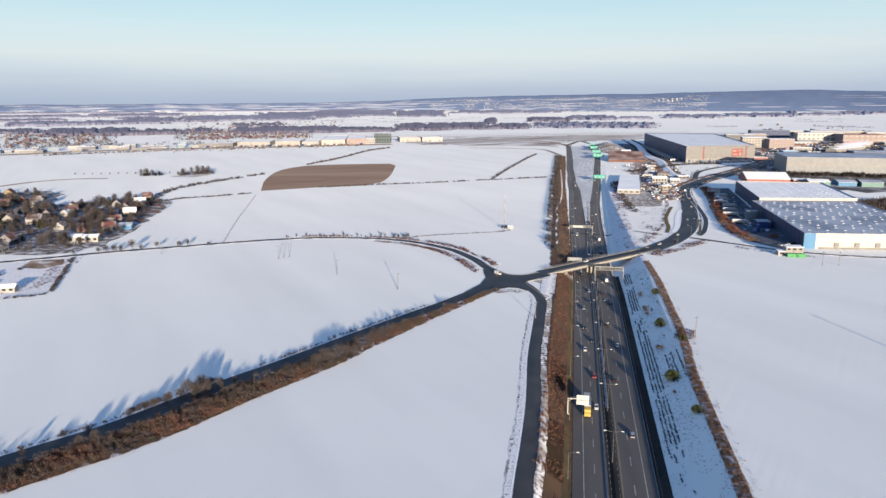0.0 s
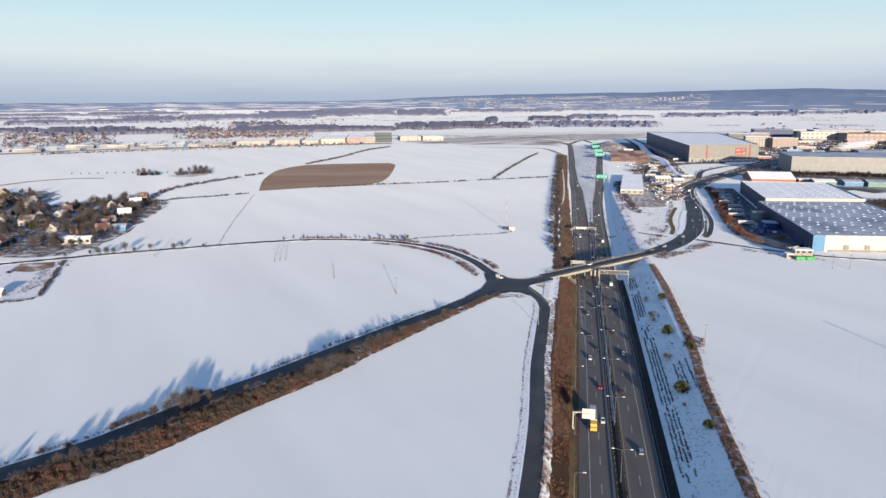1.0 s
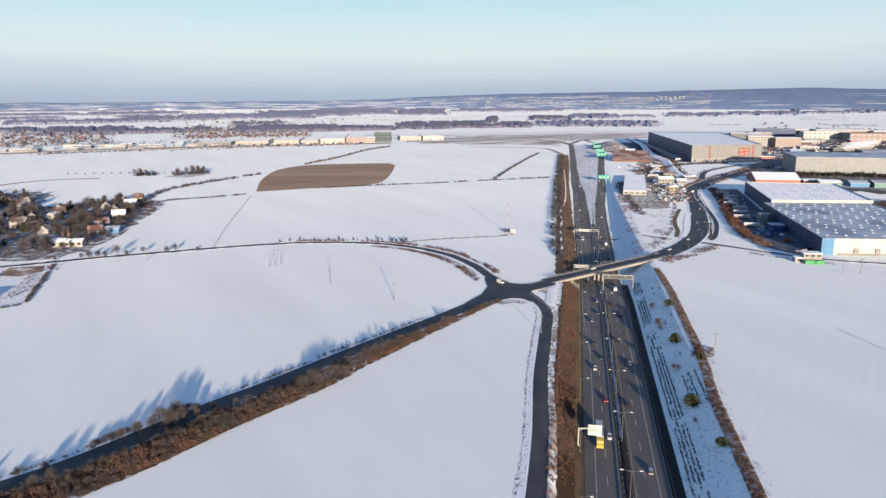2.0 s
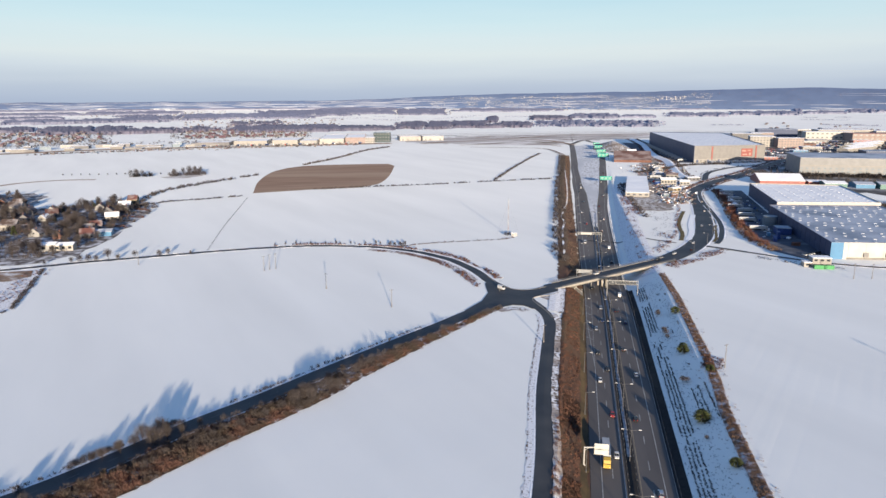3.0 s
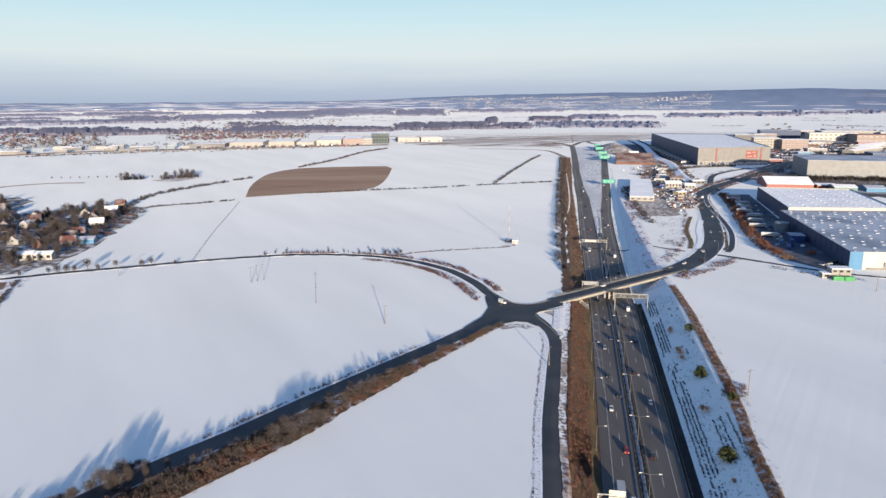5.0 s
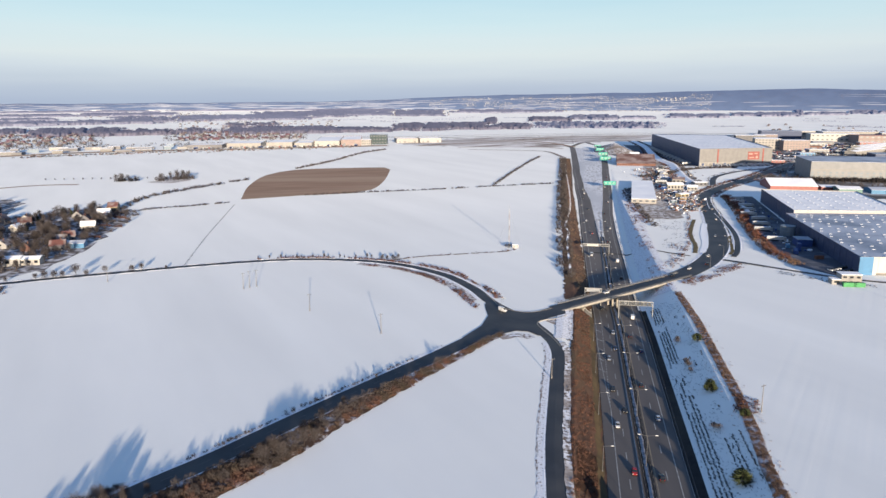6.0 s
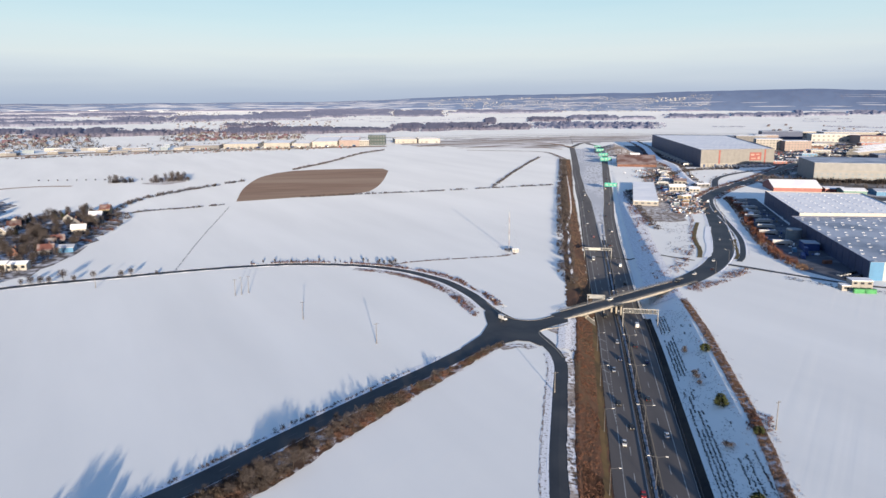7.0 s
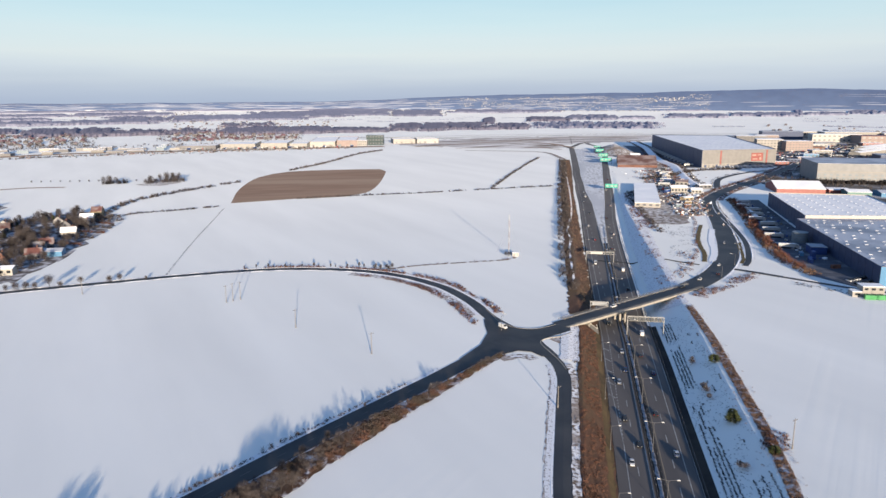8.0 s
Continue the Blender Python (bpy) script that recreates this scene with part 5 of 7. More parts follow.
def loft(form, rows):
    """Closes a skin over cross rows of four corners: (y, half width, z low, half width above, z high)."""
    i = len(form.v)
    for y, w0, z0, w1, z1 in rows:
        form.v += [(-w0, y, z0), (w0, y, z0), (w1, y, z1), (-w1, y, z1)]
    for k in range(len(rows) - 1):
        a, b = i + 4 * k, i + 4 * k + 4
        for j in range(4):
            form.f.append((a + j, a + (j + 1) % 4, b + (j + 1) % 4, b + j))
            form.mi.append(form.k)
    n = i + 4 * (len(rows) - 1)
    form.f += [(i + 3, i + 2, i + 1, i), (n, n + 1, n + 2, n + 3)]
    form.mi += [form.k, form.k]


WHEEL, BIG_WHEEL = wheel_mesh(0.32, 0.22), wheel_mesh(0.5, 0.3)


def wheels(parent, spots, meshes):
    for x, y, r in spots:
        w = part("wheel", meshes[0], None, parent, "", pose(x, y, r))
        part("rim", meshes[1], None, w)


def lights(parent, y_front, y_back, half, z):
    for sx in (-1, 1):
        f = Form()
        f.box(sx * (half - 0.22), y_front, z, 0.36, 0.06, 0.16)
        part("headlight", f, LAMP, parent)
        f = Form()
        f.box(sx * (half - 0.16), y_back, z + 0.1, 0.26, 0.06, 0.22)
        part("tail_light", f, TAIL, parent)


def make_car(paint, label, m, estate=False):
    c = thing("car", label, "car", m, "cars on the roads")
    f = Form()
    loft(f, [(-2.15, 0.72, 0.42, 0.66, 0.80), (-2.0, 0.82, 0.28, 0.78, 0.95), (-0.9, 0.87, 0.24, 0.84, 0.98), (0.9, 0.87, 0.24, 0.84, 0.94), (1.8, 0.82, 0.26, 0.74, 0.80), (2.12, 0.70, 0.40, 0.60, 0.64)])
    part("body", f, paint, c)
    back = -1.95 if estate else -1.6
    f = Form()
    loft(f, [(back, 0.74, 0.94, 0.66, 0.97), (back + 0.45, 0.78, 0.95, 0.60, 1.42), (0.15, 0.80, 0.95, 0.60, 1.44), (1.05, 0.76, 0.92, 0.70, 0.95)])
    part("glazing", f, GLASS_DARK, c, "dark tinted windows")
    f = Form()
    loft(f, [(back + 0.42, 0.62, 1.40, 0.56, 1.47), (-0.5, 0.63, 1.43, 0.58, 1.50), (0.2, 0.62, 1.41, 0.56, 1.46)])
    part("roof", f, paint, c)
    wheels(c, ((-0.78, 1.35, 0.32), (0.78, 1.35, 0.32), (-0.78, -1.3, 0.32), (0.78, -1.3, 0.32)), WHEEL)
    lights(c, 2.05, -2.1, 0.8, 0.62)
    return c


def make_van(paint, label, m):
    c = thing("van", label, "van", m, "vans on the roads")
    f = Form()
    loft(f, [(-2.8, 0.92, 0.4, 0.88, 2.25), (-2.6, 0.97, 0.35, 0.92, 2.35), (1.2, 0.97, 0.35, 0.90, 2.30), (2.0, 0.95, 0.35, 0.86, 1.25), (2.75, 0.88, 0.40, 0.76, 0.95)])
    part("body", f, paint, c)
    f = Form()
    loft(f, [(1.22, 0.80, 1.35, 0.74, 2.22), (1.30, 0.86, 1.30, 0.78, 2.20), (1.98, 0.84, 1.28, 0.82, 1.32)])
    part("windscreen", f, GLASS_DARK, c)
    wheels(c, ((-0.85, 1.8, 0.34), (0.85, 1.8, 0.34), (-0.85, -1.7, 0.34), (0.85, -1.7, 0.34)), WHEEL)
    lights(c, 2.68, -2.8, 0.85, 0.75)
    return c


def make_lorry(cab_paint, box_mat, label, m):
    c = thing("lorry", label, "lorry", m, "lorries")
    f = Form()
    loft(f, [(4.3, 1.2, 0.6, 1.2, 3.3), (4.6, 1.25, 0.5, 1.2, 3.6), (6.3, 1.25, 0.5, 1.18, 3.2), (6.6, 1.22, 0.5, 1.12, 2.2)])
    cab = part("cab", f, cab_paint, c)
    f = Form()
    loft(f, [(6.30, 1.05, 2.05, 1.0, 3.0), (6.62, 1.08, 1.9, 1.06, 2.1)])
    part("windscreen", f, GLASS_DARK, cab)
    f = Form()
    f.box(0, -2.3, 1.2, 2.5, 12.6, 2.75)
    f.box(0, -2.3, 3.95, 2.44, 12.5, 0.06)
    part("trailer", f, box_mat, c)
    f = Form()
    f.box(0, -0.8, 0.7, 1.0, 13.6, 0.4)
    part("chassis", f, RUBBER, c)
    wheels(c, [(sx * 1.02, y, 0.5) for sx in (-1, 1) for y in (5.5, 2.9, -5.2, -6.5, -7.8)], BIG_WHEEL)
    lights(c, 6.62, -8.62, 1.15, 0.8)
    return c


def lane(y, east, outer, back=False):
    """A pose in a lane of the motorway, facing along its traffic."""
    x = (east_edge(y) + (6.3 if outer else 2.5)) if east else (west_edge(y) + (5.5 if outer else 9.2))
    return pose(x, y, bed_z(y) + 0.09, 0, 0, -math.degrees(HEADING) + (0 if east else 180))


CAR_PAINTS = [(PAINT_WHITE, "white hatchback with dark windows on the road"), (PAINT_BLACK, "black saloon car on the grey asphalt"), (PAINT_SILVER, "silver estate car on the road"), (PAINT_RED, "dark red car on the motorway"), (PAINT_BLUE, "dark blue car on the road")]
car_src = {}


def make_parked_car(paint, label, m):
    """A parked car far off: body, windows and roof."""
    c = thing("parked_car", label, "car", m, "cars in the lots")
    f = Form()
    loft(f, [(-2.1, 0.75, 0.2, 0.70, 0.85), (-0.9, 0.87, 0.14, 0.84, 0.98), (0.9, 0.87, 0.14, 0.84, 0.94), (2.1, 0.72, 0.2, 0.62, 0.66)])
    part("body", f, paint, c)
    f = Form()
    loft(f, [(-1.7, 0.74, 0.93, 0.66, 0.96), (-1.2, 0.78, 0.94, 0.60, 1.44), (0.15, 0.80, 0.94, 0.60, 1.45), (1.05, 0.76, 0.91, 0.70, 0.94)])
    part("glazing", f, GLASS_DARK, c)
    return c


lot_src = {}


def park_car(k, m):
    if k not in lot_src:
        lot_src[k] = make_parked_car(CAR_PAINTS[k][0], CAR_PAINTS[k][1].split(" on ")[0].split(" with ")[0] + " parked in a snowy lot", m)
        return lot_src[k]
    return copy_thing(lot_src[k], m)


def make_parked_lorry(cab_paint, box_mat, label, m):
    """A parked lorry far off: cab, trailer and chassis."""
    c = thing("parked_lorry", label, "lorry", m, "lorries in the yards")
    f = Form()
    loft(f, [(4.3, 1.2, 0.6, 1.2, 3.3), (4.6, 1.25, 0.4, 1.2, 3.6), (6.3, 1.25, 0.4, 1.18, 3.2), (6.6, 1.22, 0.4, 1.12, 2.2)])
    part("cab", f, cab_paint, c)
    f = Form()
    f.box(0, -2.3, 1.2, 2.5, 12.6, 2.75)
    tr = part("trailer", f, box_mat, c)
    f = Form()
    f.box(0, -2.3, 3.955, 2.4, 12.4, 0.07, 0.0, 0.97)
    part("snow_cover", f, ROOF_SNOW, tr)
    f = Form()
    f.box(0, -0.8, 0.0, 1.9, 13.0, 1.1)
    part("chassis", f, RUBBER, c)
    return c


yard_src = {}


def park_lorry(k, m):
    """A parked lorry in one of four liveries."""
    k = k % 4
    if k not in yard_src:
        cab, box, lb = ((PAINT_WHITE, LORRY_BOX, "white lorry with a pale"), (PAINT_BLUE, BLUE_BOX, "dark blue lorry with a blue"), (PAINT_SILVER, GREY_WALL, "silver lorry with a grey"), (PAINT_RED, LORRY_BOX, "red lorry with a pale"))[k]
        yard_src[k] = make_parked_lorry(cab, box, lb + " trailer parked in a yard", m)
        return yard_src[k]
    return copy_thing(yard_src[k], m)


def put_car(k, m):
    if k not in car_src:
        car_src[k] = make_car(*CAR_PAINTS[k], m, k == 2)
        return car_src[k]
    return copy_thing(car_src[k], m)


for y, east, outer, k in ((246, 0, 1, 1), (252, 0, 0, 0), (284, 0, 0, 3), (318, 0, 1, 0), (331, 0, 0, 1), (352, 0, 1, 1), (388, 0, 1, 2), (402, 0, 0, 4), (426, 0, 0, 2), (470, 0, 1, 1), (640, 0, 0, 1), (696, 0, 0, 3), (760, 0, 1, 0), (830, 0, 0, 1), (910, 0, 1, 1), (990, 0, 0, 2),
                          (228, 1, 1, 2), (280, 1, 0, 1), (324, 1, 1, 0), (356, 1, 0, 1), (398, 1, 1, 4), (420, 1, 0, 1), (540, 1, 1, 1), (660, 1, 0, 1), (719, 1, 1, 0), (800, 1, 0, 1), (880, 1, 1, 2), (1010, 1, 0, 0), (1120, 1, 1, 1)):
    put_car(k, lane(y, east, outer))
van = make_van(PAINT_WHITE, "white delivery van on the road", lane(452, 1, 1))
for y, east, outer in ((611, 0, 1), (589, 1, 1), (950, 0, 0)):
    copy_thing(van, lane(y, east, outer))
jv = copy_thing(van, pose(34, 441, 0.26, 0, 0, 215))
jv["label"] = "white van turning at the road junction"
lorry = make_lorry(PAINT_YELLOW, LORRY_BOX, "yellow lorry with a pale box trailer on the motorway", lane(250, 0, 1))
br_deg = math.degrees(br_turn)
for t, side, k, flip in ((-0.13, 2.2, 0, 1), (0.43, 2.0, 1, 1)):
    q = br_mid + br_dir * (t * br_len) + br_n * side
    put_car(k, pose(q.x, q.y, 0.30, 0, 0, br_deg - 90 + 180 * flip))
ic = ROAD_LINES["road_interchange"]
for i, off, k, flip in ((4, 2.4, 0, 1), (7, -2.6, 1, 0), (11, 2.4, 0, 1), (24, 2.4, 2, 1), (38, -2.4, 0, 0), (52, 2.4, 1, 1)):
    d = ic[i + 1] - ic[i]
    p = ic[i] + sides(ic)[i] * off
    put_car(k, pose(p.x, p.y, 0.20, 0, 0, math.degrees(math.atan2(d.y, d.x)) - 90 + 180 * flip))


# ---- buildings ----
def quad_at(o, u, v):
    """A place on a four-cornered plan: u along its front, v towards its back."""
    a = Vector(o[0]).lerp(Vector(o[1]), u)
    b = Vector(o[3]).lerp(Vector(o[2]), u)
    return a.lerp(b, v)


def warehouse(name, o, h, walls, roof_mat, label, lights_uv=(), sky_size=(3.0, 5.0), parapet=0.8, group="", sky_mat=SKYLIGHT):
    """A hall over a four-cornered plan (front left, front right, back right, back left); walls: front, right, back, left materials."""
    w = thing(name, label, "warehouse", None, group)
    mid = (Vector(o[0]) + Vector(o[1]) + Vector(o[2]) + Vector(o[3])) / 4
    for k in range(4):
        a, b = Vector(o[k]), Vector(o[(k + 1) % 4])
        d = (b - a).normalized()
        n = Vector((d.y, -d.x))
        f = Form()
        f.prism([tuple(a), tuple(b), tuple(b - n * 0.4), tuple(a - n * 0.4)], -0.2, h + parapet)
        wl_ = part("wall", f, walls[k], w)
        L = (b - a).length
        for j in range(1, min(int(L / 12), 16)):
            p = a + d * (L * j / min(int(L / 12), 16))
            f = Form()
            f.box(p.x + n.x * 0.05, p.y + n.y * 0.05, 0, 0.25, 0.18, h + parapet - 0.1, math.atan2(d.y, d.x))
            part("joint_strip", f, walls[k], wl_)
    f = Form()
    ins = [tuple(Vector(p) + (mid - Vector(p)).normalized() * 0.7) for p in o]
    f.prism(ins, h - 0.5, h)
    rf = part("roof", f, roof_mat, w)
    ang = math.atan2(o[1][1] - o[0][1], o[1][0] - o[0][0])
    for u, v in lights_uv:
        p = quad_at(o, u, v)
        f = Form()
        f.box(p.x, p.y, h, sky_size[0], sky_size[1], 0.3, ang, top=0.8)
        part("skylight", f, sky_mat, rf)
    return w


BLUE_O = [(276, 519), (384, 508), (416, 690), (314, 700)]
bw = warehouse("blue_warehouse", BLUE_O, 11.5, (PALE_CLAD, PALE_CLAD, BLUE_WALL, BLUE_WALL), ROOF_BLUE, "large warehouse in blue and cream cladding with thin roof snow",
               [((i + 0.5) / 8 + 0.03 * (j % 2) - 0.015, (j + 0.5) / 16) for i in range(8) for j in range(16)], (2.5, 2.5))
f = Form()
f.box(280.2, 518.35, 0, 8.6, 0.3, 12.2, -0.1015)
part("corner_panel", f, SKYBLUE, bw, "sky blue corner panel")
f = Form()
f.box(335, 512.6, 0, 96, 0.35, 1.3, -0.1015)
part("plinth", f, CONCRETE, bw)
for k in range(5):
    f = Form()
    f.box(300 + 15 * k, 515.9 - 1.53 * k, 1.7, 3.4, 0.3, 3.4, -0.1015)
    part("gate", f, GREY_WALL, bw)
SECOND_O = [(322, 701), (418, 693), (456, 832), (362, 856)]
warehouse("white_warehouse", SECOND_O, 14, (PALE_CLAD, CREAM, CREAM, BLUE_WALL), ROOF_SNOW, "large warehouse with a white front and snowy roof",
          [((i + 0.5) / 8, (j + 0.5) / 10) for i in range(8) for j in range(10)], (2.0, 2.2))
GREY_O = [(449, 1291), (587, 1315), (690, 1780), (528, 1841)]
gw = warehouse("grey_warehouse", GREY_O, 29, (GREY_WALL, GREY_WALL, BLUE_WALL, BLUE_WALL), ROOF_SNOW, "huge grey distribution hall with red accents and a snowy roof",
               [((i + 0.5) / 14, (j + 0.5) / 12) for i in range(14) for j in range(12)], (2.6, 24), 1.2, sky_mat=ROOF_STRIP)
ga = math.atan2(24, 138)
gn = Vector((math.sin(ga), -math.cos(ga)))
for u0, u1, z0, z1, mt, nm in ((0.24, 0.26, 3, 29, SIGN_RED, "stripe"), (0.66, 0.82, 10, 24, SIGN_RED, "logo_panel"), (0.86, 0.88, 3, 29, SIGN_RED, "stripe"), (0.005, 0.90, 0, 6.5, CREAM, "dock_band")):
    a = Vector(GREY_O[0]).lerp(Vector(GREY_O[1]), (u0 + u1) / 2) + gn * 0.15
    f = Form()
    f.box(a.x, a.y, z0, 140 * (u1 - u0), 0.5, z1 - z0, ga)
    pn = part(nm, f, mt, gw)
    if nm == "logo_panel":
        for k, (o, z, w_, h_) in enumerate(((-6, 18.5, 7, 3.0), (4, 19.5, 6, 2.0), (-4, 12.5, 9, 2.0), (6, 12, 4, 4.5))):
            f = Form()
            q = a + Vector((math.cos(ga), math.sin(ga))) * o + gn * 0.3
            f.box(q.x, q.y, z, w_, 0.3, h_, ga)
            part("logo_bar", f, LOGO_PALE, pn)
for k in range(16):
    a = Vector(GREY_O[0]).lerp(Vector(GREY_O[1]), 0.05 + 0.05 * k) + gn * 0.5
    f = Form()
    f.box(a.x, a.y, 0.6, 4.2, 0.4, 4.6, ga)
    part("dock_door", f, GREY_WALL if k % 3 else BLUE_WALL, gw)


def block(name, x, y, w, d, h, turn, wall, roof, label, storeys=0, bays=0, pitch=0.0, roof_lift=0.3, k=1.0, group="", band=None):
    """A plain building: walls, roof, window bands on its front; pitch: the ridge's height along its length."""
    b = thing(name, label, "building", pose(x, y, land_z(x, y), 0, 0, turn), group)
    f = Form()
    f.box(0, 0, -0.3, w, d, h + 0.3)
    if pitch:
        f.quad((-w / 2, -d / 2, h), (-w / 2, d / 2, h), (-w / 2, 0, h + pitch))
        f.quad((w / 2, -d / 2, h), (w / 2, 0, h + pitch), (w / 2, d / 2, h))
    wl_ = part("wall", f, wall, b)
    f = Form()
    if pitch:
        e, t = 0.6, 0.25
        for sg in (-1, 1):
            y0, z0 = sg * (d / 2 + e), h - e * pitch / (d / 2)
            f.quad((-w / 2 - e, y0, z0 + t), (w / 2 + e, y0, z0 + t), (w / 2 + e, 0, h + pitch + t), (-w / 2 - e, 0, h + pitch + t))
            f.quad((-w / 2 - e, y0, z0), (-w / 2 - e, 0, h + pitch), (w / 2 + e, 0, h + pitch), (w / 2 + e, y0, z0))
            f.quad((-w / 2 - e, y0, z0), (w / 2 + e, y0, z0), (w / 2 + e, y0, z0 + t), (-w / 2 - e, y0, z0 + t))
            for sx in (-1, 1):
                f.quad((sx * (w / 2 + e), y0, z0), (sx * (w / 2 + e), y0, z0 + t), (sx * (w / 2 + e), 0, h + pitch + t), (sx * (w / 2 + e), 0, h + pitch))
    else:
        f.box(0, 0, h, w + 0.4, d + 0.4, roof_lift)
    part("roof", f, roof, b)
    for s_ in range(storeys):
        z = h * (s_ + 0.35) / storeys
        for q in range(bays):
            f = Form()
            f.box(-w / 2 + w * (q + 0.5) / bays, -d / 2 - 0.04, z, w / bays * 0.5, 0.14, h / storeys * 0.38)
            part("window", f, GLASS_PALE if w > 25 else GLASS_DARK, b)
    if band:
        f = Form()
        f.box(0, -d / 2 - 0.12, 0, w + 0.1, 0.3, h * 0.45)
        part("band", f, band, b)
    return b


ob_ = block("office_block", 640, 1090, 205, 110, 27, -16, FACTORY_WALL, ROOF_BLUE, "long grey factory with rows of windows and snowy roof")
for s_ in range(3):
    for q in range(26):
        f = Form()
        f.box(-100 + 7.8 * q, -55.05, 2.5 + 4.2 * s_, 3.2, 0.2, 1.7)
        part("window", f, STEEL_BLUE, ob_)
f = Form()
f.box(0, -55.1, 15.5, 205, 0.3, 0.9)
part("ledge", f, CREAM, ob_)
block("red_shed", 456, 986, 56, 60, 5.5, -12, SIGN_RED, ROOF_SNOW, "low hall with red walls and a snowy pitched roof", 0, 0, 7)
block("red_shed", 500, 968, 24, 26, 4, -12, SIGN_RED, ROOF_SNOW, "small red-walled shed with a snowy roof", 0, 0, 1)
block("teal_shed", 508, 940, 26, 30, 5, -14, TEAL, ROOF_SNOW, "small teal sheet metal hall", 0, 0, 2)
block("blue_shed", 540, 930, 22, 30, 5, -14, SKYBLUE, ROOF_BLUE, "small blue sheet metal hall", 0, 0, 2)
block("teal_shed", 566, 918, 26, 30, 6, -14, TEAL, ROOF_BLUE, "small teal sheet metal hall", 0, 0, 2)
block("cream_office", 768, 1735, 55, 60, 24, -18, CREAM, ROOF_SNOW, "cream office block with rows of windows", 4, 8)
block("pink_office", 810, 1690, 58, 40, 22, -5, PINK, ROOF_SNOW, "pinkish brick office block with rows of windows", 4, 9)
block("white_hall", 1075, 2010, 120, 50, 21, -14, PALE_CLAD, ROOF_SNOW, "long white industrial hall", 2, 10)
block("red_hall", 1150, 1935, 110, 70, 20, -10, PINK, SIGN_RED, "industrial hall with a dark red roof", 2, 8)
block("dark_hall", 1010, 2180, 110, 60, 22, -15, BLUE_WALL, ROOF_BLUE, "dark blue industrial hall")
block("cream_hall", 1200, 2160, 150, 70, 20, -12, CREAM, ROOF_SNOW, "pale industrial hall with snowy roof", 1, 12)
block("pale_hall", 690, 1960, 90, 40, 16, -16, CREAM, ROOF_SNOW, "pale industrial hall behind the distribution centre", 1, 8)
block("long_shed", 900, 1560, 150, 22, 8, 38, CREAM, ROOF_SNOW, "long low shed with snow on its roof", 0, 0, 2)
block("long_shed", 955, 1640, 170, 22, 8, 38, CREAM, ROOF_SNOW, "long low shed with snow on its roof", 0, 0, 2)
block("long_shed", 1010, 1720, 170, 22, 8, 38, CREAM, ROOF_SNOW, "long low shed with snow on its roof", 0, 0, 2)
block("dark_hall", 900, 1420, 130, 50, 10, -14, BLUE_WALL, ROOF_BLUE, "low dark hall beside the lorry yard")
# guard house and containers by the blue hall
gh = block("gate_house", 257, 497, 12, 8, 6.5, -8, CREAM, ROOF_SNOW, "two-storey cream gate house with a flat roof", 2, 3)
block("gate_annex", 248.5, 497.5, 5.5, 6, 3.2, -8, CREAM, ROOF_SNOW, "low cream annex of the gate house", 1, 1)
ct = None
for x, y, z, t, mt, lb in ((252.5, 489.5, 0, -8, GREEN_BOX, "bright green steel container in the snow"), (259, 488.7, 0, -8, GREEN_BOX, "bright green steel container in the snow"), (272, 607, 0, 75, SKYBLUE, "blue steel container in the yard"), (276, 598, 0, 75, BLUE_BOX, "dark blue steel container in the yard"),
                           (275, 566, 0, 4, BRICK, "rusty red steel container in the yard"), (276, 598, 2.6, 75, BLUE_BOX, "dark blue steel container stacked on another"), (270, 590, 0, 75, BLUE_BOX, "dark blue steel container in the yard"), (267, 584, 0, 75, BLUE_BOX, "dark blue steel container in the yard")):
    c = thing("container", lb, "container", pose(x, y, z + 0.06, 0, 0, t), "containers")
    f = Form()
    f.box(0, 0, 0, 6.1, 2.44, 2.59)
    part("body", f, mt, c)
    for k in range(12):
        f = Form()
        f.box(-2.8 + 0.51 * k, -1.25, 0.15, 0.22, 0.06, 2.3)
        part("rib", f, mt, c)
block("blue_depot", 288, 616, 11, 14, 5.5, -12, BLUE_BOX, ROOF_BLUE, "dark blue flat-roofed depot in the loading yard")
tank = thing("storage_tank", "round grey steel storage tank in the yard", "tank")
f = Form()
f.tube((296, 657, 0), (296, 657, 8.2), 6.0, n=32)
part("shell", f, STEEL_BLUE, tank)
f = Form()
f.tube((296, 657, 8.2), (296, 657, 8.5), 6.2, 5.9, 32)
part("lid", f, STEEL_BLUE, tank)
for k in range(4):
    f = Form()
    f.tube((296, 657, 1.4 + 2.0 * k), (296, 657, 1.6 + 2.0 * k), 6.12, n=32)
    part("hoop", f, GREY_WALL, tank)
grey_lorry = make_parked_lorry(PAINT_SILVER, LORRY_BOX, "silver lorry with a snow-covered trailer parked in the yard", pose(276, 632, 0.07, 0, 0, -105))
for k in range(8):
    p = Vector((279, 668)).lerp(Vector((334, 865)), k / 7)
    c = copy_thing(grey_lorry, pose(p.x + 6 + 3 * (k * 7 % 3), p.y + 8, 0.07, 0, 0, -105 + 5 * (k % 3)))
    c["label"] = "lorry with a pale trailer parked in the yard"
for k in range(20):
    p = Vector((470, 1286)).lerp(Vector((570, 1304)), k / 19)
    if k % 3:
        c = copy_thing(grey_lorry, pose(p.x, p.y - 9, 0.07, 0, 0, 190))
        c["label"] = "lorry with a pale trailer parked at a dock"
for k in range(14):
    p = Vector((440, 1330)).lerp(Vector((500, 1760)), k / 13)
    c = copy_thing(grey_lorry, pose(p.x, p.y, 0.07, 0, 0, 80))
    c["label"] = "lorry with a pale trailer parked in the shade"
prng = random.Random(5)
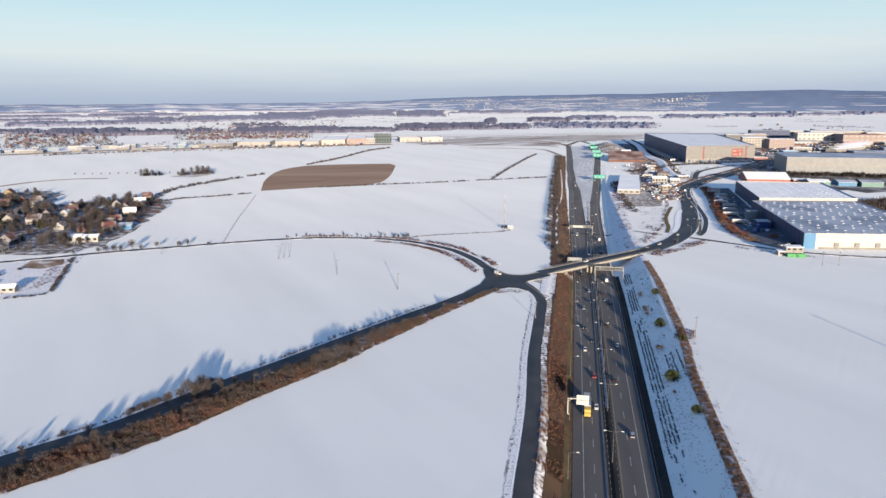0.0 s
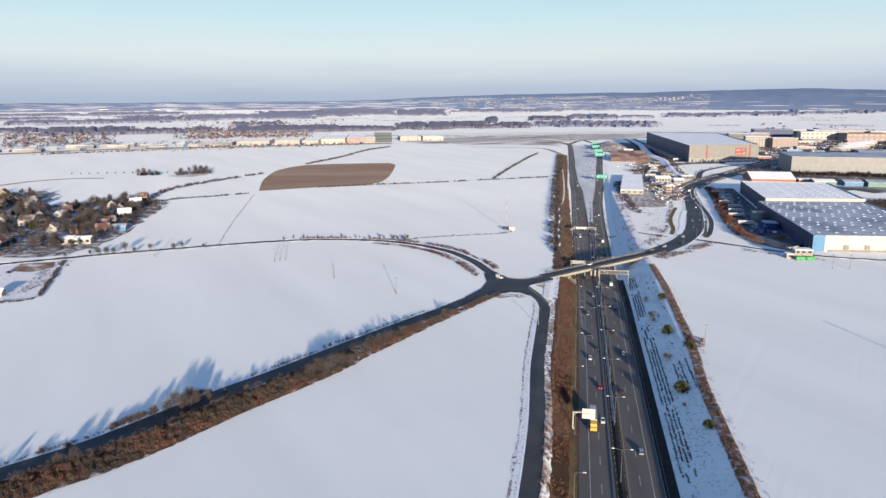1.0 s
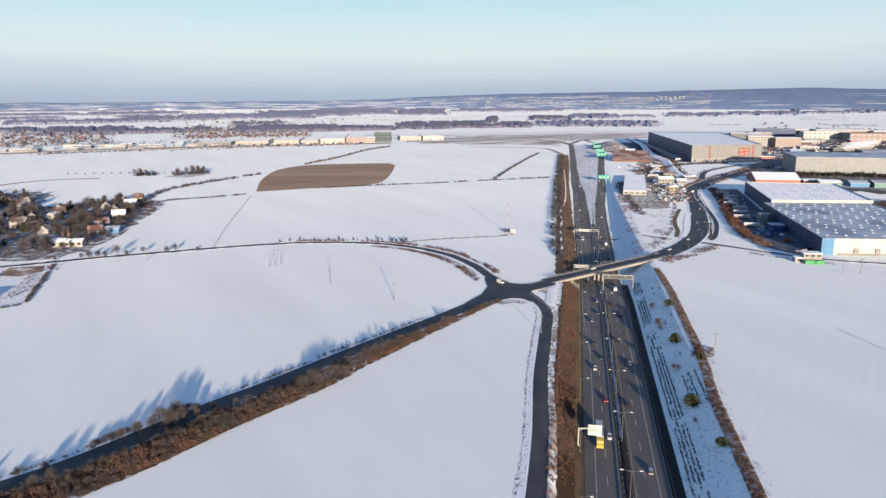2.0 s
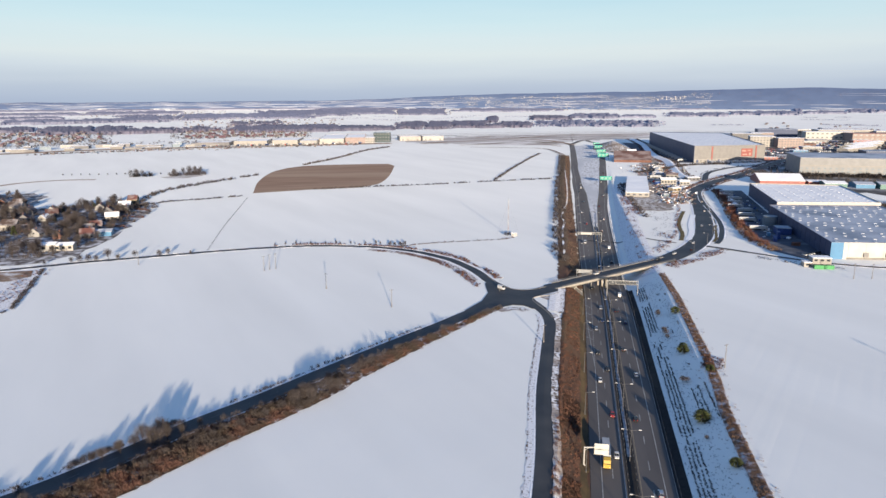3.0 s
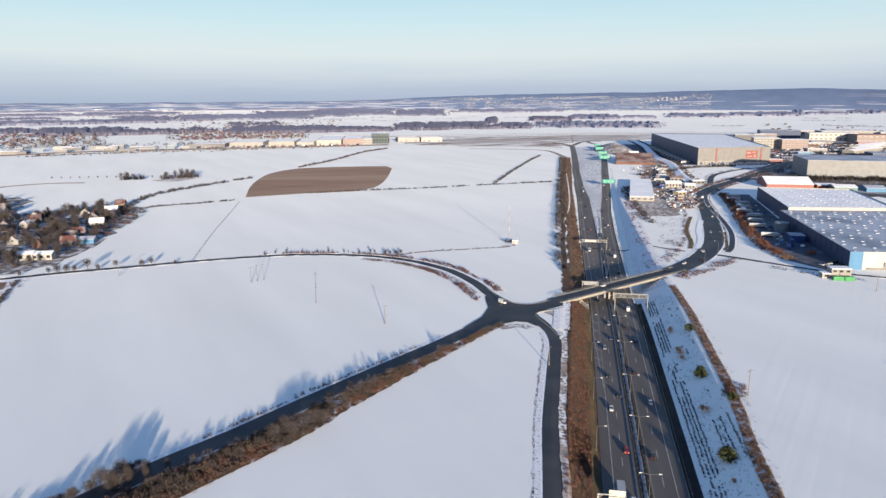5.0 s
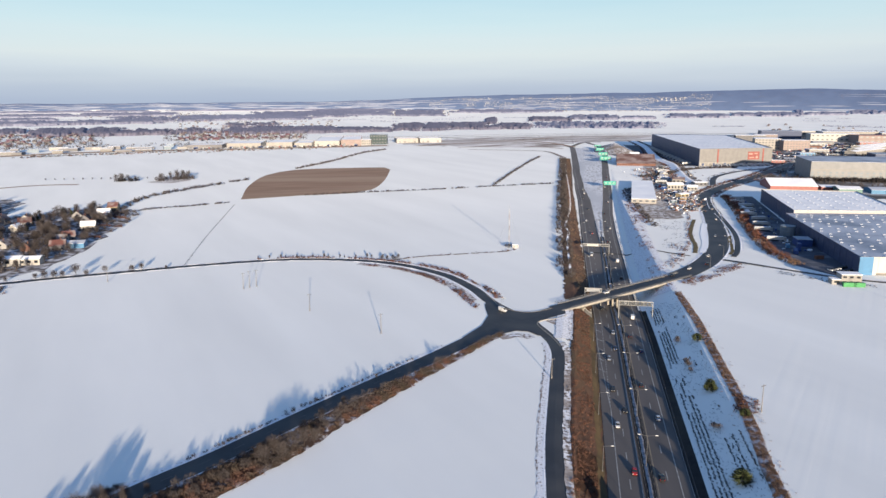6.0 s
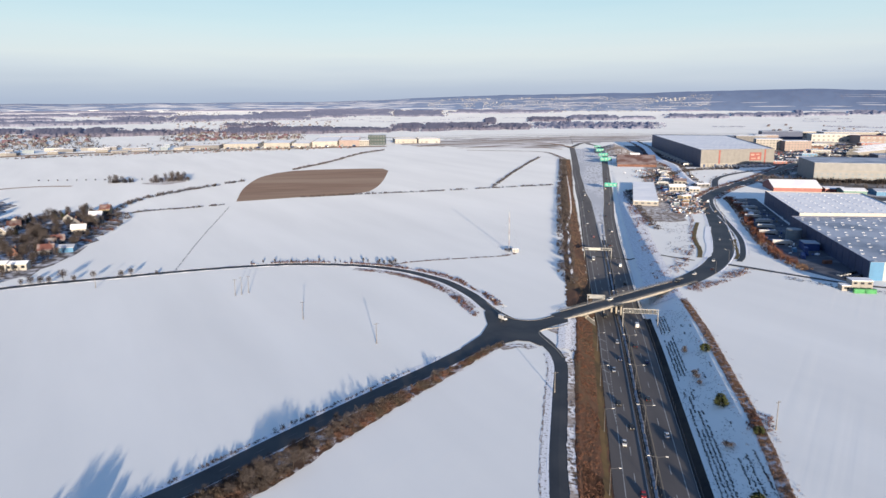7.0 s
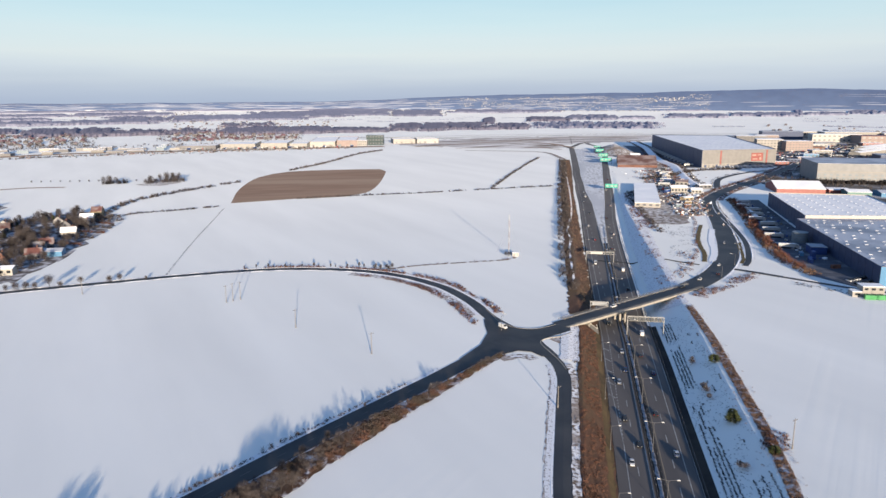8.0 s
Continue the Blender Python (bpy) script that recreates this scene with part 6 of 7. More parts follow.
for r in range(9):
    for k in range(12):
        if prng.random() < 0.75:
            park_car(prng.choice((0, 1, 1, 2, 3, 4)), pose(620 + 17 * k - 4 * r, 1345 + 24 * r + 6 * k, 0.07, 0, 0, 70))
for k in range(14):
    park_car(prng.choice((0, 1, 2)), pose(264 + 2.8 * (k % 7), 522 + 9 * (k // 7) + 1.5 * (k % 7), 0.07, 0, 0, 15))
irng = random.Random(29)
for k in range(64):
    u, v = irng.random(), irng.random()
    x, y = 735 + 230 * u + 60 * v, 1470 + 120 * u + 330 * v
    park_lorry(irng.randrange(4), pose(x, y, 0.12, 0, 0, irng.choice((38, 40, 128, -52)) + irng.uniform(-4, 4)))
for k in range(90):
    u, v = irng.random(), irng.random()
    park_car(irng.choice((0, 1, 1, 2, 3, 4)), pose(600 + 300 * u + 40 * v, 1330 + 120 * u + 110 * v, 0.12, 0, 0, irng.choice((70, 72, 160))))
for x, y, w_, d_, h_, mt, rf in ((610, 1352, 30, 16, 5, SIGN_RED, ROOF_SNOW), (655, 1390, 22, 14, 6, BLUE_WALL, ROOF_BLUE), (700, 1440, 26, 18, 6, PINK, ROOF_SNOW), (742, 1500, 30, 20, 7, SKYBLUE, ROOF_SNOW), (820, 1600, 40, 20, 7, CREAM, ROOF_SNOW), (860, 1700, 36, 24, 8, BRICK, RUST_ROOF),
                                 (905, 1780, 42, 26, 9, WHITE_WALL, ROOF_SNOW), (960, 1850, 50, 30, 9, CREAM_FAR, ROOF_BLUE), (1060, 1820, 44, 26, 8, SIGN_RED, ROOF_SNOW), (1130, 1760, 48, 26, 8, GREY_WALL, ROOF_SNOW), (1010, 1570, 44, 24, 7, BLUE_WALL, ROOF_BLUE), (1090, 1660, 40, 20, 7, CREAM, ROOF_SNOW)):
    block("works_hall", x, y, w_, d_, h_, irng.uniform(-20, 0), mt, rf, "small flat-roofed hall on the industrial estate", 1, 4, group="small halls of the estate")
for x, y, w_, d_, h_, mt in ((1260, 1990, 120, 60, 15, PINK), (1330, 2100, 130, 60, 18, WHITE_WALL), (1120, 2300, 140, 60, 16, CREAM), (1290, 2320, 130, 60, 18, BLUE_WALL), (870, 2060, 80, 40, 15, CREAM_FAR), (940, 2120, 60, 40, 14, PINK)):
    block("estate_hall", x, y, w_, d_, h_, -14, mt, ROOF_SNOW, "long industrial hall with a snowy flat roof", 1, 9, group="halls of the estate")
def scatter(name, label, category, spots, mats, lo, hi, seed):
    """Small goods and debris strewn over the ground as one heap of many pieces."""
    r, f = random.Random(seed), Form()
    for x, y in spots:
        f.k = r.randrange(len(mats))
        a, b = r.uniform(lo, hi), r.uniform(lo, hi) * r.choice((0.25, 0.5, 1.0))
        f.box(x, y, land_z(x, y) + 0.05, a, b, r.uniform(0.3, 0.75) * min(a, 3.0), r.uniform(0, 3.1), r.uniform(0.75, 1.0), (r.uniform(-0.15, 0.15) * a, r.uniform(-0.15, 0.15) * b))
    single(name, f, mats, label, category, kind="stuff")


def strewn(a, b, wide0, wide1, n, seed):
    """Places scattered along a line from a to b, in a strip that widens."""
    r, out = random.Random(seed), []
    d = Vector((b[0] - a[0], b[1] - a[1]))
    q = Vector((d.y, -d.x)).normalized()
    for _ in range(n):
        t = r.random()
        p = Vector(a) + d * t + q * r.gauss(0, 0.45) * (wide0 + (wide1 - wide0) * t)
        if noise.noise((p.x * 0.07, p.y * 0.04, seed)) > -0.22:
            out.append((p.x, p.y))
    return out


scatter("site_debris", "timber, rubble and scrap strewn over trampled snow", "debris", strewn((258, 790), (366, 1260), 18, 46, 2400, 61), (BRICK, RUST_ROOF, CREAM_FAR, STEEL_BLUE, BARK, GREY_WALL, ROOF_SNOW, ROOF_BROWN), 0.5, 2.8, 62)
scatter("estate_goods", "stacked goods, skips and vans between industrial halls", "goods", strewn((640, 1350), (1080, 1850), 110, 190, 1700, 63), (CREAM, STEEL_BLUE, BLUE_WALL, PINK, ROOF_SNOW, SIGN_RED, GREY_WALL, RUBBER), 1.5, 6.0, 64)
scatter("yard_goods", "pallets and crates in the shaded loading yard", "pallets", strewn((272, 590), (344, 860), 16, 20, 190, 65), (BLUE_BOX, STEEL_BLUE, OCHRE, ROOF_SNOW, GREY_WALL), 1.0, 3.0, 66)
scatter("hall_goods", "goods and small sheds along the row of halls", "goods", strewn((-900, 1590), (-230, 1880), 50, 40, 520, 67), (CREAM_FAR, GREY_WALL, PINK, STEEL_BLUE, BARK, BRICK), 1.5, 6.5, 68)
for k in range(5):
    q = Vector((318, 790)).lerp(Vector((336, 868)), k / 4)
    c = thing("snow_heap", "long heap of cleared snow at the edge of the yard", "snow heap", pose(q.x, q.y, land_z(q.x, q.y), 0, 0, 74 + 9 * (k % 3)), "snow heaps by the yard")
    f = Form()
    for r_ in range(6):
        for j in range(16):
            a = j * math.pi / 8
            e = 1 - r_ / 5
            f.v.append((12 * e * math.cos(a) * (1 + 0.12 * math.sin(3 * a + k)), 4.2 * e * math.sin(a) * (1 + 0.15 * math.cos(2 * a + k)), 3.0 * (1 - e) ** 0.7 - 0.1))
    for r_ in range(5):
        for j in range(16):
            f.f.append((r_ * 16 + j, r_ * 16 + (j + 1) % 16, r_ * 16 + 16 + (j + 1) % 16, r_ * 16 + 16 + j))
            f.mi.append(0)
    part("heap", f, SNOW, c)
far_ic = [p for p in ROAD_LINES["road_interchange"] if 900 < p.y < 1390]
f = Form()
rough_ribbon(f, far_ic, 17, 7.6, 0.18, 1.5, 4, 41.0)
rough_ribbon(f, far_ic, -7.6, -15, 0.18, 1.5, 4, 42.0)
single("bank_interchange", f, PATCHY, "brown dead grass and old snow along the far road", "verge", kind="structure")
hedge("brush_interchange", "low russet brush along the far road", far_ic, 16, 8.5, 0.9, 0.8, 2.4, BRUSH, 132, r=1.3, n=16, wide=0.22, clump=0.4, category="brush")
hedge("brush_interchange_south", "low russet brush along the far road", far_ic, -8.5, -14, 0.6, 0.8, 2.2, BRUSH, 133, r=1.3, n=16, wide=0.22, clump=0.4, category="brush")
EMBANK = smooth([(351, 1030), (366, 1110), (392, 1220), (416, 1320), (432, 1459), (466, 1620), (505, 1797), (545, 2060)], 14)
f = Form()
for p, q in zip(EMBANK, sides(EMBANK)):
    lift = 2.6 + 0.7 * noise.noise((p.y * 0.02, 3.0, 1.0))
    for o, hgt in ((13, 0.1), (8, 0.55), (3, 1.0), (0, 1.0), (-5, 0.1)):
        a = p + q * (o + 0.8 * noise.noise((p.y * 0.06, o, 2.0)))
        f.v.append((a.x, a.y, 0.1 + lift * hgt))
for r in range(len(EMBANK) - 1):
    for k in range(4):
        f.f.append((r * 5 + k, r * 5 + k + 1, r * 5 + k + 6, r * 5 + k + 5))
        f.mi.append(1 if k == 3 else 0)
single("embankment", f, (SNOW, PATCHY), "long snowy earth embankment beside the building site", "embankment", kind="structure")
hedge("brush_embankment", "leafless brush along the snowy embankment", EMBANK, -4, -12, 0.9, 1.0, 3.2, TWIGS, 134, r=1.5, n=16, wide=0.3, clump=0.36, category="brush")
hedge("brush_embankment_west", "russet brush at the foot of the embankment", EMBANK, 22, 13, 0.9, 0.8, 2.4, BRUSH, 135, r=1.4, n=16, wide=0.28, clump=0.42, category="brush")
ESTATE_ROAD = smooth([(352, 962), (378, 1040), (420, 1130), (500, 1215), (590, 1262), (700, 1330)], 12)
f = Form()
ribbon(f, ESTATE_ROAD, 4.0, -4.0, 0.16, cross=3)
single("road_estate", f, ASPHALT_WET, "dark asphalt estate road cleared of snow", "road", kind="structure")
hedge("brush_estate_road", "dry weeds along the estate road", ESTATE_ROAD, 9, 4.6, 0.6, 0.5, 1.6, TWIGS, 136, r=1.2, n=14, wide=0.25, clump=0.42, category="weeds")
# building site beside the motorway
block("works_shed", 252, 940, 27, 190, 5.0, -15, CREAM, ROOF_SNOW, "long works shed with a cream front and snowy roof", 1, 4)
block("cream_cottage", 302, 972, 20, 12, 7, -4, CREAM, ROOF_SNOW, "cream house with a row of windows", 1, 5, 2)
block("brick_hall", 356, 1360, 66, 110, 4, -13, BRICK, RUST_ROOF, "long red brick hall without snow on its roof", 0, 0, 13)
block("cream_cottage", 384, 1470, 18, 14, 9, -4, CREAM, ROOF_SNOW, "cream house behind the brick hall", 1, 3, 3)
block("cream_cottage", 332, 1046, 16, 22, 6, -20, CREAM, RUST_ROOF, "half-finished cream house on the building site", 1, 3, 2)
block("site_hut", 288, 900, 14, 8, 4, 30, OCHRE, ROOF_SNOW, "timber site hut with snow on its roof", 1, 2, 1)
block("site_hut", 348, 1010, 18, 10, 5, 12, CREAM_FAR, ROOF_SNOW, "grey site hut with snow on its roof", 1, 3, 1)
block("cream_cottage", 322, 962, 12, 10, 5, -20, CREAM, ROOF_SNOW, "small cream site house", 1, 3, 2)
rng = random.Random(17)
for k in range(170):
    u, v = rng.random(), rng.random()
    p = Vector((234 + 42 * u, 760 + 40 * u, 0)).lerp(Vector((318 + 50 * u, 1110 + 60 * u, 0)), v)
    x, y, s = p.x, p.y, rng.uniform(1.2, 3.6)
    c = thing("rubble_pile", "heap of broken timber and rubble in trampled snow", "rubble", pose(x, y, land_z(x, y)), "heaps on the building site")
    for _ in range(5):
        f = Form()
        f.box(rng.uniform(-s, s) * 0.6, rng.uniform(-s, s) * 0.6, -0.1, rng.uniform(0.5, 1) * s, rng.uniform(0.3, 0.8) * s, rng.uniform(0.3, 1.0) * s * 0.5, rng.uniform(0, 3), 0.6, (rng.uniform(-0.3, 0.3), rng.uniform(-0.3, 0.3)))
        part("debris", f, rng.choice((BRICK, OCHRE, GREY_WALL, RUST_ROOF, RUST_ROOF, CREAM_FAR, ROOF_SNOW, ROOF_SNOW, STEEL_BLUE, BARK)), c)
for x, y, t_, mt, lb in ((262, 852, 20, STEEL_BLUE, "blue-grey"), (271, 848, 24, BRICK, "rusty red"), (280, 872, -10, OCHRE, "ochre"), (290, 930, 60, BLUE_BOX, "dark blue"), (300, 925, 62, SIGN_RED, "faded red"), (318, 1000, 12, CREAM, "cream"), (336, 1080, -8, STEEL_BLUE, "blue-grey"),
                        (352, 1100, 70, SIGN_RED, "faded red"), (330, 1120, 30, GREY_WALL, "grey"), (346, 1150, -12, CREAM, "cream"), (362, 1190, 15, BRICK, "rusty red"), (312, 1075, 80, ROOF_BROWN, "brown")):
    c = thing("site_cabin", lb + " steel site cabin with snow on its roof", "site cabin", pose(x, y, land_z(x, y), 0, 0, t_), "cabins on the building site")
    f = Form()
    f.box(0, 0, 0, 7.5, 3.2, 3.0)
    part("body", f, mt, c)
    f = Form()
    f.box(0, 0, 3.0, 7.3, 3.0, 0.16)
    part("roof_snow", f, ROOF_SNOW, c)
    f = Form()
    f.box(1.6, -1.62, 1.1, 1.2, 0.08, 1.0)
    part("window", f, GLASS_DARK, c)
for k in range(26):
    u, v = rng.random(), rng.random()
    park_car(rng.choice((0, 1, 2, 3)), pose(262 + 60 * v + 24 * u, 830 + 250 * v + 20 * u, 0.15, 0, 0, rng.uniform(0, 180))) if k % 2 else park_lorry(k // 2, pose(285 + 90 * v, 960 + 290 * v + 18 * u, 0.15, 0, 0, rng.uniform(0, 180)))
f = Form()
hr = random.Random(3)
for i in range(9):
    for k in range(14):
        a = k * 6.283 / 14
        r = (1 - i / 8) * 1.0
        f.v.append((385 + 38 * r * math.cos(a) * (1 + 0.15 * hr.random()), 1640 + 130 * r * math.sin(a), 20 * (1 - r) ** 0.8))
for i in range(8):
    for k in range(14):
        f.f.append((i * 14 + k, i * 14 + (k + 1) % 14, i * 14 + 14 + (k + 1) % 14, i * 14 + 14 + k))
        f.mi.append(0)
single("earth_mound", f, MUD, "heap of earth covered in snow", "mound")
ECUT = smooth([(212, 700), (222, 780), (236, 860), (262, 1000), (300, 1150), (340, 1300), (400, 1550), (440, 1750)], 15)
hedge("thicket_works", "leafless brown thicket between motorway and building site", [p for p in ECUT if p.y < 1000], 18, 11, 1.0, 1, 2.6, TWIGS, 101, r=1.3, n=16, wide=0.3, category="thicket")
hedge("brush_cutting", "russet brush on the shaded bank below the building site", [p for p in ECUT if p.y < 980], 23, 17, 1.0, 0.8, 2.0, BRUSH, 113, r=1.2, n=22, wide=0.16, clump=0.42, category="brush")
hedge("trees_yard", "tall russet saplings around the loading yard", smooth([(250, 560), (250, 580), (257, 614), (279, 695), (317, 812), (340, 901)], 8), 3, -5, 0.9, 3.0, 5.5, RED_TWIGS, 114, r=1.8, n=50, wide=0.12, clump=0.4, category="thicket")
hedge("thicket_yard", "pale russet brush around the loading yard", smooth([(249, 545), (249, 580), (255, 614), (277, 695), (314, 812), (338, 901)], 8), 4, -6, 2.6, 1.0, 3.0, CREST, 102, r=1.3, n=30, wide=0.14, clump=0.25, category="thicket")
hedge("thicket_field_right", "russet brush on the road embankment", smooth([(148, 503), (160, 515), (176, 528), (194, 546), (211, 556)], 4), -4, -14, 4.0, 0.6, 1.7, BRUSH, 103, r=1.0, n=20, wide=0.12, clump=0.34, category="brush")
hedge("thicket_slope", "brown brush on the snowy embankment", smooth([(158, 535), (172, 552), (188, 590), (196, 620)], 4), 12, 2, 1.0, 0.5, 1.6, BRUSH, 104, r=1.0, n=16, clump=0.4, category="brush")
hedge("weeds_island", "dry stalks in the snow between motorway and interchange", smooth([(186, 600), (205, 660), (222, 730), (238, 800)], 8), 14, -12, 2.2, 0.3, 1.0, TWIGS, 117, r=0.9, n=14, wide=0.10, clump=0.46, category="weeds")
hedge("weeds_embankment", "russet stalks on the embankment of the interchange", smooth([(176, 556), (196, 588), (214, 630), (230, 680), (252, 740), (270, 800)], 8), 12.5, 9.0, 1.6, 0.3, 1.1, BRUSH, 118, r=0.8, n=16, wide=0.12, clump=0.36, category="weeds")
hedge("weeds_gate", "dark weeds and rubble beside the service road", smooth([(228, 528), (240, 515), (256, 500), (270, 490)], 4), 2, -6, 1.2, 0.4, 1.2, TWIGS, 105, n=14, clump=0.35, category="weeds")
hedge("wood_right", "bare brown woodland behind the halls", smooth([(440, 690), (470, 720), (520, 740)], 6), 40, -30, 14, 3, 7, TWIGS, 106, r=2.5, n=16, wide=0.5, category="wood")
hedge("scrub_industry", "leafless scrub between industrial halls", smooth([(520, 1010), (700, 1180), (900, 1500), (1150, 1850)], 30), 120, -120, 3.0, 2, 6, TWIGS, 109, r=2.4, n=12, wide=0.6, clump=0.45, category="scrub")
hedge("hedge_grey_road", "leafless hedge along a road", smooth([(300, 1120), (360, 1170), (420, 1240), (500, 1260)], 12), 6, -6, 1.4, 2, 5, TWIGS, 107, r=2, n=16, wide=0.5)
hedge("trees_grey_block", "dark leafless hedge before the factory", smooth([(520, 1060), (600, 1040), (700, 1000)], 8), 5, -5, 1.5, 4, 8, DARK_TWIGS, 108, r=2.5, n=22, wide=0.7)
for nm, pts, w_, mt, lb in (("verge_island", [(245, 738), (230, 702), (218, 671), (209, 641), (203, 616), (192, 586)], 3.4, STRAW, "straw-coloured grass strip beside the interchange"), ("verge_ditch", [(247, 716), (226, 662), (213, 622), (198, 588)], 5.0, SNOW, "snow-filled ditch beside the interchange"),
                           ("verge_island_east", [(246, 655), (238, 636), (226, 600), (216, 580)], 2.6, STRAW, "straw-coloured grass strip between two lanes"), ("track_bridge", [(120, 622), (140, 615), (159, 605), (173, 590), (187, 577)], 2.8, GRAVEL, "muddy track beside the bridge")):
    f = Form()
    rough_ribbon(f, smooth(pts, 5), w_ / 2, -w_ / 2, 0.2 if "track" not in nm else 0.1, 0.5, 3, w_)
    single(nm, f, mt, lb, "verge", kind="structure")


# ---- village ----
def house(m, w, d, h, wall, roof, label, group, chimney=True, detail=True):
    b = thing("house", label, "house", m, group)
    pitch = d * 0.42
    f = Form()
    f.box(0, 0, -0.3, w, d, h + 0.3)
    f.quad((-w / 2, -d / 2, h), (-w / 2, d / 2, h), (-w / 2, 0, h + pitch))
    f.quad((w / 2, -d / 2, h), (w / 2, 0, h + pitch), (w / 2, d / 2, h))
    part("wall", f, wall, b)
    f = Form()
    e, t = 0.5, 0.22
    for sg in (-1, 1):
        y0, z0 = sg * (d / 2 + e), h - e * 0.84
        f.quad((-w / 2 - e, y0, z0 + t), (w / 2 + e, y0, z0 + t), (w / 2 + e, 0, h + pitch + t), (-w / 2 - e, 0, h + pitch + t))
        f.quad((-w / 2 - e, y0, z0), (-w / 2 - e, 0, h + pitch), (w / 2 + e, 0, h + pitch), (w / 2 + e, y0, z0))
        f.quad((-w / 2 - e, y0, z0), (w / 2 + e, y0, z0), (w / 2 + e, y0, z0 + t), (-w / 2 - e, y0, z0 + t))
        for sx in (-1, 1):
            f.quad((sx * (w / 2 + e), y0, z0), (sx * (w / 2 + e), y0, z0 + t), (sx * (w / 2 + e), 0, h + pitch + t), (sx * (w / 2 + e), 0, h + pitch))
    rf = part("roof", f, roof, b)
    if chimney:
        f = Form()
        f.box(w * 0.2, d * 0.12, h + pitch * 0.6, 0.7, 0.7, pitch * 0.4 + 1.1)
        part("chimney", f, BRICK, rf)
    if detail:
        for sd in (-1, 1):
            for q in (-0.3, 0.0, 0.3):
                f = Form()
                f.box(w * q, sd * (d / 2 + 0.03), 1.0, 1.3, 0.12, 1.4)
                part("window", f, GLASS_DARK, b)
        for sx in (-1, 1):
            f = Form()
            f.box(sx * (w / 2 + 0.03), 0, h * 0.75, 0.12, 1.4, 1.3)
            part("window", f, GLASS_DARK, b)
        f = Form()
        f.box(w * 0.15, -d / 2 - 0.04, 0, 1.0, 0.14, 2.1)
        part("door", f, BARK, b)
    return b


HOUSES = [(11, 9, 4.4, CREAM_FAR, ROOF_RED, "grey-rendered house with a red tiled roof among bare trees"), (13, 9, 3.4, WHITE_WALL, ROOF_BROWN, "white bungalow with a brown tiled roof"), (10, 10, 5.6, OCHRE, ROOF_RED, "ochre house with a red tiled roof"),
          (12, 8, 4.0, CREAM, ROOF_SNOW, "white house with snow on its roof"), (9, 8, 3.2, BRICK, ROOF_BROWN, "brick cottage with a dark roof"), (14, 10, 5.2, CREAM, ROOF_BROWN, "large cream house with a brown roof")]
src = [None] * len(HOUSES)
rng = random.Random(44)
spots = []
VILLAGE = [(-640, 870), (-520, 885), (-448, 770), (-378, 825), (-322, 742), (-288, 610), (-290, 540), (-345, 515), (-640, 515)]


def inside(x, y, poly):
    hit = False
    for (x0, y0), (x1, y1) in zip(poly, poly[1:] + poly[:1]):
        if (y0 > y) != (y1 > y) and x < (x1 - x0) * (y - y0) / (y1 - y0) + x0:
            hit = not hit
    return hit


tries = 0
while len(spots) < 66 and tries < 4000:
    tries += 1
    x, y = rng.uniform(-640, -290), rng.uniform(515, 885)
    if not inside(x, y, VILLAGE) or any(abs(x - a) < 16 and abs(y - b) < 22 for a, b in spots) or (abs(x + 312) < 30 and abs(y - 570) < 20):
        continue
    spots.append((x, y))
    k = rng.choice((0, 0, 1, 2, 3, 4, 5))
    m = pose(x, y, 0, 0, 0, rng.choice((12, 100, 20, -75)) + rng.uniform(-12, 12))
    if src[k] is None:
        w, d, h, wl_, rf, lb = HOUSES[k]
        src[k] = house(m, w, d, h, wl_, rf, lb, "houses of the village")
    else:
        copy_thing(src[k], m)
GARDEN_HOUSES = ((-348, 782, 3, 12), (-332, 752, 1, 100), (-326, 705, 3, 20), (-318, 640, 1, 15), (-308, 625, 4, 95), (-352, 812, 2, 10))
GARDEN_ROWS = ((-360, 802, -328, 792), (-350, 772, -312, 760), (-342, 746, -303, 737), (-338, 722, -299, 713), (-330, 695, -296, 689), (-325, 668, -292, 660))
orchard = Grove("garden_tree", SHAPES + ROUND, "leafless garden tree between the village houses", "tree", "trees of the village", 9)
dark_pines = Grove("garden_conifer", [evergreen(9, 2.4, 33), evergreen(7, 2.2, 34)], "dark conifer in a village garden", "tree", "conifers of the village", 10)
n = 0
while n < 400:
    x, y = rng.uniform(-640, -285), rng.uniform(515, 890)
    if inside(x, y, VILLAGE) and all(abs(x - a) > 6 or abs(y - b) > 6 for a, b in spots):
        (dark_pines if n % 9 == 0 else orchard).put(x, y, rng.uniform(0.9, 1.7) if n % 9 else rng.uniform(0.6, 1.0))
        n += 1
f = Form()
for _ in range(5200):
    x, y = rng.uniform(-640, -288), rng.uniform(515, 885)
    if inside(x, y, VILLAGE) and noise.noise((x * 0.05, y * 0.05, 4.4)) > -0.22:
        bush(f, x, y, 0.0, rng.uniform(1.2, 2.2), rng.uniform(1.5, 4.5), 16, rng, 0.24)
single("garden_brush", f, TWIGS, "tangled leafless garden bushes", "bushes", kind="stuff")
block("white_barn", -307, 560, 11, 10, 5.6, 10, WHITE_WALL, ROOF_SNOW, "white barn with a snowy roof at the village edge", 1, 2, 1.2)
block("cream_barn", -296.5, 563, 14, 9, 4.8, 10, CREAM, ROOF_SNOW, "low cream barn with a snowy roof at the village edge", 1, 3, 1.2)
block("blue_shed", -300, 622, 24, 12, 4.0, 14, SKYBLUE, ROOF_BLUE, "blue sheet metal shed in the village", 0, 0, 1.5)
block("white_shed", -268, 405, 8, 6, 3.4, 10, CREAM, ROOF_SNOW, "small white shed on a snowy plot", 1, 2, 1.2)
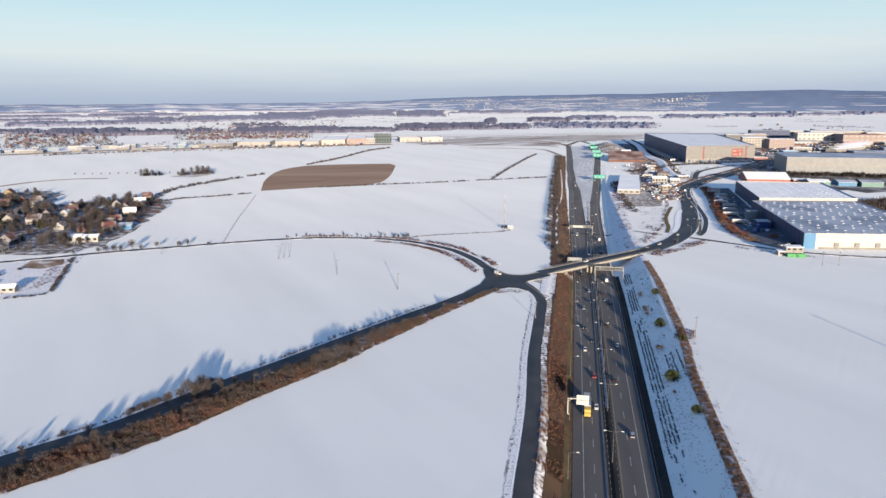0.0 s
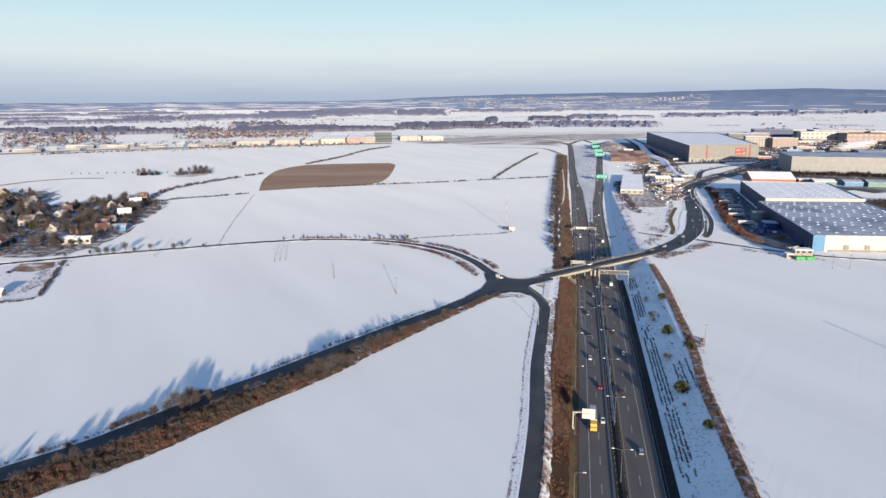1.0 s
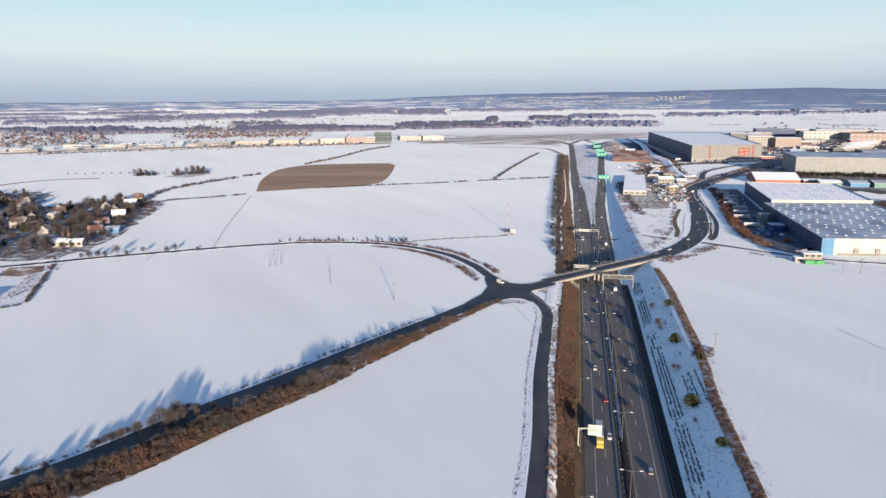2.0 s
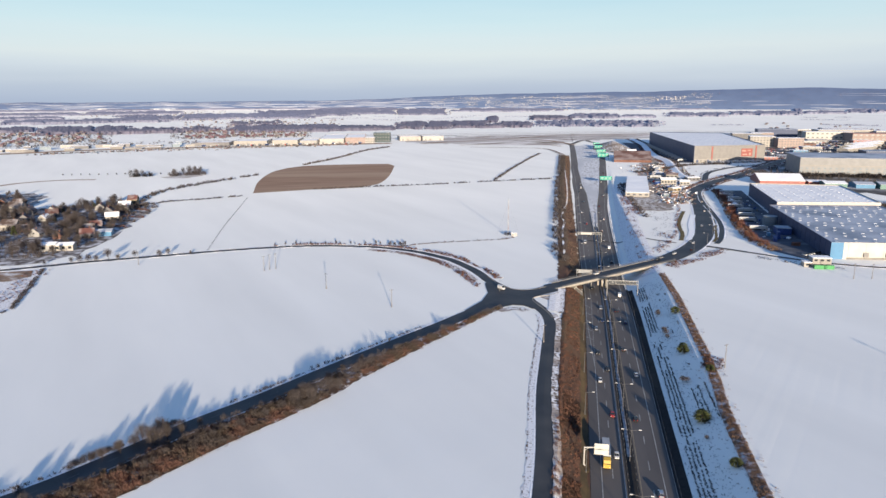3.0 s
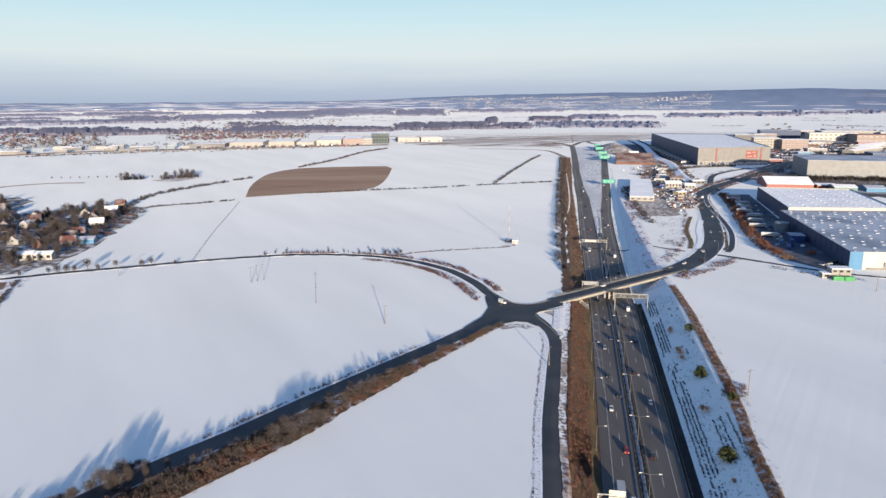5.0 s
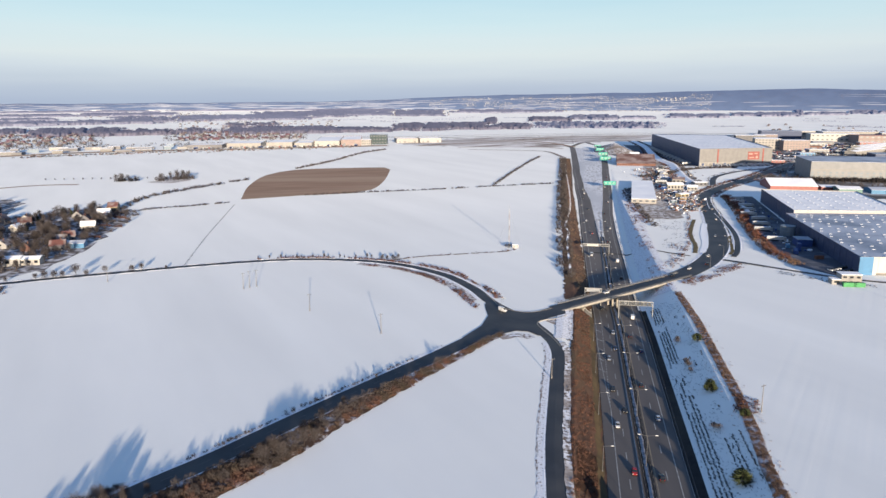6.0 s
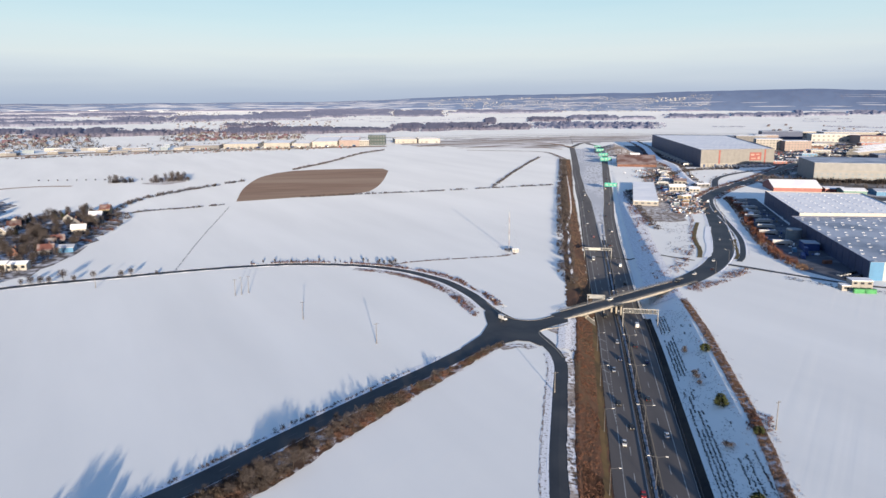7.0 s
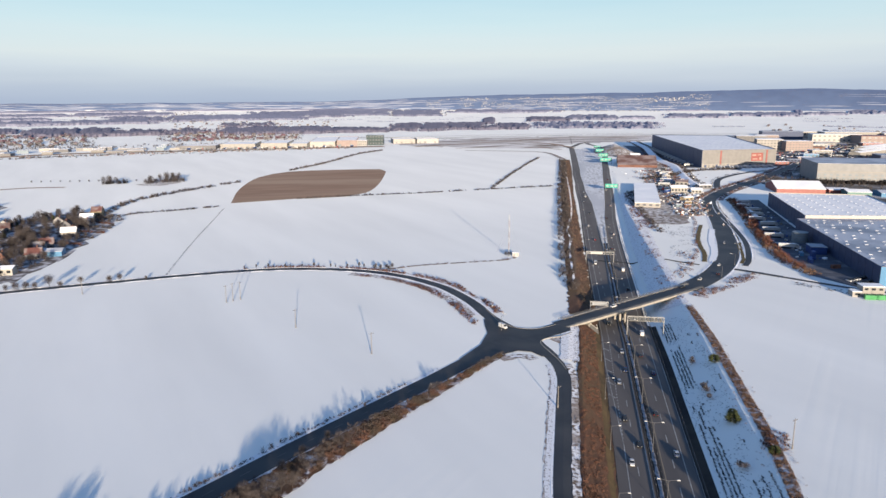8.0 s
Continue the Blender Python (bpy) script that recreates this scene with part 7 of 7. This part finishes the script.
for x, y, k in ((-290, 425, 1), (-300, 445, 4), (-305, 452, 3), (-296, 462, 1)):
    park_car(k, pose(x, y, 0.12, 0, 0, 60))
for x, y, k, t_ in GARDEN_HOUSES:
    if src[k] is not None:
        copy_thing(src[k], pose(x, y, 0, 0, 0, t_))
for n_row, (x0, y0, x1, y1) in enumerate(GARDEN_ROWS):
    hedge("garden_hedge", "dark leafless garden hedge in the snow", smooth([(x0, y0), ((x0 + x1) / 2, (y0 + y1) / 2 + 2), (x1, y1)], 6), 1.6, -1.6, 1.3, 1.0, 3.2, (TWIGS, BRUSH)[n_row % 2], 151 + n_row, r=1.4, n=34, wide=0.15, clump=0.3)
for k in range(10):
    x0, y0, x1, y1 = GARDEN_ROWS[k % len(GARDEN_ROWS)]
    u = (0.21 + 0.37 * k) % 1.0
    orchard.put(x0 + (x1 - x0) * u, y0 + (y1 - y0) * u + 5, 0.55 + 0.05 * (k % 4))
hedge("hedge_plot", "dark leafless hedge along the edge of the plot", smooth([(-279, 500), (-265, 464), (-251, 426), (-243, 399), (-262, 389)], 5), 1.8, -1.0, 2.6, 0.6, 1.7, TWIGS, 116, r=0.9, n=30, wide=0.10, clump=0.25)
hedge("scrub_plot", "dry scrub on the snowy plot", smooth([(-300, 390), (-255, 420), (-275, 495)], 6), 12, -4, 1.6, 0.4, 1.4, BRUSH, 112, r=1.0, n=14, clump=0.35, category="scrub")

# ---- the far country ----
f = Form()
ribbon(f, smooth([(-1300, 1500), (-1001, 1590), (-870, 1700), (-691, 1772), (-529, 1805), (-279, 1880), (-146, 1925)], 30), 14, -26, 0.3)
single("earth_strip", f, SOIL, "long strip of bare brown earth before the halls", "ground", kind="structure")
for nm, pts, w, mt in (("road_cross", [(-500, 2080), (-149, 2171), (-9, 2299), (143, 2361), (425, 2440), (628, 2460), (1100, 2470)], 12, ASPHALT), ("bank_a", [(-60, 1890), (108, 2040), (195, 2090), (287, 2020), (330, 1818)], 14, SOIL),
                       ("bank_b", [(63, 1746), (159, 1717), (236, 1670), (248, 1488)], 9, VERGE2), ("bank_c", [(97, 2181), (198, 2138), (320, 2245), (515, 2290), (800, 2330)], 16, SOIL), ("bank_d", [(-100, 2020), (60, 2120), (300, 2180), (600, 2200)], 9, ASPHALT), ("bank_i", [(-20, 2080), (140, 2150), (300, 2120), (380, 2040)], 10, VERGE2), ("bank_j", [(40, 1820), (150, 1860), (240, 1840), (290, 1760)], 8, SOIL), ("bank_k", [(330, 2330), (560, 2380), (800, 2400)], 9, SOIL), ("bank_f", [(-40, 1960), (120, 1990), (260, 1960), (310, 1900)], 6, VERGE2), ("bank_g", [(120, 2260), (260, 2200), (420, 2180), (640, 2260)], 8, VERGE2), ("bank_h", [(-260, 2340), (0, 2420), (300, 2520), (900, 2560)], 7, VERGE2), ("bank_e", [(330, 1850), (420, 2050), (620, 2140), (900, 2230)], 12, ASPHALT)):
    f = Form()
    ribbon(f, smooth(pts, 30), w / 2, -w / 2, 0.5)
    single(nm, f, mt, "distant bare earth bank or road among snowy fields" if "bank" in nm else "distant motorway crossing the plain", "road" if "road" in nm else "ground", kind="structure")
def far_hall(x0, y0, x1, y1, deep, h, wmat, label):
    """A logistics hall seen across the plain, with dock doors along its front."""
    d = Vector((x1 - x0, y1 - y0)).normalized()
    n = Vector((-d.y, d.x)) * deep
    w = warehouse("logistics_hall", [(x0, y0), (x1, y1), (x1 + n.x, y1 + n.y), (x0 + n.x, y0 + n.y)], h, (wmat, wmat, wmat, wmat), ROOF_SNOW, label, (), group="halls on the plain")
    for k in range(max(2, int((x1 - x0) / 14))):
        q = Vector((x0, y0)) + d * (9 + 14 * k)
        if q.x < x1 - 4 and (k * 7 + int(deep)) % 3:
            f = Form()
            f.box(q.x, q.y - 0.15, 0.4, 5.0 + (k % 3), 0.4, h * 0.42, math.atan2(d.y, d.x))
            part("dock_door", f, GREY_WALL if k % 2 else GLASS_PALE, w)


for x0, y0, x1, y1, deep, h, wmat in ((-638, 1828, -553, 1838, 70, 9, CREAM_FAR), (-546, 1852, -462, 1862, 120, 11, CREAM), (-449, 1866, -384, 1872, 150, 12, CREAM), (-380, 1880, -336, 1884, 110, 10, WHITE_WALL),
                                    (-332, 1902, -268, 1908, 260, 13, CREAM), (-266, 1922, -214, 1927, 200, 15, PINK), (-126, 2024, -66, 2034, 70, 12, CREAM), (-62, 2036, -2, 2044, 70, 12, WHITE_WALL)):
    far_hall(x0, y0, x1, y1, deep, h, wmat, "long %s logistics hall with a snowy roof" % {"pinkish_render": "pinkish", "white_render": "white", "cream_cladding": "cream"}.get(wmat.name, "grey"))
hedge("hedge_halls", "leafless trees and shrubs before the logistics halls", smooth([(-905, 1545), (-700, 1690), (-560, 1810), (-400, 1850), (-215, 1895)], 20), 14, -4, 0.42, 2.0, 5.0, TWIGS, 131, r=2.2, n=14, wide=0.5, clump=0.38)
for k in range(22):
    q = Vector((-640, 1812)).lerp(Vector((-225, 1900)), k / 21 + 0.012 * (k % 3))
    if k % 4:
        park_lorry(k, pose(q.x, q.y + 6 * (k % 2), 0.32, 0, 0, 95 + 70 * (k % 2)))
block("glass_building", -172, 1990, 46, 30, 26, 0, GLASS_TEAL, ROOF_BLUE, "dark green glass office building", 3, 6)
block("cream_office", -205, 1960, 30, 30, 14, 0, CREAM, ROOF_SNOW, "cream office beside the glass building", 2, 5)
rng = random.Random(70)
for k in range(26):
    t = k / 25
    x, y = -1060 + 410 * t + rng.uniform(-15, 15), 1640 + 200 * t + rng.uniform(-60, 110)
    block("low_hall", x, y, rng.uniform(12, 44), rng.uniform(14, 30), rng.uniform(4, 9), 20 + rng.uniform(-8, 8), rng.choice((CREAM, CREAM_FAR, GREY_WALL, CREAM_FAR, STEEL_BLUE)), rng.choice((ROOF_SNOW, ROOF_SNOW, ROOF_BLUE)), "low industrial hall at the edge of the plain", group="low halls")
small = [None] * 3
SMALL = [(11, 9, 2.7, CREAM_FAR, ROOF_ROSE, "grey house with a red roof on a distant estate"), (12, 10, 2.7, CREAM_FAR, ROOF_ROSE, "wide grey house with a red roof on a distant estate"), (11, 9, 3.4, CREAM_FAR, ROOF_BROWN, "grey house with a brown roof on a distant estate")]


def far_house(az, dist):
    a = radians(az)
    x, y, k = far(dist * math.sin(a), dist * math.cos(a))
    i = rng.randrange(3)
    m = pose(x, y, land_z(x, y), 0, 0, rng.choice((0, 90, 15, -20)) + rng.uniform(-8, 8)) @ Matrix.Scale(k * rng.uniform(0.85, 1.1), 4)
    if small[i] is None:
        w, d, h, wl_, rf, lb = SMALL[i]
        small[i] = house(m, w, d, h, wl_, rf, lb, "houses of the estate", False, False)
    else:
        s0 = small[i].scale
        copy_thing(small[i], m @ Matrix.Diagonal((1 / s0.x, 1 / s0.y, 1 / s0.z, 1)))


for _ in range(170):
    far_house(rng.uniform(-20, -11), 1 / rng.uniform(1 / 3000, 1 / 2330))
for _ in range(60):
    az = rng.uniform(-32, -25.6)
    far_house(az, 1 / rng.uniform(1 / 3000, 1 / (2150 + 30 * (az + 32))))

# bare trees between the houses
f = Form()
for a0, a1, d0, d1, n in ((-21, -10.5, 2290, 3050, 520), (-32.5, -25, 2130, 3050, 420), (-33, -16, 2050, 2200, 130)):
    for _ in range(n):
        az, dist = radians(rng.uniform(a0, a1)), 1 / rng.uniform(1 / d1, 1 / d0)
        x, y, k = far(dist * math.sin(az), dist * math.cos(az))
        h = rng.uniform(4, 8)
        bush(f, x, y, land_z(x, y) - 0.3, h * 0.6, h, 16, rng, h * 0.12)
single("estate_trees", f, TWIGS, "bare trees among the houses of a distant estate", "trees", kind="stuff")
# woods and settlements of the plain, by bearing and distance
rng = random.Random(90)


def canopy(form, a0, a1, d0, d1, tall, seed, open_=0.0):
    """The massed crowns of a leafless wood over a stretch of bearings and distances, with bays and gaps."""
    wide = max(6, int((a1 - a0) / 0.06))
    depth = max(5, min(14, int((d1 - d0) / 60)))
    levels = [0.0, 0.02, *[0.02 + 0.96 * i / depth for i in range(1, depth + 1)], 1.0]
    start = len(form.v)
    for r, u in enumerate(levels):
        for c in range(wide + 1):
            az = a0 + (a1 - a0) * c / wide
            bend = 0.16 * noise.noise((az * 1.1, seed, 2.0)) + 0.07 * noise.noise((az * 5.0, seed, 4.0))
            w = u + bend * (1.0 - u) - 0.5 * bend * u
            dist = 1.0 / (1.0 / d0 + (1.0 / d1 - 1.0 / d0) * w)
            x, y, k = far(dist * math.sin(radians(az)), dist * math.cos(radians(az)))
            ends = min(1.0, (az - a0) / (0.12 * (a1 - a0) + 0.05), (a1 - az) / (0.12 * (a1 - a0) + 0.05))
            g = 0.62 + 0.9 * noise.noise((az * 2.2, u * 2.5, seed)) + 0.35 * noise.noise((az * 9.0, u * 6.0, seed)) - open_ - 0.75 * (1 - ends)
            h = 0.0 if r in (0, len(levels) - 1) or g < 0.12 else tall * k * min(1.0, 0.35 + g) * rng.uniform(0.78, 1.06)
            form.v.append((x, y, land_z(x, y) + (h if h else -1.5)))
    for r in range(len(levels) - 1):
        for c in range(wide):
            a = start + r * (wide + 1) + c
            form.f.append((a, a + 1, a + wide + 2, a + wide + 1))
            form.mi.append(form.k)


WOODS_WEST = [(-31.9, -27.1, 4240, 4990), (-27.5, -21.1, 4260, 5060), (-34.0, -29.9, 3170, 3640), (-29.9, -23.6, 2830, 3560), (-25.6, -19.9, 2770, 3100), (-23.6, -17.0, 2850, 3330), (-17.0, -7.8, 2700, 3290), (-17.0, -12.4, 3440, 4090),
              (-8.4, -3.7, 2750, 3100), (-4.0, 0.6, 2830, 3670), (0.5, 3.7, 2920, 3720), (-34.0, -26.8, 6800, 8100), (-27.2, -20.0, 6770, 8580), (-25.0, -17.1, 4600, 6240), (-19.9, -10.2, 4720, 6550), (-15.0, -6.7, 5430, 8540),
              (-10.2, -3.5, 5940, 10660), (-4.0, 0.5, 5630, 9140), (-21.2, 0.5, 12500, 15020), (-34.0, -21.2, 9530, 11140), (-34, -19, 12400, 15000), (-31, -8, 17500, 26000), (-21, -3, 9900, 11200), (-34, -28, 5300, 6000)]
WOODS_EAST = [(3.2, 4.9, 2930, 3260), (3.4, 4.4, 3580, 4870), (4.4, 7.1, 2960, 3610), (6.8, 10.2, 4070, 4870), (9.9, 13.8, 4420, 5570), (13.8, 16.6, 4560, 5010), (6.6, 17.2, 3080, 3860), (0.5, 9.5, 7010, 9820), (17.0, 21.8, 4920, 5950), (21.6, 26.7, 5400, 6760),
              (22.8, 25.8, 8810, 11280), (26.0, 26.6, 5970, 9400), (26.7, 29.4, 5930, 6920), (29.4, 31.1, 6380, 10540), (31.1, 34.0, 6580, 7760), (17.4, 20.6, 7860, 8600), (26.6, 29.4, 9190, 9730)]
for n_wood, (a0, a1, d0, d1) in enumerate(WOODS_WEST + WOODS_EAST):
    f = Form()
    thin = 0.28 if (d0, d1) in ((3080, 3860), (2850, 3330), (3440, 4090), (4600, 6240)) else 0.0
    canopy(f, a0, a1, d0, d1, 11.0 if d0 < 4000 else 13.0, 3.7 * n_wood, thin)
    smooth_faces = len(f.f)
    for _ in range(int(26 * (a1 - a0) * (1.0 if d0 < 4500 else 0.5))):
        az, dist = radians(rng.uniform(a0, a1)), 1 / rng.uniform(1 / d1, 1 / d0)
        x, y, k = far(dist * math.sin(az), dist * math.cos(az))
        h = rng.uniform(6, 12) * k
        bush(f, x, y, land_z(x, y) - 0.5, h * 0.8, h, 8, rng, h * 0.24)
    wood = single("far_wood", f, WOODS if d0 < 4100 and d0 != 3080 else HAZE_WOODS, "distant bare woodland across the snowy plain", "wood", "woods of the plain", kind="stuff")
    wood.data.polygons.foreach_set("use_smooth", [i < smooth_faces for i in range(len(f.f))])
# thin hedges and tree rows between the far fields
f = Form()
for _ in range(46):
    az, dist = rng.uniform(-33, 33), 1 / rng.uniform(1 / 9000, 1 / 3300)
    span, drift = rng.uniform(0.8, 4.0), rng.uniform(-0.04, 0.04)
    for q in range(int(span * 26)):
        if rng.random() < 0.3:
            continue
        b = radians(az + span * q / (span * 26))
        d = dist * (1 + drift * q / (span * 26)) + rng.uniform(-8, 8)
        x, y, k = far(d * math.sin(b), d * math.cos(b))
        h = rng.uniform(3, 8) * k
        bush(f, x, y, land_z(x, y) - 0.3, h * 0.9, h, 7, rng, h * 0.3)
single("far_hedges", f, HAZE_WOODS, "thin leafless hedges between distant snowy fields", "hedge", kind="stuff")
for a0, a1, d0, d1, n in ((0.7, 18.4, 7700, 22000, 900), (-27, -17, 6200, 9000, 160), (-8, 0.7, 10000, 24000, 160), (-20, -8, 3300, 4600, 90), (24, 32, 2800, 3600, 14), (-32, -25.6, 2250, 3000, 60), (-24, -16, 4700, 6300, 240), (-17, -12, 3450, 4050, 90), (-4, 0.6, 5700, 8800, 120), (-20, -10, 4800, 6400, 70)):
    f = Form()
    for _ in range(n):
        az, dist = radians(rng.uniform(a0, a1)), 1 / rng.uniform(1 / d1, 1 / d0)
        x, y, k = far(dist * math.sin(az), dist * math.cos(az))
        z, w, h = land_z(x, y) - 0.5, rng.uniform(7, 13) * k, rng.uniform(3, 5.5) * k
        f.k = 0
        f.box(x, y, z, w, w * 0.7, h + 0.5, rng.uniform(-0.5, 0.5))
        f.k = rng.choice((1, 2, 3, 3) if d0 > 3000 else (1, 1, 1, 2))
        f.box(x, y, z + h + 0.4, w * 1.1, w * 0.8, h * 0.7, 0.0, 0.25)
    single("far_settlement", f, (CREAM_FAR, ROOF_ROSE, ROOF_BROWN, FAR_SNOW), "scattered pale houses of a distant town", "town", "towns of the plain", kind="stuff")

# wooded hills on the skyline
AZ = [i * 0.6 - 46 for i in range(156)]


def hill_z(az, d):
    """Height of the skyline hills at a bearing and distance."""
    top = float(np.interp(az, [-46, -33, -20, -8, 0, 6, 12, 17, 22, 27, 30, 34, 40, 46], [108, 109, 110, 114, 140, 154, 158, 162, 170, 176, 168, 154, 140, 118]))
    top += 4 * noise.noise((az * 0.35, 0, 5)) + 2.0 * noise.noise((az * 1.3, 0, 6))
    d0 = float(np.interp(az, [-46, -10, 0, 12, 46], [4810, 4800, 4740, 4640, 4600]))
    r = max(0.0, min(1.0, (d - d0) / (4870 - d0)))
    x, y = d * math.sin(radians(az)), d * math.cos(radians(az))
    base = land_z(x, y) - 3
    return base + max(0.0, top - base) * r ** 0.8, d0


f = Form()
for r in range(9):
    for az in AZ:
        d0 = hill_z(az, 4700)[1]
        d = d0 + (4870 - d0) * r / 8
        f.v.append((d * math.sin(radians(az)), d * math.cos(radians(az)), hill_z(az, d)[0]))
for r in range(8):
    for k in range(len(AZ) - 1):
        a = r * len(AZ) + k
        f.f.append((a, a + 1, a + len(AZ) + 1, a + len(AZ)))
        f.mi.append(0)
single("backdrop_hills", f, HILL, "wooded hills on the skyline, haze blue put into their colour", "hills", kind="structure")
GRID = list(f.v)


def on_hill(az, u):
    """A point of the hills' surface at a bearing, from foot (0) to crest (1)."""
    i, r = (az + 46) / 0.6, u * 8
    k, q = min(int(i), len(AZ) - 2), min(int(r), 7)
    a, b, c, d = (Vector(GRID[(q + dq) * len(AZ) + k + dk]) for dq, dk in ((0, 0), (0, 1), (1, 0), (1, 1)))
    return a.lerp(b, i - k).lerp(c.lerp(d, i - k), r - q)


rng = random.Random(95)
f = Form()
for az0, az1, n, u0, u1 in ((-33, -3, 170, 0.0, 0.95), (-3, 18, 110, 0.0, 0.7), (18, 32, 14, 0.0, 0.35), (28, 32, 4, 0.55, 0.7)):
    for _ in range(n):
        az, u, span, deep = rng.uniform(az0, az1), rng.uniform(u0, u1), rng.uniform(0.5, 3.2), rng.uniform(0.004, 0.014) * (2.0 if az0 < -10 else 1.0)
        m_ = 6
        for i in range(m_):
            ends = []
            for t in (i / m_, (i + 1) / m_):
                w = deep * (math.sin(math.pi * t) ** 0.5 if 0 < t < 1 else 0.02)
                ends += [on_hill(az + span * t, max(0, u - w)) + Vector((0, -1.2, 0.5)), on_hill(az + span * t, min(1, u + w)) + Vector((0, -1.2, 0.5))]
            f.quad(ends[0], ends[2], ends[3], ends[1])
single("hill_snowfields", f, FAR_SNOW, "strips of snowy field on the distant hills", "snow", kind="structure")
f = Form()
for _ in range(2600):
    az, u = rng.uniform(-33, 33), rng.uniform(0.0, 0.85)
    if noise.noise((az * 0.9, u * 14, 4)) < 0.02:
        continue
    p = on_hill(az, u)
    h = rng.uniform(2.0, 4.5)
    bush(f, p.x, p.y, p.z - 0.5, h * 1.8, h, 7, rng, h * 0.7)
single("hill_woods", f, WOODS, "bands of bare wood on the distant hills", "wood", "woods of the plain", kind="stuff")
f = Form()
for _ in range(2600):
    az, u = rng.uniform(-1, 20.5), rng.uniform(0.0, 0.75)
    if noise.noise((az * 0.6, u * 5, 8)) < -0.05:
        continue
    p = on_hill(az, u)
    w, h = rng.uniform(1.8, 4.6), rng.uniform(1.0, 2.0)
    f.k = 0
    f.box(p.x, p.y, p.z - 1, w, w * 0.7, h + 1, rng.uniform(-0.5, 0.5))
    f.k = 1 if rng.random() < 0.6 else 2
    f.box(p.x, p.y, p.z + h, w * 1.1, w * 0.8, h * 0.5, 0.0, 0.25)
single("hill_town", f, (WHITE_WALL, ROOF_BROWN, ROOF_SNOW), "pale houses of a town on the distant hillside", "town", "towns of the plain", kind="stuff")
for k in range(9):
    az = 16.6 + 0.22 * k + 0.1 * (k % 3)
    b = thing("apartment_block", "pale apartment block on the distant hillside", "building", Matrix.Translation(on_hill(az, 0.42 + 0.06 * (k % 3))), "apartment blocks on the hill")
    f = Form()
    f.box(0, 0, -3, 8, 6, 8)
    part("wall", f, WHITE_WALL, b)
    f = Form()
    f.box(0, 0, 5, 8.4, 6.4, 0.5)
    part("roof", f, ROOF_SNOW, b)
